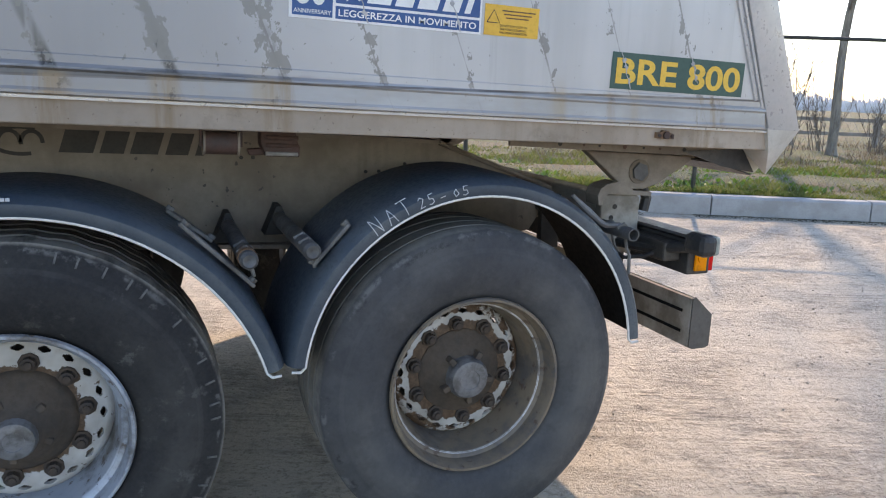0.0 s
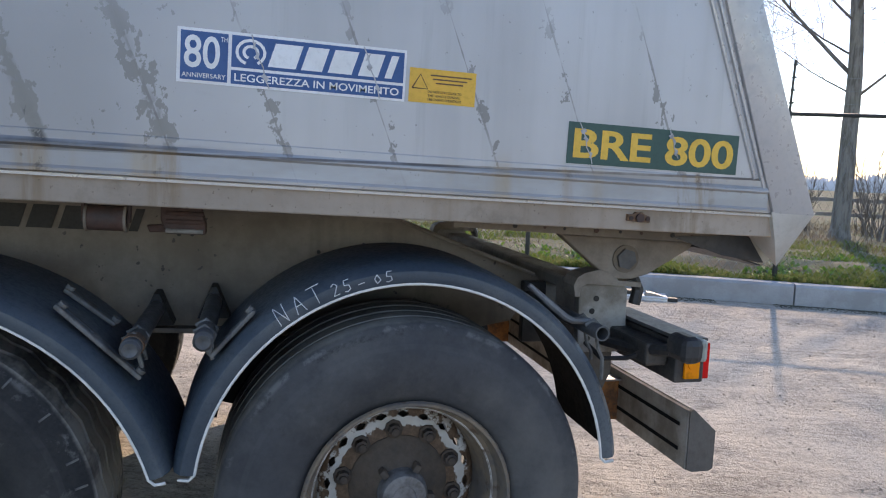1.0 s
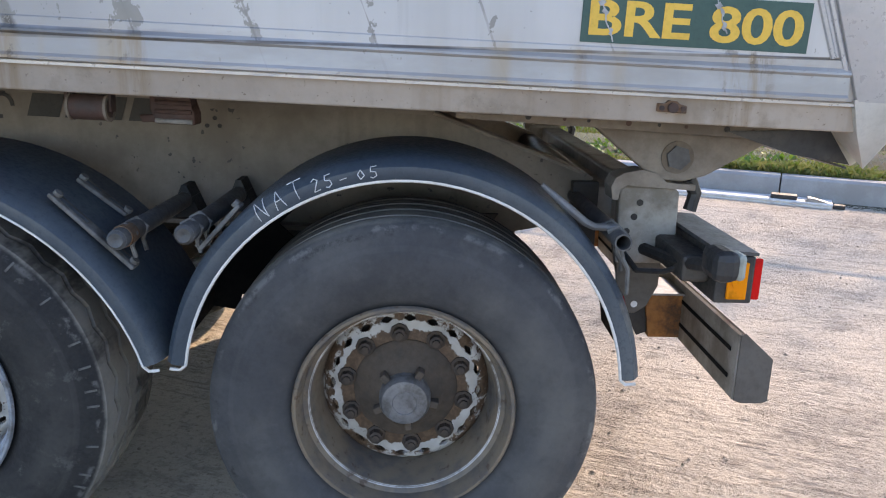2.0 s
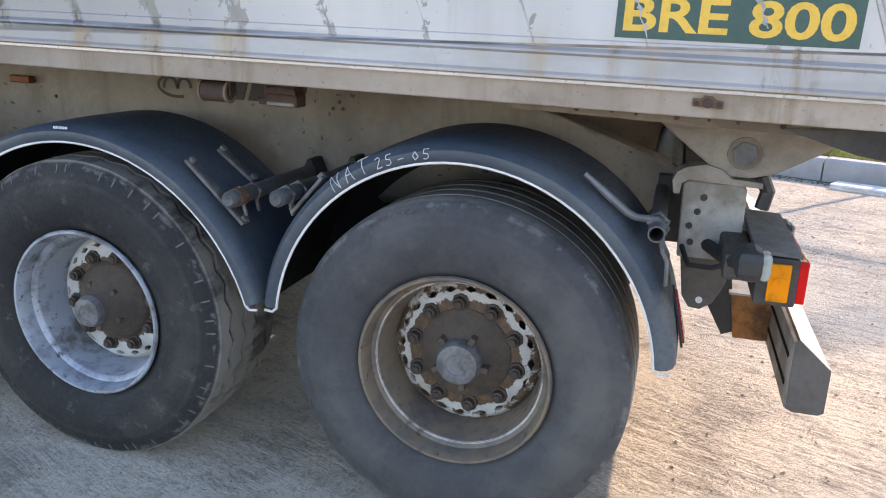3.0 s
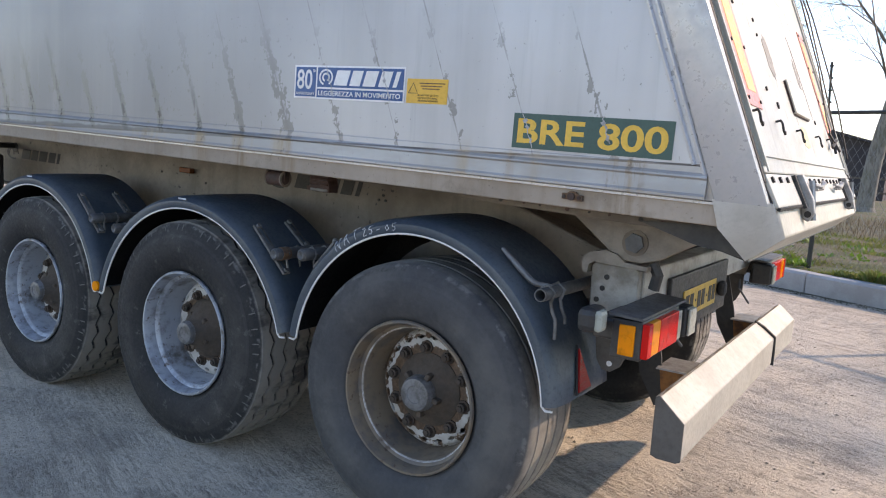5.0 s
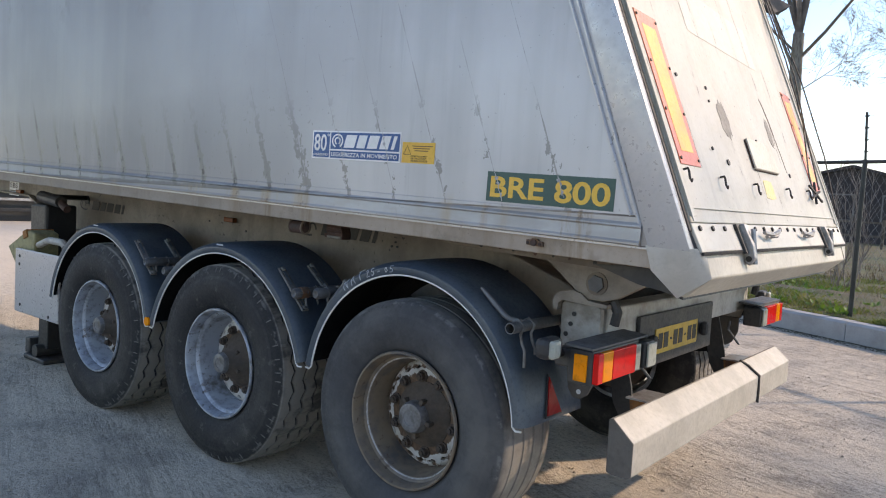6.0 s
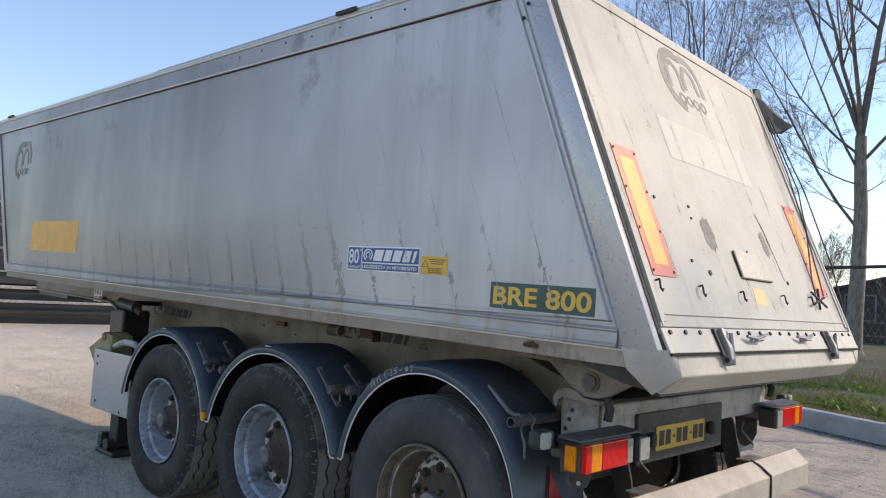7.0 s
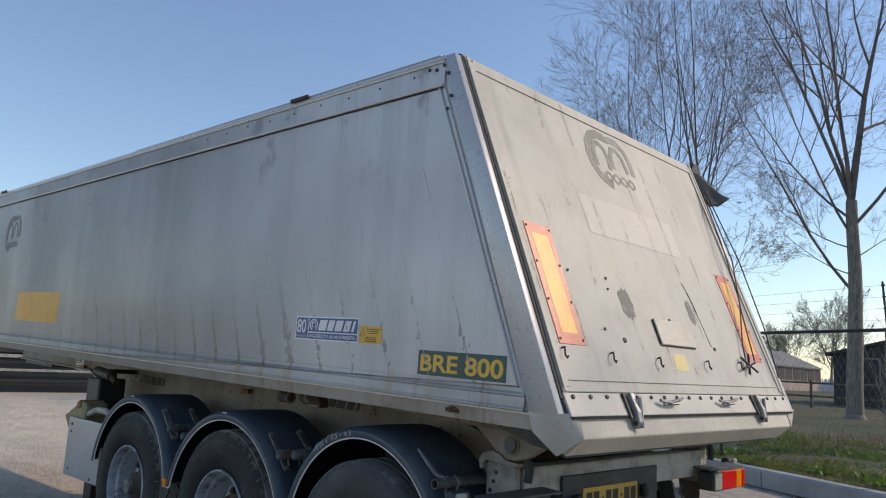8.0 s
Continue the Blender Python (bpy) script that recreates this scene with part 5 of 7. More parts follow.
        part("flap_lever", tube(loop, 0.008, 6), M_GALV, flap, m=BODY)
    # outlet lip under the flap
    lip = [(1.165, 1.368), (1.190, 1.366), (1.221, 1.274), (1.140, 1.198), (0.985, 1.238), (0.985, 1.298), (1.12, 1.330)]
    part("outlet_lip", prism(lip, -1.128, 1.128, bev=0.006), M_LIP, trailer, "folded cream outlet lip", m=BODY)
    # dark plates added in place of the shade behind the corner posts
    for y in (-1.1365, 1.1295):
        part("apron_plate", prism([(0.80, 1.272), (1.062, 1.288), (1.128, 1.203), (0.975, 1.222)], y, y + 0.007), M_BLACK, trailer, "added dark plate for the shade behind the corner post", m=BODY)
    # black sheet draws the shade below the lip
    part("lip_underside", prism([(1.130, 1.196), (1.132, 1.190), (0.975, 1.230), (0.975, 1.236)], -1.12, 1.12), M_BLACK, trailer, "added black sheet for the shade under the outlet lip", m=BODY)


def build_chassis():
    web = [(-7.2, 1.27), (-7.2, 1.13), (-4.95, 1.13), (-4.3, 0.91), (0.25, 0.845), (0.50, 0.90), (0.60, 1.06), (0.56, 1.077), (0.07, 1.242), (-0.2, 1.248)]
    for s in (-1, 1):
        beam = part("chassis_beam", prism(web, s * 0.61, s * 0.60), M_CHASSIS, trailer, "cream chassis beam with black dots and rust", m=BODY)
        edge = [(-7.2, 1.27), (-0.2, 1.248), (0.07, 1.242), (0.56, 1.077)]
        for (xa, za), (xb, zb) in zip(edge, edge[1:]):
            part("flange", prism([(xa, za - 0.006), (xb, zb - 0.006), (xb, zb + 0.008), (xa, za + 0.008)], s * 0.66, s * 0.54), M_CHASSIS, beam, m=BODY)
        part("flange_edge", tube([(0.07, s * 0.662, 1.244), (0.56, s * 0.662, 1.079)], 0.0055, 6), M_LUG, beam, m=BODY)
        part("flange", prism([(-7.2, 1.125), (-4.95, 1.125), (-4.3, 0.905), (0.25, 0.84), (0.25, 0.855), (-4.3, 0.92), (-4.95, 1.14), (-7.2, 1.14)], s * 0.66, s * 0.54), M_CHASSIS, beam, m=BODY)
    beam = trailer
    # print, slots and dots on the near beam
    pl = on_side(-0.612)
    for x0, w, z0, z1 in ((-1.205, 0.45, 1.168, 1.240), (-3.90, 0.50, 1.098, 1.168)):
        for i, (a, b) in enumerate(((0.0, 0.22), (0.26, 0.42), (0.46, 0.65), (0.70, 0.86), (0.91, 0.97))):
            part("mark_bar", block(x0 + a * w, x0 + b * w, z0, z1, 0.001, 0.3), M_INK, trailer, m=pl)
        for k in (0.0, 0.062):
            part("mark_arch", strip(arch_points(x0 - 0.135 + k, z0 + 0.028, 0.03, 0.036, 0, 190), 0.012, 0.001), M_INK, trailer, m=pl)
        part("mark_arch", strip(arch_points(x0 - 0.105, z0 + 0.034, 0.085, 0.042, 60, 290), 0.012, 0.001), M_INK, trailer, m=pl)
    for x, z in ((-0.645, 1.165), (-0.605, 1.166), (-0.20, 1.124), (-0.15, 1.126), (-0.05, 1.155), (0.1, 1.13), (-0.62, 1.19), (-1.9, 1.12), (-2.3, 1.15)):
        part("bolt_hole", disc(x, -0.6105, z, 0.007, -0.004, n=8), M_INK, trailer, m=BODY)
    part("beam_hole", tube([(-3.98, -0.611, 1.17), (-3.98, -0.616, 1.17)], 0.035, 14), M_INK, trailer, m=BODY)
    # brown steps clipped on the beam
    x, y = -0.765, -1.16
    roll = part("rail_roller", tube([(x - 0.045, y, 1.254), (x + 0.045, y, 1.254)], 0.031, 18), M_BROWNCLIP, trailer, "brown steel roller under the bottom rail", True, BODY)
    for k in (-1, 1):
        part("roller_rim", turned([(-0.003, 0.024), (-0.003, 0.034), (0.003, 0.034), (0.003, 0.024)], 20), M_FLANGE, roll, m=BODY @ Matrix.Translation((x + 0.044 * k, y, 1.254)) @ Matrix.Rotation(radians(90), 4, "Z"))
        part("roller_hanger", box(x + 0.052 * k - 0.003, x + 0.052 * k + 0.003, y - 0.014, y + 0.014, 1.245, 1.291), M_BROWNCLIP, roll, m=BODY)
    x, y = -0.60, -1.06
    clip = part("rail_clip", prism([(x - 0.05, 1.291), (x + 0.05, 1.291), (x + 0.05, 1.262), (x + 0.062, 1.245), (x + 0.062, 1.214), (x - 0.035, 1.214), (x - 0.05, 1.25)], y - 0.03, y + 0.03, bev=0.004), M_BROWNCLIP, trailer, "rusty brown clip under the bottom rail", m=BODY)
    for z in (1.268, 1.246, 1.222):
        part("clip_rib", tube([(x - 0.036, y - 0.031, z), (x + 0.056, y - 0.031, z)], 0.006, 8), M_SCUFF if z < 1.23 else M_BROWNCLIP, clip, m=BODY)
    part("clip_ear", prism([(x - 0.085, 1.232), (x - 0.04, 1.236), (x - 0.036, 1.216), (x - 0.078, 1.214)], y - 0.01, y + 0.01, bev=0.003), M_BROWNCLIP, clip, m=BODY)
    for x in (-2.05, -5.2):
        part("side_marker", box(x - 0.05, x + 0.05, -0.645, -0.612, 1.165 if x > -4 else 1.14, 1.195 if x > -4 else 1.17, 0.005), M_MARKER, trailer, "amber side marker lamp in a brown frame", m=BODY)
    part("notice", block(-5.46, -5.26, 1.11, 1.235, 0.001), M_WHITE, trailer, "white notice on the beam", m=pl)
    part("lettering", letters("EBS", -5.44, -5.29, 1.18, 1.225), M_INK, trailer, m=on_side(-0.6135))
    for i in range(2):
        part("print_line", block(-5.44, -5.29, 1.125 + i * 0.022, 1.137 + i * 0.022, 0.0006), M_GREYINK, trailer, m=on_side(-0.6135))
    # cross members
    for x in (-0.65, -1.96, -3.27, -4.6, -5.8, -6.9):
        part("cross_member", box(x - 0.05, x + 0.05, -0.6, 0.6, 1.0 if x > -4.5 else 1.14, 1.2), M_CHASSIS, trailer, m=BODY)
    # tail beam
    part("tail_beam", box(0.655, 0.755, -0.90, 0.98, 0.93, 1.085, 0.012), M_PLATE, trailer, "pale grey tail beam with chipped lacquer")
    part("tail_web", box(0.60, 0.66, -0.62, 0.62, 0.93, 1.04, 0.008), M_PLATE, trailer)
    # added dark tube that closes the bright gap beside the hinge
    part("hinge_tube", tube([(0.54, -0.598, 1.03), (0.54, 0.598, 1.03)], 0.058, 18), M_BLACK, trailer, "dark cross tube between the hinges", True)
    # black plates stand in for shaded steel at the beam ends
    for s in (-1, 1):
        part("end_shade", box(0.515, 0.60, *sorted((s * 0.66, s * 0.625)), 0.84, 1.06, 0.004), M_BLACK, trailer, "added black plate for shaded steel at the beam end")
    # tipping hinges
    for s in (-1, 1):
        y0, y1 = sorted((s * 0.965, s * 0.925))
        part("hinge_plate", prism([(0.590, 0.878), (0.735, 0.878), (0.758, 0.95), (0.755, 1.085), (0.74, 1.10), (0.60, 1.103), (0.585, 1.09)], y0, y1, bev=0.006), M_HINGE, trailer, "bolted hinge plate with chipped grey lacquer")
        y0, y1 = sorted((s * 0.925, s * 0.912))
        low = part("bracket_plate", prism([(0.600, 0.884), (0.735, 0.884), (0.735, 0.80), (0.705, 0.735), (0.672, 0.712), (0.640, 0.716), (0.618, 0.75)], y0, y1, bev=0.003), M_INNER, trailer, "dirty steel plate below the hinge plate")
        # white disc paints the brightness seen through the hole
        part("plate_hole", disc(0.668, s * 0.9255, 0.742, 0.010, s * 0.002, n=12), M_WHITE, low)
        for x, z in ((0.632, 1.014), (0.614, 0.972), (0.645, 1.055), (0.622, 0.925)):
            part("bolt_hole", disc(x, s * 0.965, z, 0.0095, s * 0.003, n=10), M_INK, trailer)
        collar = [(0.562, 1.065), (0.556, 1.10), (0.566, 1.125), (0.59, 1.14), (0.64, 1.15), (0.68, 1.14), (0.71, 1.116), (0.79, 1.110), (0.79, 1.095), (0.60, 1.106), (0.582, 1.095), (0.578, 1.065)]
        part("hinge_collar", prism(collar, *sorted((s * 0.985, s * 0.90))), M_LUG, trailer)
        lug = [(0.50, 1.262), (1.00, 1.24), (0.82, 1.135), (0.76, 1.118), (0.70, 1.120), (0.65, 1.145)]
        part("hinge_lug", prism(lug, *sorted((s * 0.97, s * 0.93)), bev=0.005), M_LUG, trailer, "dusty steel hinge lug under the body")
        part("hinge_pin", disc(0.735, s * 0.93, 1.185, 0.034, s * 0.055, n=6), M_PIPE, trailer, "hexagonal hinge bolt")
        part("hinge_boss", disc(0.735, s * 0.93, 1.185, 0.045, s * 0.045, n=20), M_FLANGE, trailer)
        part("outer_chain", tube([(0.79, s * 0.93, 1.12), (0.81, s * 0.93, 1.08), (0.80, s * 0.93, 1.03)], 0.02, 8), M_BLACK, trailer)
    # number plate with plain bars
    part("plate_holder", box(0.757, 0.775, -0.62, 0.30, 0.80, 1.03, 0.005), M_BLACK, trailer, "black plastic plate holder")
    plate = part("number_plate", box(0.776, 0.781, -0.455, 0.07, 0.848, 0.962, 0.002), M_NPLATE, trailer, "yellow number plate with dark bars")
    for i, (a, b) in enumerate(((-0.425, -0.375), (-0.36, -0.31), (-0.285, -0.265), (-0.245, -0.195), (-0.18, -0.13), (-0.105, -0.085), (-0.065, -0.015), (0.0, 0.05))):
        zz = (0.87, 0.94) if b - a > 0.03 else (0.90, 0.91)
        part("plate_bar", box(0.7812, 0.7825, a, b, *zz), M_INK, plate)
    for y in (-0.52, 0.13):
        part("plate_lamp", box(0.776, 0.815, y - 0.024, y + 0.024, 0.875, 0.945, 0.016), M_RUBBER, trailer, "small black plate lamp")
    # landing leg, white side panel, chock, valve box ahead of the wheels
    for y in (-0.86, 0.86):
        leg = part("landing_leg", box(-4.15, -3.88, y - 0.12, y + 0.12, 0.62, 1.24, 0.02), M_DARKVEH, trailer, "black landing leg with a foot plate")
        part("inner_leg", box(-4.10, -3.94, y - 0.06, y + 0.06, 0.10, 0.65, 0.008), M_DARKVEH, leg)
        part("foot_plate", box(-4.20, -3.84, y - 0.13, y + 0.13, 0.0, 0.04, 0.012), M_BLACK, leg)
        part("foot_hinge", disc(-4.02, y - 0.12, 0.085, 0.05, 0.24, n=14), M_BLACK, leg)
        part("foot_lug", box(-4.24, -4.16, y - 0.10, y + 0.10, 0.04, 0.16, 0.012), M_BLACK, leg)
    part("crank_shaft", tube([(-4.0, -0.98, 1.3), (-4.0, 0.9, 1.3)], 0.02, 8), M_BLACK, trailer)
    part("actuator", tube([(-4.02, -0.95, 1.30), (-3.70, -0.95, 1.27)], 0.045, 12), M_BLACK, trailer, "dark hydraulic fitting")
    part("actuator_pin", tube([(-3.72, -0.95, 1.27), (-3.60, -0.95, 1.22)], 0.028, 10), M_BROWNCLIP, trailer)
    pan = part("side_panel", box(-3.90, -3.20, -1.185, -1.165, 0.44, 0.915, 0.008), M_POST, trailer, "white sheet side panel with rivets")
    part("panel_return", box(-3.90, -3.88, -1.165, -0.95, 0.46, 0.90, 0.004), M_POST, pan)
    for x, z in ((-3.82, 0.86), (-3.82, 0.80), (-3.80, 0.50), (-3.34, 0.47)):
        part("rivet", disc(x, -1.185, z, 0.012, -0.004, n=8), M_INK, pan)
    part("air_hose", tube([(-3.70, -1.10, 0.95), (-3.5, -1.12, 1.0), (-3.3, -1.12, 1.0), (-3.15, -1.1, 0.92)], 0.026, 8), M_PLATE, trailer)
    ch = [(-4.20, 0.90), (-3.98, 0.99), (-3.84, 1.05), (-3.74, 1.03), (-3.74, 0.86), (-3.88, 0.70), (-3.95, 0.68)]
    chock = part("wheel_chock", prism(ch, -1.12, -0.94, bev=0.012), M_CHOCK, trailer, "dirty yellow wheel chock in its holder")
    part("chock_strap", prism([(-3.92, 1.03), (-3.86, 1.055), (-3.84, 1.0), (-3.90, 0.98)], -1.13, -0.93), M_RUST, chock)
    part("king_plate", box(-7.1, -6.2, -0.6, 0.6, 1.08, 1.12), M_BLACK, trailer, m=BODY)


def build_axles():
    for x in AXLES:
        part("axle", tube([(x, -1.0, HUB_Z), (x, 1.0, HUB_Z)], 0.065, 14), M_BLACK, trailer)
        for s in (-1, 1):
            part("brake_drum", disc(x, s * 0.88, HUB_Z, 0.21, s * 0.12, n=24), M_HUB, trailer)
            part("trailing_arm", tube([(x - 0.45, s * 0.5, 0.92), (x - 0.1, s * 0.5, 0.60), (x + 0.2, s * 0.5, 0.58)], 0.045, 8), M_BLACK, trailer)
            part("air_bag", turned([(0.0, 0.0), (0.0, 0.12), (0.05, 0.15), (0.16, 0.15), (0.22, 0.11), (0.28, 0.13), (0.28, 0.0)], 20), M_RUBBER, trailer, "black rubber air bag", True, Matrix.Translation((x + 0.22, s * 0.5, 0.66)) @ Matrix.Rotation(radians(90), 4, "X"))
            part("brake_chamber", tube([(x + 0.16, s * 0.32, 0.72), (x + 0.36, s * 0.32, 0.74)], 0.085, 14), M_BLACK, trailer)


def zigzag_tyre(profile, n, swing):
    """The tyre turned round y, its tread grooves waving to and fro by swing."""
    bm = bmesh.new()
    rings, m = [], len(profile)
    for i in range(n):
        a = math.tau * i / n
        w = swing * (1, 0.2, -1, -0.2)[i % 4]
        rings.append([bm.verts.new((r * math.cos(a), y + (w if 0.515 < r < 0.5352 and abs(y - 0.032) < 0.125 else 0.0), r * math.sin(a))) for y, r in profile])
    for i in range(n):
        a, b = rings[i], rings[(i + 1) % n]
        for k in range(m):
            bm.faces.new((a[k], a[(k + 1) % m], b[(k + 1) % m], b[k]))
    return bm


def shoulder(t):
    """Across the mudguard's outside: depth and radius at a length t outwards from its axis."""
    path = [(-0.1335, 0.588), (-0.1405, 0.602), (-0.1375, 0.621), (-0.1180, 0.6375), (-0.0805, 0.6457), (0.1, 0.651)]
    left = max(0.0, t - 0.590)
    for (ya, ra), (yb, rb) in zip(path, path[1:]):
        d = math.hypot(yb - ya, rb - ra)
        if left <= d:
            k = left / d
            return ya + (yb - ya) * k, ra + (rb - ra) * k
        left -= d
    return path[-1]


def build_wheel(name, dished, disc_mat, label):
    """One wheel about the origin with its outside towards -y."""
    hub_prof = [(0.02, 0.150), (-0.004, 0.146), (-0.016, 0.130), (-0.024, 0.108), (-0.048, 0.092), (-0.058, 0.070), (-0.080, 0.058), (-0.093, 0.050), (-0.095, 0.0)]
    far = 1.0 if dished is M_RIM_B else 1.42              # how far the hub stands out
    wheel = part(name, turned([(y * far, r) for y, r in hub_prof], 28, closed=False), M_HUB, trailer, label, True)
    small = 1.0 if dished is M_RIM_B else 0.80
    part("hub_cap", turned([(y - 0.102 * (far - 1), r * small) for y, r in ((-0.058, 0.0), (-0.058, 0.072), (-0.084, 0.070), (-0.099, 0.062), (-0.102, 0.050), (-0.102, 0.034), (-0.099, 0.032), (-0.099, 0.0))], 24), M_CAP, wheel, "round steel hub cap", True)
    for k in range(5):
        a = math.tau * k / 5 + 0.3
        part("cap_rib", box(-0.010, 0.010, -0.080, -0.045, 0.066, 0.094, 0.004), M_HUB, wheel, m=Matrix.Rotation(a, 4, "Y"))
    # tyre: side walls, shoulder, five ribs with grooves between
    side = [(-0.165, 0.290), (-0.192, 0.325), (-0.203, 0.375), (-0.205, 0.420), (-0.198, 0.458), (-0.194, 0.466), (-0.189, 0.492), (-0.180, 0.514)]
    tread = [(-0.168, 0.528), (-0.122, 0.533), (-0.119, 0.516), (-0.107, 0.516), (-0.104, 0.534), (-0.047, 0.535), (-0.044, 0.516), (-0.032, 0.516), (-0.029, 0.535)]
    prof = side + tread + [(-y, r) for y, r in tread[::-1]] + [(-y, r) for y, r in side[::-1]] + [(0.15, 0.275), (-0.15, 0.275)]
    if dished is M_RIM_B:                                # the worn tyre has lost its tread and is lower
        prof = [(y, 0.29 + ((r if r != 0.516 else 0.529) - 0.29) * 0.956 if r > 0.29 else r) for y, r in prof]
        prof = [(y, 0.504 + (r - 0.504) * 0.62 if r > 0.504 else r) for y, r in prof]
    part("tyre", zigzag_tyre([(y + 0.032, r) for y, r in prof], 128, 0.0 if dished is M_RIM_B else 0.011), M_TYRE if dished is M_RIM_B else M_TYRE_DARK, wheel, "worn truck tyre, greyed with dust" if dished is M_RIM_B else "black truck tyre with a zigzag tread", True)
    nick = prism([(-0.1615, 0.488), (-0.1495, 0.516), (-0.144, 0.512), (-0.155, 0.486)], -0.0026, 0.0026, "x")
    proto = None
    for k in range(0 if dished is M_RIM_B else 52):
        if k % 7 == 3 or k % 11 == 5:
            continue
        m = Matrix.Rotation(math.tau * (k + 0.25 * math.sin(k * 2.7)) / 52, 4, "Y")
        if proto is None:
            proto = part("shoulder_notch", nick, M_TICK, wheel)
            ob = proto
        else:
            ob = proto.copy()
            scene.collection.objects.link(ob)
        ob.matrix_basis = m
    # rim: flange, bead seat, well
    rp = [(-0.150, 0.296), (-0.158, 0.292), (-0.158, 0.284), (-0.142, 0.277), (-0.102, 0.273), (-0.094, 0.258), (-0.086, 0.254), (-0.040, 0.247), (0.03, 0.236), (0.06, 0.232), (0.17, 0.25), (0.17, 0.272), (0.0, 0.262), (-0.140, 0.283)]
    part("rim", turned(rp, 72), dished, wheel, smooth=True)
    part("rim_bead", turned([(-0.092 + 0.0042 * math.cos(k), 0.2605 + 0.0042 * math.sin(k)) for k in (0, 1.6, 3.1, 4.7)], 72), M_BEAD if dished is M_RIM_B else M_RIM_W, wheel, smooth=True)
    # disc with hand holes cut through it
    bm = bmesh.new()
    rad = [(0.0, 0.125), (0.0, 0.192)] + [(0.002 + 0.0008 * q, 0.196 + 0.0026 * q) for q in range(10)] + [(0.020, 0.230), (0.035, 0.240)]
    n = 240
    grid = [[bm.verts.new((r * math.cos(k * math.tau / n), y, r * math.sin(k * math.tau / n))) for y, r in rad] for k in range(n)]
    for k in range(n):
        for j in range(len(rad) - 1):
            if 1 < j < len(rad) - 3 and ((k % 12 - 5.5) * 0.0055 / 0.0165) ** 2 + (((rad[j][1] + rad[j + 1][1]) / 2 - 0.2077) / 0.0085) ** 2 < 1:
                continue
            bm.faces.new((grid[k][j], grid[(k + 1) % n][j], grid[(k + 1) % n][j + 1], grid[k][j + 1]))
    bmesh.ops.recalc_face_normals(bm, faces=bm.faces)
    bmesh.ops.solidify(bm, geom=list(bm.faces), thickness=0.012)
    part("disc", bm, disc_mat, wheel, "chipped white steel wheel disc", True)
    nut = None
    for k in range(10):
        m = Matrix.Rotation(math.tau * (k + 0.0) / 10, 4, "Y") @ Matrix.Translation((0.1675, -0.001, 0))
        if nut is None:
            bm = turned([(0.0, 0.0), (0.0, 0.028), (-0.006, 0.028), (-0.007, 0.020), (-0.026, 0.019), (-0.028, 0.012), (-0.034, 0.011), (-0.034, 0.0)], 8)
            nut = ob = part("wheel_nut", bm, M_NUT, wheel)
        else:
            ob = nut.copy()
            scene.collection.objects.link(ob)
        ob.matrix_basis = m
    return wheel


def build_strap(parent, angle, r, long, y, label=""):
    """A flat slotted bar that lies against a mudguard, across its curve."""
    a = radians(angle)
    out, run = Vector((math.cos(a), 0, math.sin(a))), Vector((-math.sin(a), 0, math.cos(a)))
    o = out * r
    m = Matrix(((run.x, 0, out.x, o.x), (run.y, 1, out.y, y), (run.z, 0, out.z, o.z), (0, 0, 0, 1)))
    bar = part("clamp_strip", box(-long / 2, long / 2, -0.021, 0.021, 0.0, 0.012, 0.004), M_STRIP, parent, label, m=m)
    for k in (-1, 1):
        part("slot", box(k * long * 0.25 - long * 0.16, k * long * 0.25 + long * 0.16, -0.007, 0.007, 0.0122, 0.0128), M_FENDER, bar, m=m)
        part("bolt", disc(k * long * 0.45, 0.0, 0.010, 0.012, 0.012, "z", 8), M_STRIP, bar, m=m)


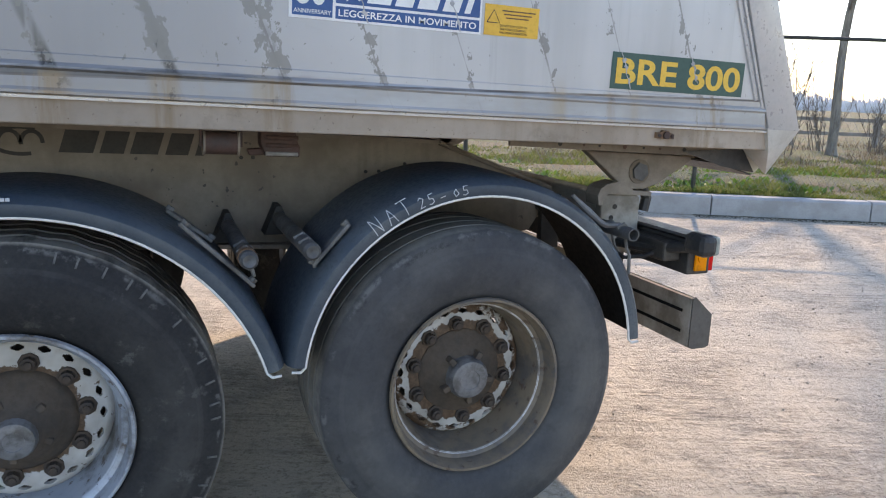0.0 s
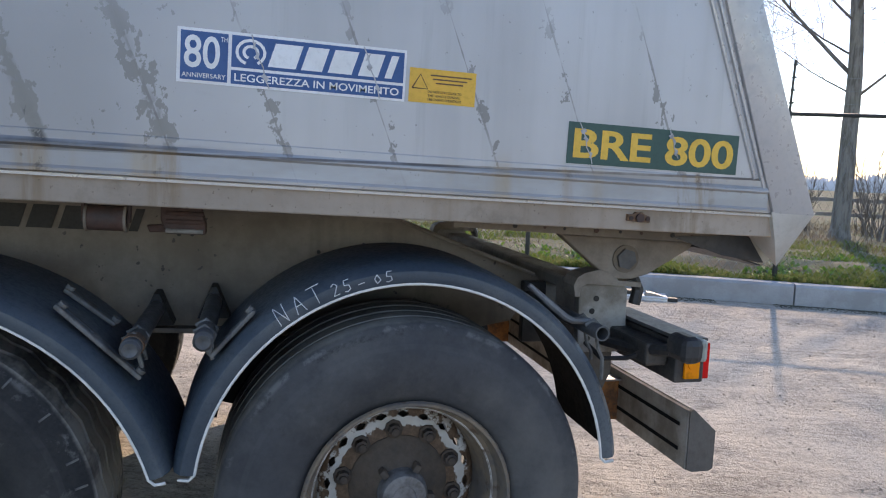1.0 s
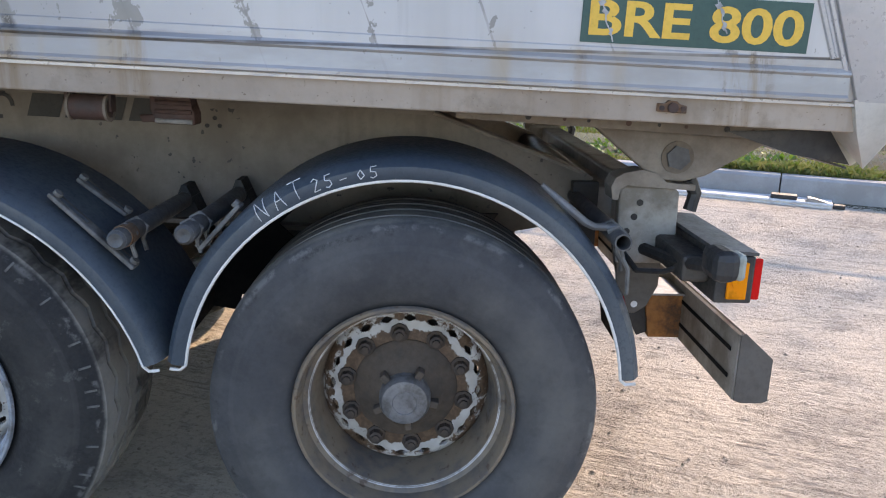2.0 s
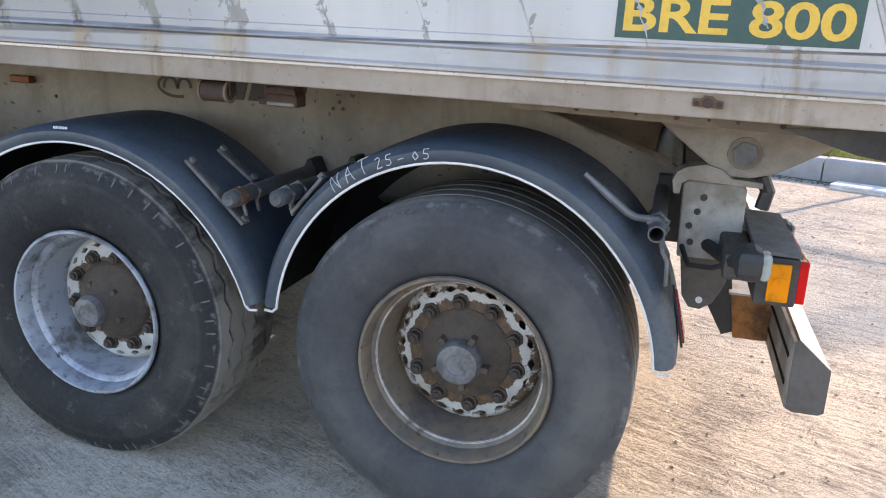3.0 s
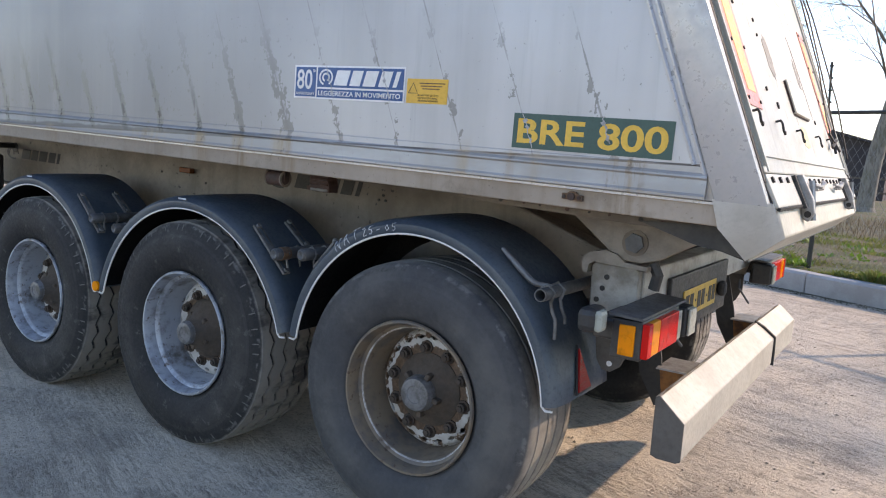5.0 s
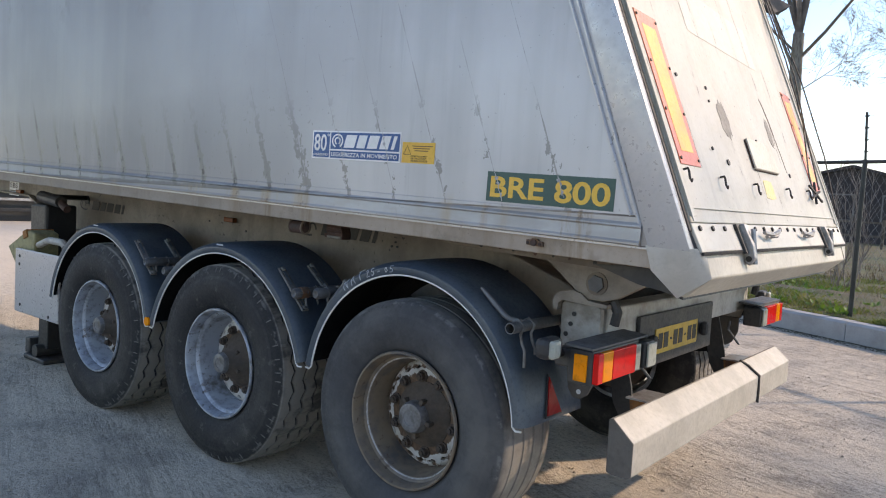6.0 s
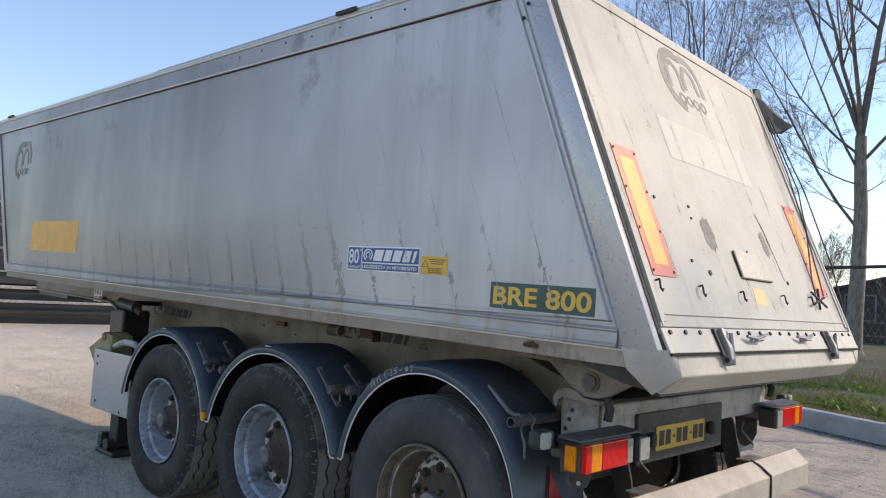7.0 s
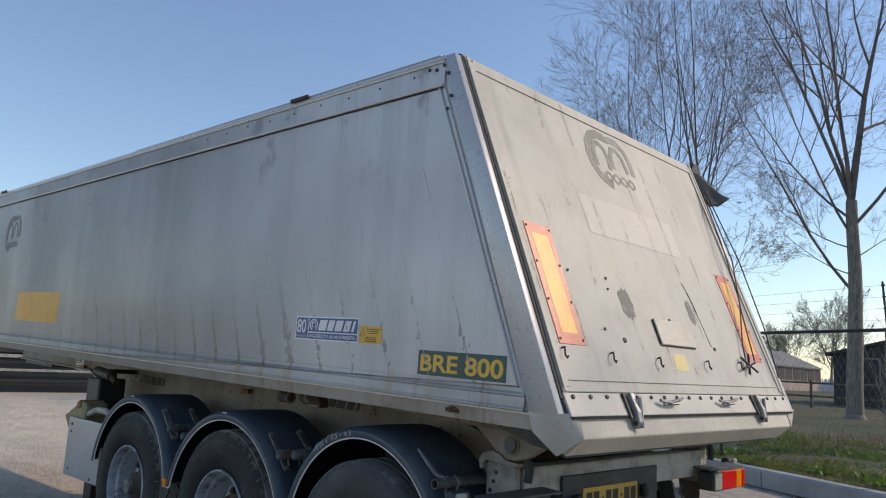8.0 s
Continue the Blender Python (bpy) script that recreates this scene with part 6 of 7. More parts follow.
def build_fender(r, a0, a1, rod=False):
    """One mudguard about its own centre, outside towards -y; r is the radius of its white edge."""
    a0, a1, d = radians(a0), radians(a1), r - 0.585
    outer = [(-0.130, 0.587), (-0.137, 0.602), (-0.134, 0.619), (-0.116, 0.634), (-0.080, 0.642), (0.10, 0.647), (0.30, 0.647)]
    inner = [(0.30, 0.639), (0.10, 0.639), (-0.077, 0.634), (-0.109, 0.626), (-0.125, 0.614), (-0.127, 0.602), (-0.124, 0.588)]
    fender = part("fender", turned([(y, q + d) for y, q in outer + inner], 40, a0, a1), M_FENDER, trailer, "dark blue-black plastic mudguard with a white edge", True)
    dark_layer = [(-0.118, 0.622), (-0.075, 0.631), (0.298, 0.636), (0.298, 0.631), (-0.075, 0.626), (-0.118, 0.617)]
    part("dark_layer", turned([(y, q + d) for y, q in dark_layer], 40, a0 + 0.01, a1 - 0.01), M_LINER, fender, "black inner side of the mudguard", True)
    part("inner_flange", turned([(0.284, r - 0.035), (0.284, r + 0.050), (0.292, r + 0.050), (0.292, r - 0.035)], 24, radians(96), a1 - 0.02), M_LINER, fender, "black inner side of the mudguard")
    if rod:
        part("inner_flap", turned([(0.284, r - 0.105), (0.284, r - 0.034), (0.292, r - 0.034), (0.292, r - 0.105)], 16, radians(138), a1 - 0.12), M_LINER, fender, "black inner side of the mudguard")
    pts = [(r * math.cos(a0 + (a1 - a0) * i / 40), -0.1275, r * math.sin(a0 + (a1 - a0) * i / 40)) for i in range(41)]
    first, last = Vector(pts[0]), Vector(pts[-1])
    pts = [first + Vector((0.040, 0, -0.010)), first + Vector((0.014, 0, -0.013))] + pts + [last + Vector((-0.014, 0, -0.013)), last + Vector((-0.040, 0, -0.010))]
    part("edge_trim", tube(pts, 0.0045, 6), M_TRIM, fender, "white edge strip", True)
    if rod:
        bar = [(0.335, -0.062, 0.550), (0.40, -0.062, 0.497), (0.452, -0.062, 0.456), (0.475, -0.062, 0.446), (0.53, -0.062, 0.443)]
        part("clamp_rod", tube(bar, [0.007, 0.011, 0.011, 0.010, 0.010], 8), M_ROD, fender, "bent grey steel rod", True)
    else:
        build_strap(fender, 46, r + 0.067, 0.27, -0.062, "muddy slotted clamp bar")
        build_strap(fender, 52, r + 0.063, 0.16, 0.15)
    build_strap(fender, 138, r + 0.064, 0.16, -0.062, "muddy slotted clamp bar")
    return fender


def mount_wheels():
    y = -1.062
    first = build_wheel("wheel", M_RIM_B, M_DISC, "trailer wheel with a dusty brown rim")
    second = build_wheel("wheel", M_RIM_W, M_DISC_B, "trailer wheel with a silver-grey rim")
    first.matrix_basis = Matrix.Translation((0, y, HUB_Z)) @ Matrix.Rotation(0.2, 4, "Y")
    second.matrix_basis = Matrix.Translation((AXLES[1], y, HUB_Z)) @ Matrix.Rotation(0.5, 4, "Y")
    copy_thing(second, Matrix.Translation((AXLES[2], y, HUB_Z)) @ Matrix.Rotation(0.9, 4, "Y"))
    for i, x in enumerate(AXLES):
        copy_thing(second, Matrix.Translation((x, -y, HUB_Z)) @ Matrix.Rotation(math.pi, 4, "Z") @ Matrix.Rotation(0.4 * i, 4, "Y"))
    y = -1.103
    guard = build_fender(0.563, 5.5, 172.5, True)
    guard.matrix_basis = Matrix.Translation((0.0, y, 0.582))
    build_fender(0.648, 16.2, 165.2).matrix_basis = Matrix.Translation((-1.288, y, 0.469))
    build_fender(0.595, 10.0, 170.0).matrix_basis = Matrix.Translation((-2.597, y, 0.532))
    for x in AXLES:
        copy_thing(guard, Matrix.Translation((x, -y, 0.582)) @ Matrix.Rotation(math.pi, 4, "Z"))
    # carrying pipes between the guards
    for x, z, out in ((0.531, 1.007, -1.248), (-0.709, 0.979, -1.222), (-0.539, 1.000, -1.238), (-2.069, 0.991, -1.20), (-1.885, 0.958, -1.19), (-3.12, 0.97, -1.19)):
        r = 0.022 if x > 0 else 0.025
        bm = tube([(x, out, z), (x, -0.60, z)], r, 14, caps=False)
        bmesh.ops.recalc_face_normals(bm, faces=bm.faces)
        bmesh.ops.solidify(bm, geom=list(bm.faces), thickness=0.004)
        pipe = part("carrier_pipe", bm, M_PIPE, trailer, "grey carrier pipe of the mudguards", True)
        if x < 0:
            part("pipe_cap", turned([(0.0, 0.0), (-0.008, 0.018), (0.002, 0.0258), (0.03, 0.0258), (0.03, 0.0)], 14), M_PIPE, pipe, smooth=True, m=Matrix.Translation((x, out, z)))
            part("gusset", prism([(x - 0.05, z - 0.055), (x + 0.05, z - 0.055), (x + 0.008, z + 0.045), (x - 0.008, z + 0.045)], -0.70, -0.612), M_RUBBER, pipe)
        if x == -0.709:
            part("rusty_collar", tube([(x, out + 0.03, z), (x, out + 0.075, z)], 0.0285, 14), M_COLLAR, pipe, "rusty pipe collar")
        w = out + 0.06
        for k in (0.0, 0.075):
            hang = [(x - 0.026, w + k, z + 0.012), (x, w + k, z + 0.027), (x + 0.026, w + k, z + 0.004), (x + 0.012, w + k, z - 0.028), (x + 0.020, w + k, z - 0.060), (x + 0.034, w + k, z - 0.085), (x + 0.036, w + k, z - 0.15 + 0.04 * (k > 0))]
            part("pipe_strap", tube(hang if x > 0 else hang[:5], 0.006, 6), M_STRIP, pipe, "bent steel strap")
    # red triangle at the tail of the last guard and round amber reflector
    a = radians(14)
    out, up = Vector((math.cos(a), 0, math.sin(a))), Vector((-math.sin(a), 0, math.cos(a)))
    o = Vector((0.0, -1.045, 0.582)) + out * 0.626
    seat = Matrix(((0, up.x, out.x, o.x), (1, 0, 0, o.y), (0, up.z, out.z, o.z), (0, 0, 0, 1)))
    part("triangle_plate", prism([(-0.062, -0.078), (0.062, -0.078), (0.0, 0.085)], 0, 0.006, "z"), M_RUBBER, trailer, m=seat)
    part("triangle_reflector", prism([(-0.052, -0.070), (0.052, -0.070), (0.0, 0.072)], 0.0065, 0.012, "z"), M_TRIANGLE, trailer, "red triangular reflector", m=seat)
    for x in (-1.965,):
        part("round_reflector", disc(x, -1.235, 0.655, 0.026, -0.012, n=20), M_LENS_A, trailer, "round amber side reflector")
    for x, z in ((-1.288, 1.158), (-2.597, 1.168)):
        for i in range(5):
            part("print_bar", box(x - 0.03 + i * 0.011, x - 0.021 + i * 0.011, -1.2412, -1.2385, z, z + 0.008), M_CHALK, trailer)


def build_chalk():
    """Hand-written chalk on the last mudguard, along its curve."""
    words = (("N", 127.5, 0.060), ("A", 122.6, 0.052), ("T", 118.0, 0.056), ("2", 112.6, 0.034), ("5", 109.6, 0.034), ("-", 106.0, 0.006), ("0", 101.8, 0.024), ("5", 98.8, 0.030))
    strokes = {
        "N": [[(0, 0), (0.1, 1), (0.75, 0.0), (0.85, 1)]], "A": [[(0, 0), (0.4, 1), (0.8, 0)], [(0.15, 0.4), (0.7, 0.4)]], "T": [[(-0.1, 1), (0.95, 1.05)], [(0.4, 1), (0.45, 0)]],
        "2": [[(0, 0.8), (0.35, 1), (0.7, 0.75), (0, 0), (0.75, 0.05)]], "5": [[(0.75, 1), (0.15, 0.95), (0.1, 0.55), (0.6, 0.5), (0.7, 0.2), (0.3, 0), (0, 0.1)]],
        "-": [[(0, 0.5), (1.0, 0.6)]], "0": [[(0.4, 1), (0.05, 0.6), (0.3, 0.05), (0.75, 0.4), (0.4, 1)]]}
    for ch, deg, size in words:
        a = radians(deg)
        for s in strokes[ch]:
            pts = []
            fine = [(a0 + (b0 - a0) * q / 6, a1 + (b1 - a1) * q / 6) for (a0, a1), (b0, b1) in zip(s, s[1:]) for q in range(7)]
            for u, v in fine:
                w = 0.034 if ch in "NAT" else 0.024 if ch != "-" else 0.018
                h = size if ch != "-" else 0.02
                ang = a - (u * w) / 0.62
                t = 0.600 + v * h
                # the guard's rounded outside: from the flat lip up over the shoulder
                y, r = shoulder(t)
                pts.append(((r - 0.022) * math.cos(ang), -1.103 + y, 0.582 + (r - 0.022) * math.sin(ang)))
            part("chalk_mark", tube(pts, 0.0013, 5), M_CHALK, trailer)


def build_tail_lamps():
    for s in (-1, 1):
        lamp = part("tail_lamp", box(0.775, 0.871, min(s * 1.237, s * 0.85), max(s * 1.237, s * 0.85), 0.853, 0.977, 0.006), M_BLACK, trailer, "tail lamp in a black housing")
        part("lamp_cover", prism([(0.766, 0.985), (0.872, 0.980), (0.872, 0.988), (0.766, 0.995)], *sorted((s * 1.245, s * 0.77))), M_PIPE, lamp, "grey steel lamp cover")
        part("red_lens", box(0.869, 0.892, min(s * 1.232, s * 1.19), max(s * 1.232, s * 1.19), 0.862, 0.970, 0.004), M_LENS_R, lamp)
        part("amber_lens", box(0.869, 0.890, min(s * 1.188, s * 1.11), max(s * 1.188, s * 1.11), 0.862, 0.970, 0.004), M_LENS_A, lamp)
        part("red_lens", box(0.869, 0.890, min(s * 1.108, s * 0.91), max(s * 1.108, s * 0.91), 0.862, 0.970, 0.004), M_LENS_R, lamp)
        part("white_strip", box(0.869, 0.888, min(s * 0.908, s * 0.862), max(s * 0.908, s * 0.862), 0.866, 0.966, 0.004), M_LENS_W, lamp)
        part("side_lens", box(0.802, 0.852, min(s * 1.236, s * 1.246), max(s * 1.236, s * 1.246), 0.866, 0.962, 0.003), M_LENS_A, lamp)
        part("side_boss", disc(0.829, s * 1.246, 0.912, 0.018, s * 0.004, n=14), M_LENS_A, lamp)
        rev = part("reversing_lamp", box(0.80, 0.900, min(s * 0.845, s * 0.755), max(s * 0.845, s * 0.755), 0.866, 0.972, 0.010), M_BLACK, trailer, "square clear reversing lamp")
        part("clear_lens", box(0.9005, 0.910, min(s * 0.840, s * 0.760), max(s * 0.840, s * 0.760), 0.872, 0.966, 0.004), M_LENS_W, rev)
        mk = part("marker_lamp", box(0.712, 0.776, min(s * 1.378, s * 1.27), max(s * 1.378, s * 1.27), 0.944, 1.020, 0.022), M_BLACK, trailer, "small position lamp with a milky lens")
        part("milky_lens", box(0.766, 0.790, min(s * 1.372, s * 1.312), max(s * 1.372, s * 1.312), 0.949, 1.015, 0.012), M_LENS_W, mk)
        part("lamp_arm", tube([(0.66, s * 0.93, 0.92), (0.71, s * 1.1, 0.925), (0.735, s * 1.29, 0.965)], 0.018, 8), M_RUBBER, trailer)
        part("lamp_bracket", box(0.70, 0.775, min(s * 1.20, s * 0.93), max(s * 1.20, s * 0.93), 0.895, 0.965, 0.01), M_BLACK, trailer)
    part("lamp_cable", tube([(0.60, -1.0, 0.92), (0.62, -1.08, 0.89), (0.68, -1.12, 0.90), (0.73, -1.16, 0.93)], 0.008, 6), M_RUBBER, trailer)


def build_bumper():
    prof = [(0.918, 0.735), (1.0, 0.662), (1.0, 0.54), (0.985, 0.532), (0.925, 0.532), (0.912, 0.545)]
    bar = part("bumper", prism(prof, -1.135, 1.03, bev=0.004), M_BUMPER, trailer, "cream folded underrun bumper, dusty")
    for y in (-0.66, 0.56):
        arm = part("bumper_arm", prism([(0.64, 0.92), (0.73, 0.92), (0.775, 0.74), (0.80, 0.56), (0.765, 0.545), (0.70, 0.66)], y - 0.006, y + 0.006), M_BLACK, trailer, "black bumper arm with a rusty box end")
        part("arm_box", prism([(0.778, 0.695), (0.911, 0.695), (0.911, 0.545), (0.80, 0.545)], y - 0.02, y + 0.12), M_RUST, arm)
        part("arm_plate", box(0.77, 0.911, y - 0.04, y + 0.15, 0.697, 0.704), M_GALV, arm)
        part("locking_pin", tube([(0.78, y + 0.03, 0.90), (0.79, y - 0.02, 0.86), (0.83, y + 0.05, 0.78)], 0.006, 6), M_PIPE, arm)
    # inner side and end cap are darker than the bar
    part("bumper_liner", prism([(0.903, 0.728), (0.911, 0.732), (0.911, 0.536), (0.903, 0.540)], -1.132, 1.027), M_HINGE, bar, "darker inner side")
    for z in (0.672, 0.592):
        part("liner_slot", box(0.9005, 0.9028, -1.09, 0.98, z - 0.006, z + 0.006), M_LINER, bar)
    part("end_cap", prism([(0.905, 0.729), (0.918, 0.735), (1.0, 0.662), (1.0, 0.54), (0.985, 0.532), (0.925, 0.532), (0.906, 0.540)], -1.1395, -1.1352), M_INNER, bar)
    wire = [(0.916, 0.36, 0.738), (0.95, 0.39, 0.714), (1.002, 0.41, 0.668), (1.004, 0.412, 0.60), (1.004, 0.41, 0.53)]
    part("binding_wire", tube(wire, 0.007, 6), M_RUBBER, bar, "black binding wire")


def build_tarp():
    """The rolled tarpaulin's loose end and its cords at the far upper corner."""
    rng = random.Random(3)
    bm = bmesh.new()
    for x, y, z in ((0.56, 1.20, 2.98), (0.60, 1.26, 2.94), (0.60, 1.20, 2.80), (0.66, 1.22, 2.70), (0.74, 1.36, 2.78), (0.66, 1.27, 2.86), (0.53, 1.27, 2.95), (0.68, 1.30, 2.72), (0.52, 1.24, 2.80)):
        bm.verts.new((x + rng.uniform(-0.02, 0.02), y, z))
    bmesh.ops.convex_hull(bm, input=bm.verts)
    bmesh.ops.subdivide_edges(bm, edges=list(bm.edges), cuts=3, use_grid_fill=True)
    for v in bm.verts:
        v.co += Vector((1, 1, 1)) * 0.03 * noise.noise(v.co * 9)
    t = part("tarpaulin", bm, M_TARP, trailer, "dark bundled tarpaulin at the roof corner")
    part("tarp_roll", tube([(front_x(2.9) + 0.3, 1.28, 2.96), (0.5, 1.29, 2.97)], 0.07, 10), M_TARP, t, m=BODY)
    g = on_gate(0.0)
    for pts in ([(1.16, 1.45, 0.03), (1.06, 1.0, 0.05), (0.99, 0.6, 0.04), (0.80, 0.30, 0.02), (0.74, 0.17, 0.02)], [(1.16, 1.42, 0.04), (1.10, 0.9, 0.06), (0.93, 0.55, 0.05), (0.86, 0.2, 0.03)], [(1.17, 1.45, 0.05), (1.19, 0.9, 0.07), (1.16, 0.4, 0.06), (1.14, 0.1, 0.03)]):
        part("cord", tube([g @ Vector(p) for p in pts], 0.0042, 5), M_RUBBER, t, "black cord")
    for p, q in (((0.70, 0.22), (0.84, 0.13)), ((0.74, 0.12), (0.80, 0.24)), ((0.68, 0.15), (0.86, 0.19))):
        part("cord_end", tube([g @ Vector((*p, 0.02)), g @ Vector((*q, 0.03))], 0.007, 5), M_RUBBER, t)


build_body()
build_tailgate()
build_chassis()
build_axles()
mount_wheels()
build_chalk()
build_tail_lamps()
build_bumper()
build_tarp()

# ---- fence, yard clutter, plants ----
FENCE_OUT, RAIL_Z = 0.47, 2.27


def build_fence():
    root = thing("chain_link_fence", "black coated chain-link fence with barbed strands above its rail", "fence")
    fp = lambda a, z, o=0.0: kerb_at(a, FENCE_OUT + o, z)
    # a post stands at the tipper's tail and one every three metres
    zero = (Vector((0.31, 7.30, 0)) - KERB_FOOT).dot(KERB_DIR)
    posts = [zero + 3.07 * i for i in range(-5, 7)]
    for a in posts:
        post = part("post", tube([fp(a, 0.15), fp(a, 2.30)], 0.030, 10), M_FENCE, root)
        part("arm", tube([fp(a, 2.28), fp(a, 2.9, -0.06)], 0.016, 6), M_FENCE, post)
        for k in range(4):
            part("clip", tube([fp(a - 0.02, 2.40 + 0.15 * k, -0.01 - 0.015 * k), fp(a + 0.03, 2.40 + 0.15 * k, -0.01 - 0.015 * k)], 0.012, 5), M_FENCE, post)
    part("top_rail", tube([fp(posts[0], RAIL_Z), fp(posts[-1], RAIL_Z)], 0.024, 8), M_FENCE, root)
    for k in range(4):
        part("barbed_strand", tube([fp(posts[0], 2.40 + 0.15 * k, -0.01 - 0.015 * k), fp(posts[-1], 2.40 + 0.15 * k, -0.01 - 0.015 * k)], 0.0022, 4), M_WIRE, root)
    # woven wires, both ways, as thin square bars
    z0, z1, pitch = 0.26, RAIL_Z, 0.105
    verts, faces = [], []
    span = (z1 - z0) * 0.62
    a = posts[1] - span
    r = 0.0018
    while a < posts[-2]:
        for way in (1, -1):
            p, q = (fp(a, z0), fp(a + span, z1)) if way > 0 else (fp(a + span, z0, 0.004), fp(a, z1, 0.004))
            d = (q - p).normalized()
            s = d.cross(KERB_OUT).normalized() * r
            o = KERB_OUT * r
            b = len(verts)
            verts += [p + s, p + o, p - s, p - o, q + s, q + o, q - s, q - o]
            faces += [(b + k, b + (k + 1) % 4, b + 4 + (k + 1) % 4, b + 4 + k) for k in range(4)]
        a += pitch
    tagged(raw("wire_mesh", verts, faces, M_WIRE, root, "thin woven wire mesh"), kind="stuff")


def build_paddock_fence(name, p, q, z, h, label, wood):
    root = thing(name, label, "fence", group="timber paddock fences")
    p, q = Vector((*p, z)), Vector((*q, z))
    n = round((q - p).length / 2.4)
    for i in range(n + 1):
        e = p.lerp(q, i / n)
        part("post", box(e.x - 0.06, e.x + 0.06, e.y - 0.06, e.y + 0.06, z - 0.2, z + h + 0.06), wood, root)
    d = (q - p).normalized()
    side = Vector((-d.y, d.x, 0)) * 0.03
    for k in (0.45, 0.93):
        pts = [(p + side), (p - side), (q - side), (q + side)]
        bm = prism([(v.x, v.y) for v in pts], z + h * k - 0.05, z + h * k + 0.05, "z")
        part("rail", bm, wood, root)


def build_shrub(at, h, count, seed, label):
    rng = random.Random(seed)
    segs = []
    for i in range(count):
        p = Vector(at) + Vector((rng.uniform(-0.25, 0.25), rng.uniform(-0.25, 0.25), 0))
        d = Vector((rng.uniform(-0.45, 0.45), rng.uniform(-0.45, 0.45), 1)).normalized()
        r, hh = 0.014, h * rng.uniform(0.6, 1.0)
        for k in range(6):
            d = (d + Vector((rng.uniform(-1, 1), rng.uniform(-1, 1), 0.4)) * 0.13).normalized()
            q = p + d * hh / 6
            segs.append((p, q, r))
            if k > 0:
                for _ in range(3):
                    e = (d + Vector((rng.uniform(-1, 1), rng.uniform(-1, 1), 0.3)) * 0.6).normalized()
                    m1 = q + e * hh * 0.10
                    segs.append((q, m1, 0.006))
                    segs.append((m1, m1 + (e + Vector((rng.uniform(-1, 1), rng.uniform(-1, 1), 0.4)) * 0.5).normalized() * hh * 0.08, 0.004))
            p, r = q, r * 0.8
    root = thing("shrub", label, "shrub", group="bare shrubs")
    verts, faces = [], []
    for p, q, r in segs:
        d = (q - p).normalized()
        s = d.orthogonal().normalized()
        u = d.cross(s)
        b = len(verts)
        for c, rr in ((p, r), (q, r * 0.7)):
            verts += [c + s * rr, c + (u * 0.87 - s * 0.5) * rr, c - (u * 0.87 + s * 0.5) * rr]
        faces += [(b + k, b + (k + 1) % 3, b + 3 + (k + 1) % 3, b + 3 + k) for k in range(3)]
    raw("thicket", verts, faces, M_TWIG, root)


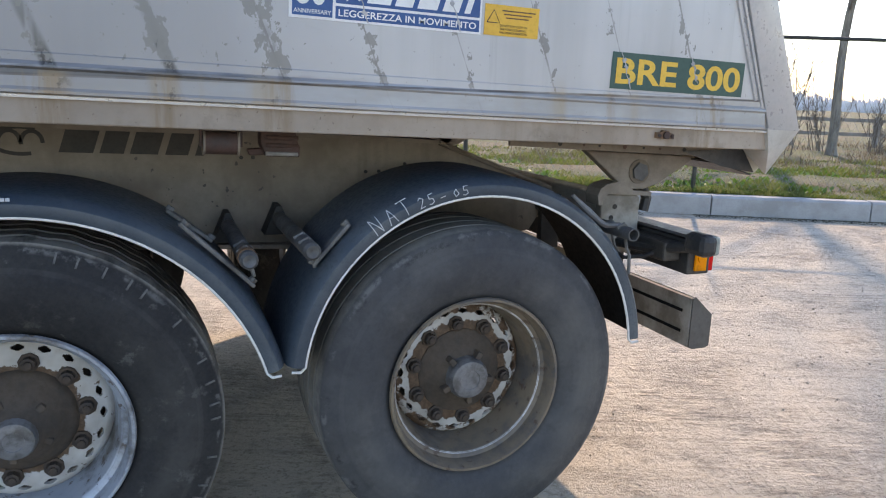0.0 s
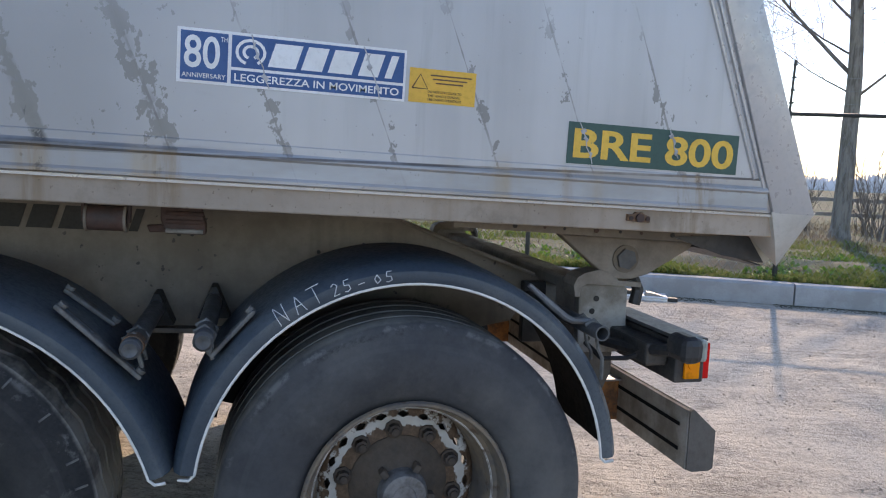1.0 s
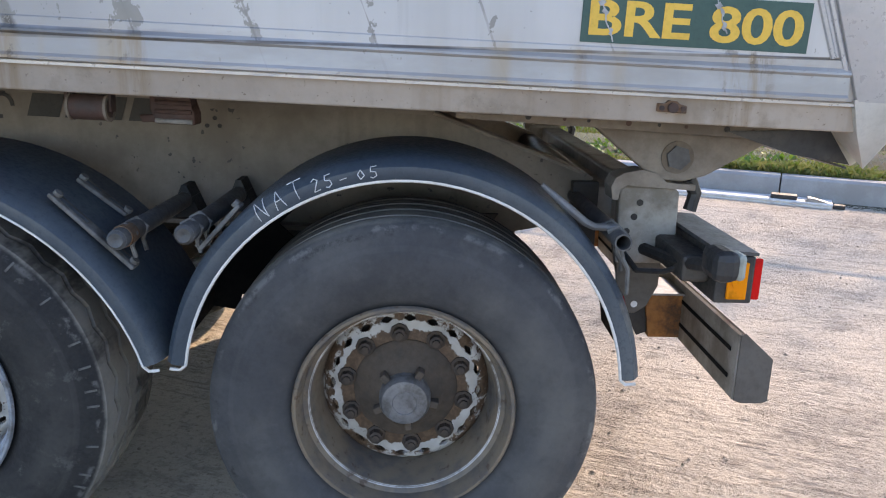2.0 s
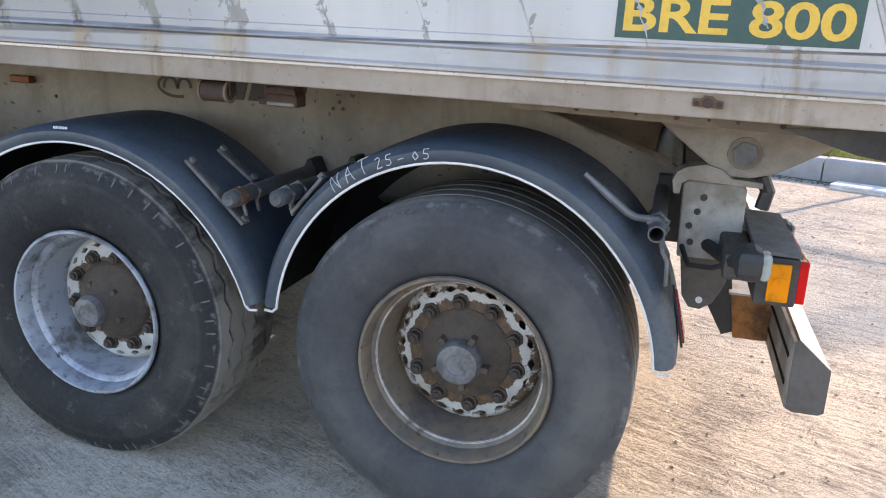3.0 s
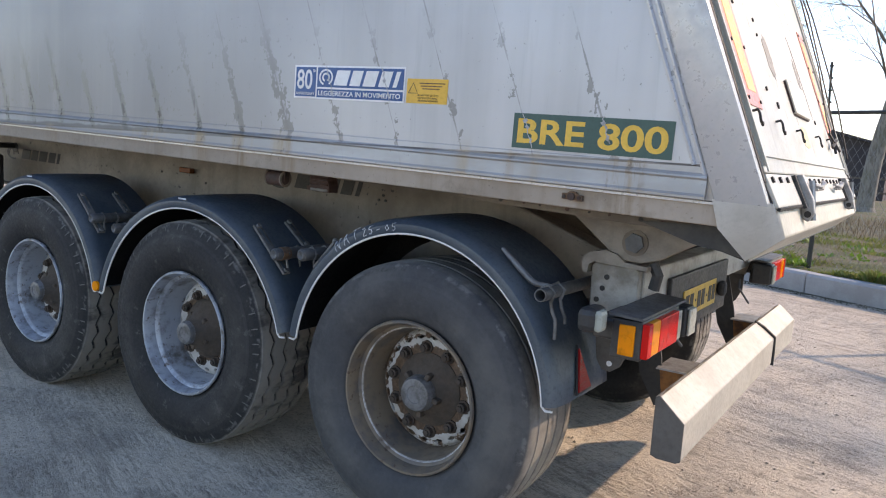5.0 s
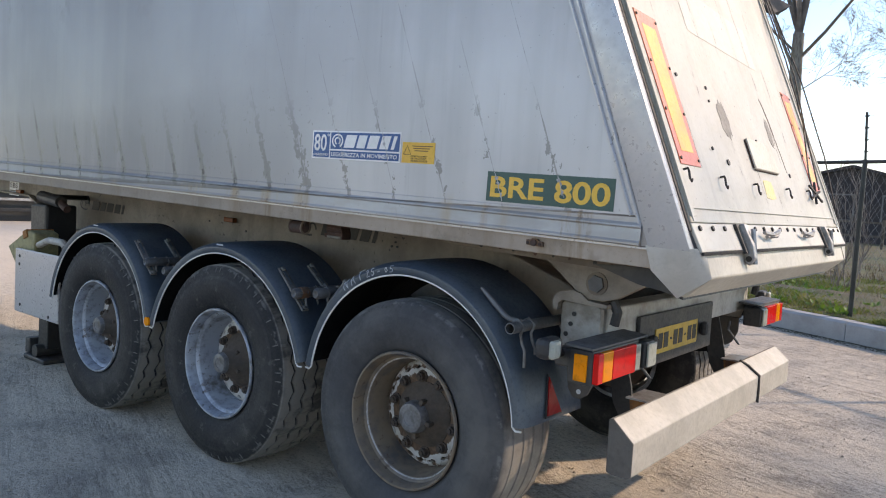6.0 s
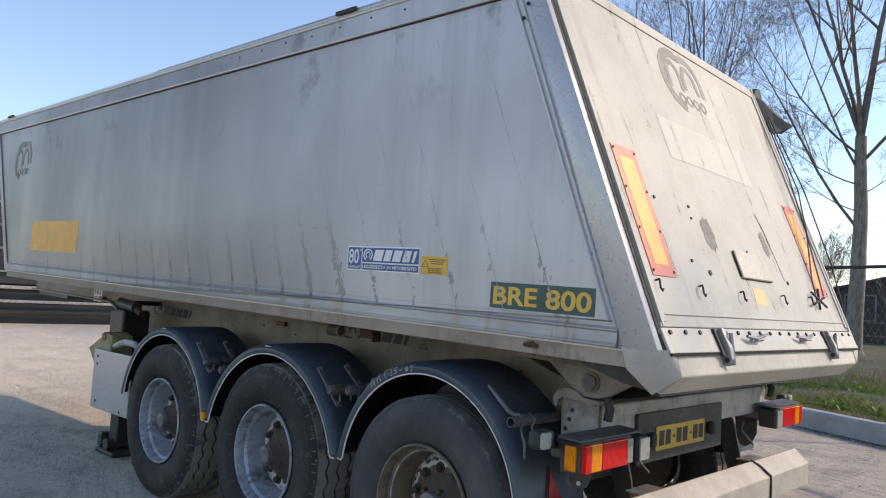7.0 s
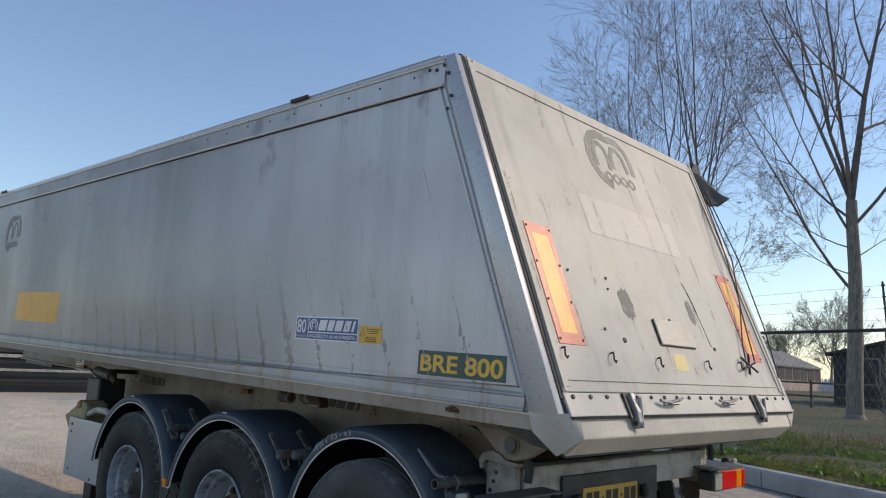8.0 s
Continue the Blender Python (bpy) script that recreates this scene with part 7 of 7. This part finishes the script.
def build_grass():
    rng = np.random.default_rng(9)
    verts, faces = [], []
    for i in range(80000):
        a, o = rng.uniform(-9, 13), 0.24 + 6.5 * rng.random() ** 1.9
        patch = noise.noise(Vector((a * 0.9, o * 1.3, 1.7))) + 0.35 * noise.noise(Vector((a * 4, o * 4, 2)))
        if patch < -0.22 and rng.random() < 0.7:
            continue
        h = (0.05 + 0.10 * max(0.0, patch + 0.15)) * rng.uniform(0.6, 1.4)
        p = kerb_at(a, o, KERB_H - 0.03)
        b = rng.uniform(0, math.tau)
        w = 0.006 + 0.006 * rng.random()
        lean = rng.uniform(0.2, 1.0) * h
        dx, dy = math.cos(b), math.sin(b)
        k = len(verts)
        verts += [(p.x - dy * w, p.y + dx * w, p.z), (p.x + dy * w, p.y - dx * w, p.z), (p.x + dx * lean * 0.4, p.y + dy * lean * 0.4, p.z + h * 0.75), (p.x + dx * lean, p.y + dy * lean, p.z + h)]
        faces += [(k, k + 1, k + 2), (k, k + 2, k + 3)]
    tagged(raw("grass", verts, faces, M_GRASS), "short green and straw-coloured grass on the verge", "grass", kind="stuff")
    verts, faces = [], []
    for c in range(330):
        a, o = rng.uniform(-8, 12), 0.5 + 3.6 * rng.random() ** 1.3
        if noise.noise(Vector((a * 0.5, o * 0.6, 9))) < -0.05:
            continue
        p = kerb_at(a, o, KERB_H - 0.02)
        for i in range(26):
            b, l = rng.uniform(0, math.tau), rng.uniform(0.05, 0.13)
            e = rng.uniform(0.2, 1.1)
            dx, dy = math.cos(b) * math.cos(e), math.sin(b) * math.cos(e)
            ox, oy = rng.normal(0, 0.10, 2)
            w, z = l * 0.28, math.sin(e) * l
            k = len(verts)
            q = Vector((p.x + ox, p.y + oy, p.z + rng.uniform(0, 0.06)))
            verts += [(q.x, q.y, q.z), (q.x + dx * l * 0.55 - math.sin(b) * w, q.y + dy * l * 0.55 + math.cos(b) * w, q.z + z * 0.65), (q.x + dx * l, q.y + dy * l, q.z + z), (q.x + dx * l * 0.55 + math.sin(b) * w, q.y + dy * l * 0.55 - math.cos(b) * w, q.z + z * 0.65)]
            faces.append((k, k + 1, k + 2, k + 3))
    dry, dry_faces = [], []
    for i in range(30000):
        a, o = rng.uniform(-7, 17), 1.2 + 13.0 * rng.random() ** 1.2
        if noise.noise(Vector((a * 0.45, o * 0.5, 5.3))) + 0.4 * noise.noise(Vector((a * 2.1, o * 2.1, 3))) < -0.05:
            continue
        h = rng.uniform(0.06, 0.30) * (0.5 if o < 3 else 1.0)
        p, b = kerb_at(a, o, KERB_H - 0.03), rng.uniform(0, math.tau)
        w, lean = rng.uniform(0.004, 0.010), rng.uniform(0.1, 1.3) * h
        dx, dy = math.cos(b), math.sin(b)
        k = len(dry)
        dry += [(p.x - dy * w, p.y + dx * w, p.z), (p.x + dy * w, p.y - dx * w, p.z), (p.x + dx * lean, p.y + dy * lean, p.z + h)]
        dry_faces.append((k, k + 1, k + 2))
    tagged(raw("dry_stems", dry, dry_faces, M_STRAW), "dry brown stems and dead grass behind the fence", "grass", kind="stuff")
    tagged(raw("weeds", verts, faces, M_WEED), "leafy green weeds in clumps on the verge", "weeds", kind="stuff")


def build_stones():
    rng = np.random.default_rng(4)
    verts, faces = [], []
    unit = [(1, 0, 0), (0, 1, 0), (-1, 0, 0), (0, -1, 0), (0, 0, 1), (0, 0, -0.6)]
    tri = [(0, 1, 4), (1, 2, 4), (2, 3, 4), (3, 0, 4), (1, 0, 5), (2, 1, 5), (3, 2, 5), (0, 3, 5)]
    for i in range(16000):
        x, y = rng.uniform(-5.5, 9), rng.uniform(-3.4, 6.5)
        if (kerb_at(0, 0) - Vector((x, y, 0))).dot(KERB_OUT) < 0.05:
            continue
        s = 0.0022 + 0.009 * rng.random() ** 5
        b, turn = len(verts), rng.uniform(0, math.tau)
        sx, sy, sz = s * rng.uniform(0.7, 1.5), s * rng.uniform(0.7, 1.3), s * rng.uniform(0.5, 0.9)
        for vx, vy, vz in unit:
            px, py = vx * sx * rng.uniform(0.8, 1.2), vy * sy * rng.uniform(0.8, 1.2)
            verts.append((x + px * math.cos(turn) - py * math.sin(turn), y + px * math.sin(turn) + py * math.cos(turn), 0.004 + vz * sz))
        faces += [tuple(b + k for k in t) for t in tri]
    tagged(raw("grit", verts, faces, M_STONE), "loose pale grit and small stones on the yard", "gravel", kind="stuff")


def build_kerb_soil_shadow():
    """Dark soil and dead leaves along the foot of the kerb, also drawing its shadow line."""
    rng = np.random.default_rng(12)
    verts, faces = [], []
    for i in range(14000):
        a, o = rng.uniform(-9, 13), -0.012 - 0.24 * rng.random() ** 2.4
        if noise.noise(Vector((a * 0.7, 3.1, 0.4))) < -0.15:
            continue
        p, s, turn = kerb_at(a, o, 0.0), rng.uniform(0.003, 0.012), rng.uniform(0, math.tau)
        b = len(verts)
        verts.append((p.x, p.y, 0.003 + s * rng.uniform(0.2, 0.6)))
        for k in range(5):
            r = s * rng.uniform(0.7, 1.5)
            verts.append((p.x + r * math.cos(turn + k * 1.257), p.y + r * math.sin(turn + k * 1.257), 0.001))
        faces += [(b, b + 1 + k, b + 1 + (k + 1) % 5) for k in range(5)]
    tagged(raw("kerb_soil_shadow", verts, faces, M_SOIL), "dark soil and dead leaves along the foot of the kerb, doubling as its shadow line", "soil", kind="stuff")


def build_litter():
    """Steel profiles left lying at the foot of the kerb."""
    turn = Matrix(((KERB_DIR.x, KERB_OUT.x, 0, 0), (KERB_DIR.y, KERB_OUT.y, 0, 0), (0, 0, 1, 0), (0, 0, 0, 1)))
    a = (Vector((4.39, 4.68, 0)) - KERB_FOOT).dot(KERB_DIR)
    m = Matrix.Translation(kerb_at(a, -0.42, 0.0)) @ turn
    prof = [(0.0, 0.0), (0.30, 0.0), (0.30, 0.045), (0.29, 0.055), (0.012, 0.055), (0.0, 0.045), (0.0, 0.034), (0.012, 0.030), (0.012, 0.018), (0.0, 0.014)]
    root = thing("steel_profile", "long pale grey steel profile lying along the kerb", "scrap")
    part("profile_bar", prism(prof, -2.33, -0.02, "x"), M_TRIM, root, "long pale steel channel", m=m)
    part("dark_foot", box(-0.62, -0.36, 0.05, 0.2, 0.055, 0.10, 0.01), M_BLACK, root, m=m)
    part("bright_cover", prism([(-0.28, 0.055), (-0.05, 0.055), (-0.16, 0.085), (-0.26, 0.10)], 0.02, 0.12, "y"), M_GALV, root, m=m)
    part("dark_foot", box(-0.015, 0.10, 0.03, 0.12, 0.0, 0.045, 0.01), M_BLACK, root, m=m)


def build_parked_frames():
    """Dark flat trailer frames parked far across the yard."""
    for x, y0, y1 in ((-21.6, 1.0, 13.5),):
        root = thing("parked_flatbed", "dark empty flatbed trailer parked across the yard", "trailer")
        part("deck", box(x - 2.4, x, y0, y1, 1.16, 1.34, 0.02), M_DARKVEH, root)
        part("side_rail", box(x + 0.002, x + 0.05, y0, y1, 1.02, 1.12, 0.01), M_GALV, root)
        part("frame_beam", box(x - 0.6, x - 0.45, y0, y1, 0.55, 1.15, 0.01), M_DARKVEH, root)
        part("low_rail", box(x - 0.05, x + 0.03, y0, y1, 0.62, 0.70, 0.01), M_GALV, root)
        part("low_rail", box(x - 0.05, x + 0.03, y0, y1, 0.30, 0.40, 0.01), M_DARKVEH, root)
        part("skirt", box(x - 0.30, x - 0.25, y0, y1, 0.0, 1.0), M_DARKVEH, root)
        for k in range(3):
            part("label_bar", box(x + 0.05, x + 0.058, 4.6 + k * 2.3, 5.3 + k * 2.3, 0.88, 0.94), M_WHITE, root)
    x = -24.5
    root = thing("parked_truck", "dark truck body parked far across the yard", "truck")
    part("box_body", box(x - 2.5, x, -1.5, 5.4, 1.0, 5.2, 0.04), M_DARKVEH, root)
    for k in range(5):
        part("rung", box(x + 0.002, x + 0.06, -1.4, 5.3, 1.5 + k * 0.75, 1.56 + k * 0.75), M_GALV, root)
    part("under_frame", box(x - 2.3, x - 0.2, -1.4, 5.3, 0.4, 1.0), M_DARKVEH, root)
    for y in (-0.8, 4.4):
        part("wheel", disc(x - 0.3, y, 0.5, 0.5, 0.3, "x", 24), M_RUBBER, root)


build_fence()
build_paddock_fence("paddock_fence", (8.0, 17.6), (30.0, 7.2), 0.22, 0.85, "two-rail grey timber paddock fence behind the trees", M_GREYWOOD)
build_paddock_fence("paddock_fence", (-30.0, 38.0), (6.0, 40.0), 0.2, 1.45, "tall two-rail dark timber fence in front of the sheds", M_WOOD)
for sx, sy, sh, sc, sd, sl in ((12.9, 10.1, 2.6, 16, 31, "bare many-stemmed shrub behind the fence"), (13.6, 11.0, 2.2, 10, 32, "low bare shrub beside a tree"), (11.0, 12.0, 2.0, 10, 33, "low bare shrub beside a tree"), (2.5, 12.5, 2.2, 14, 34, "bare many-stemmed shrub behind the fence"), (-0.6, 12.0, 2.4, 14, 35, "bare many-stemmed shrub behind the fence"), (11.6, 13.2, 1.5, 14, 36, "low bare shrub in a rough hedge"), (13.0, 12.9, 1.7, 16, 37, "low bare shrub in a rough hedge"), (14.5, 12.2, 1.5, 16, 38, "low bare shrub in a rough hedge"), (15.7, 11.4, 1.9, 16, 39, "low bare shrub in a rough hedge"), (16.9, 10.7, 1.6, 16, 40, "low bare shrub in a rough hedge"), (18.2, 10.2, 1.8, 16, 41, "low bare shrub in a rough hedge")):
    build_shrub((sx, sy, 0.2), sh, sc, sd, sl)
build_litter()
build_parked_frames()
build_grass()
build_stones()
build_kerb_soil_shadow()
kerb_blocks()
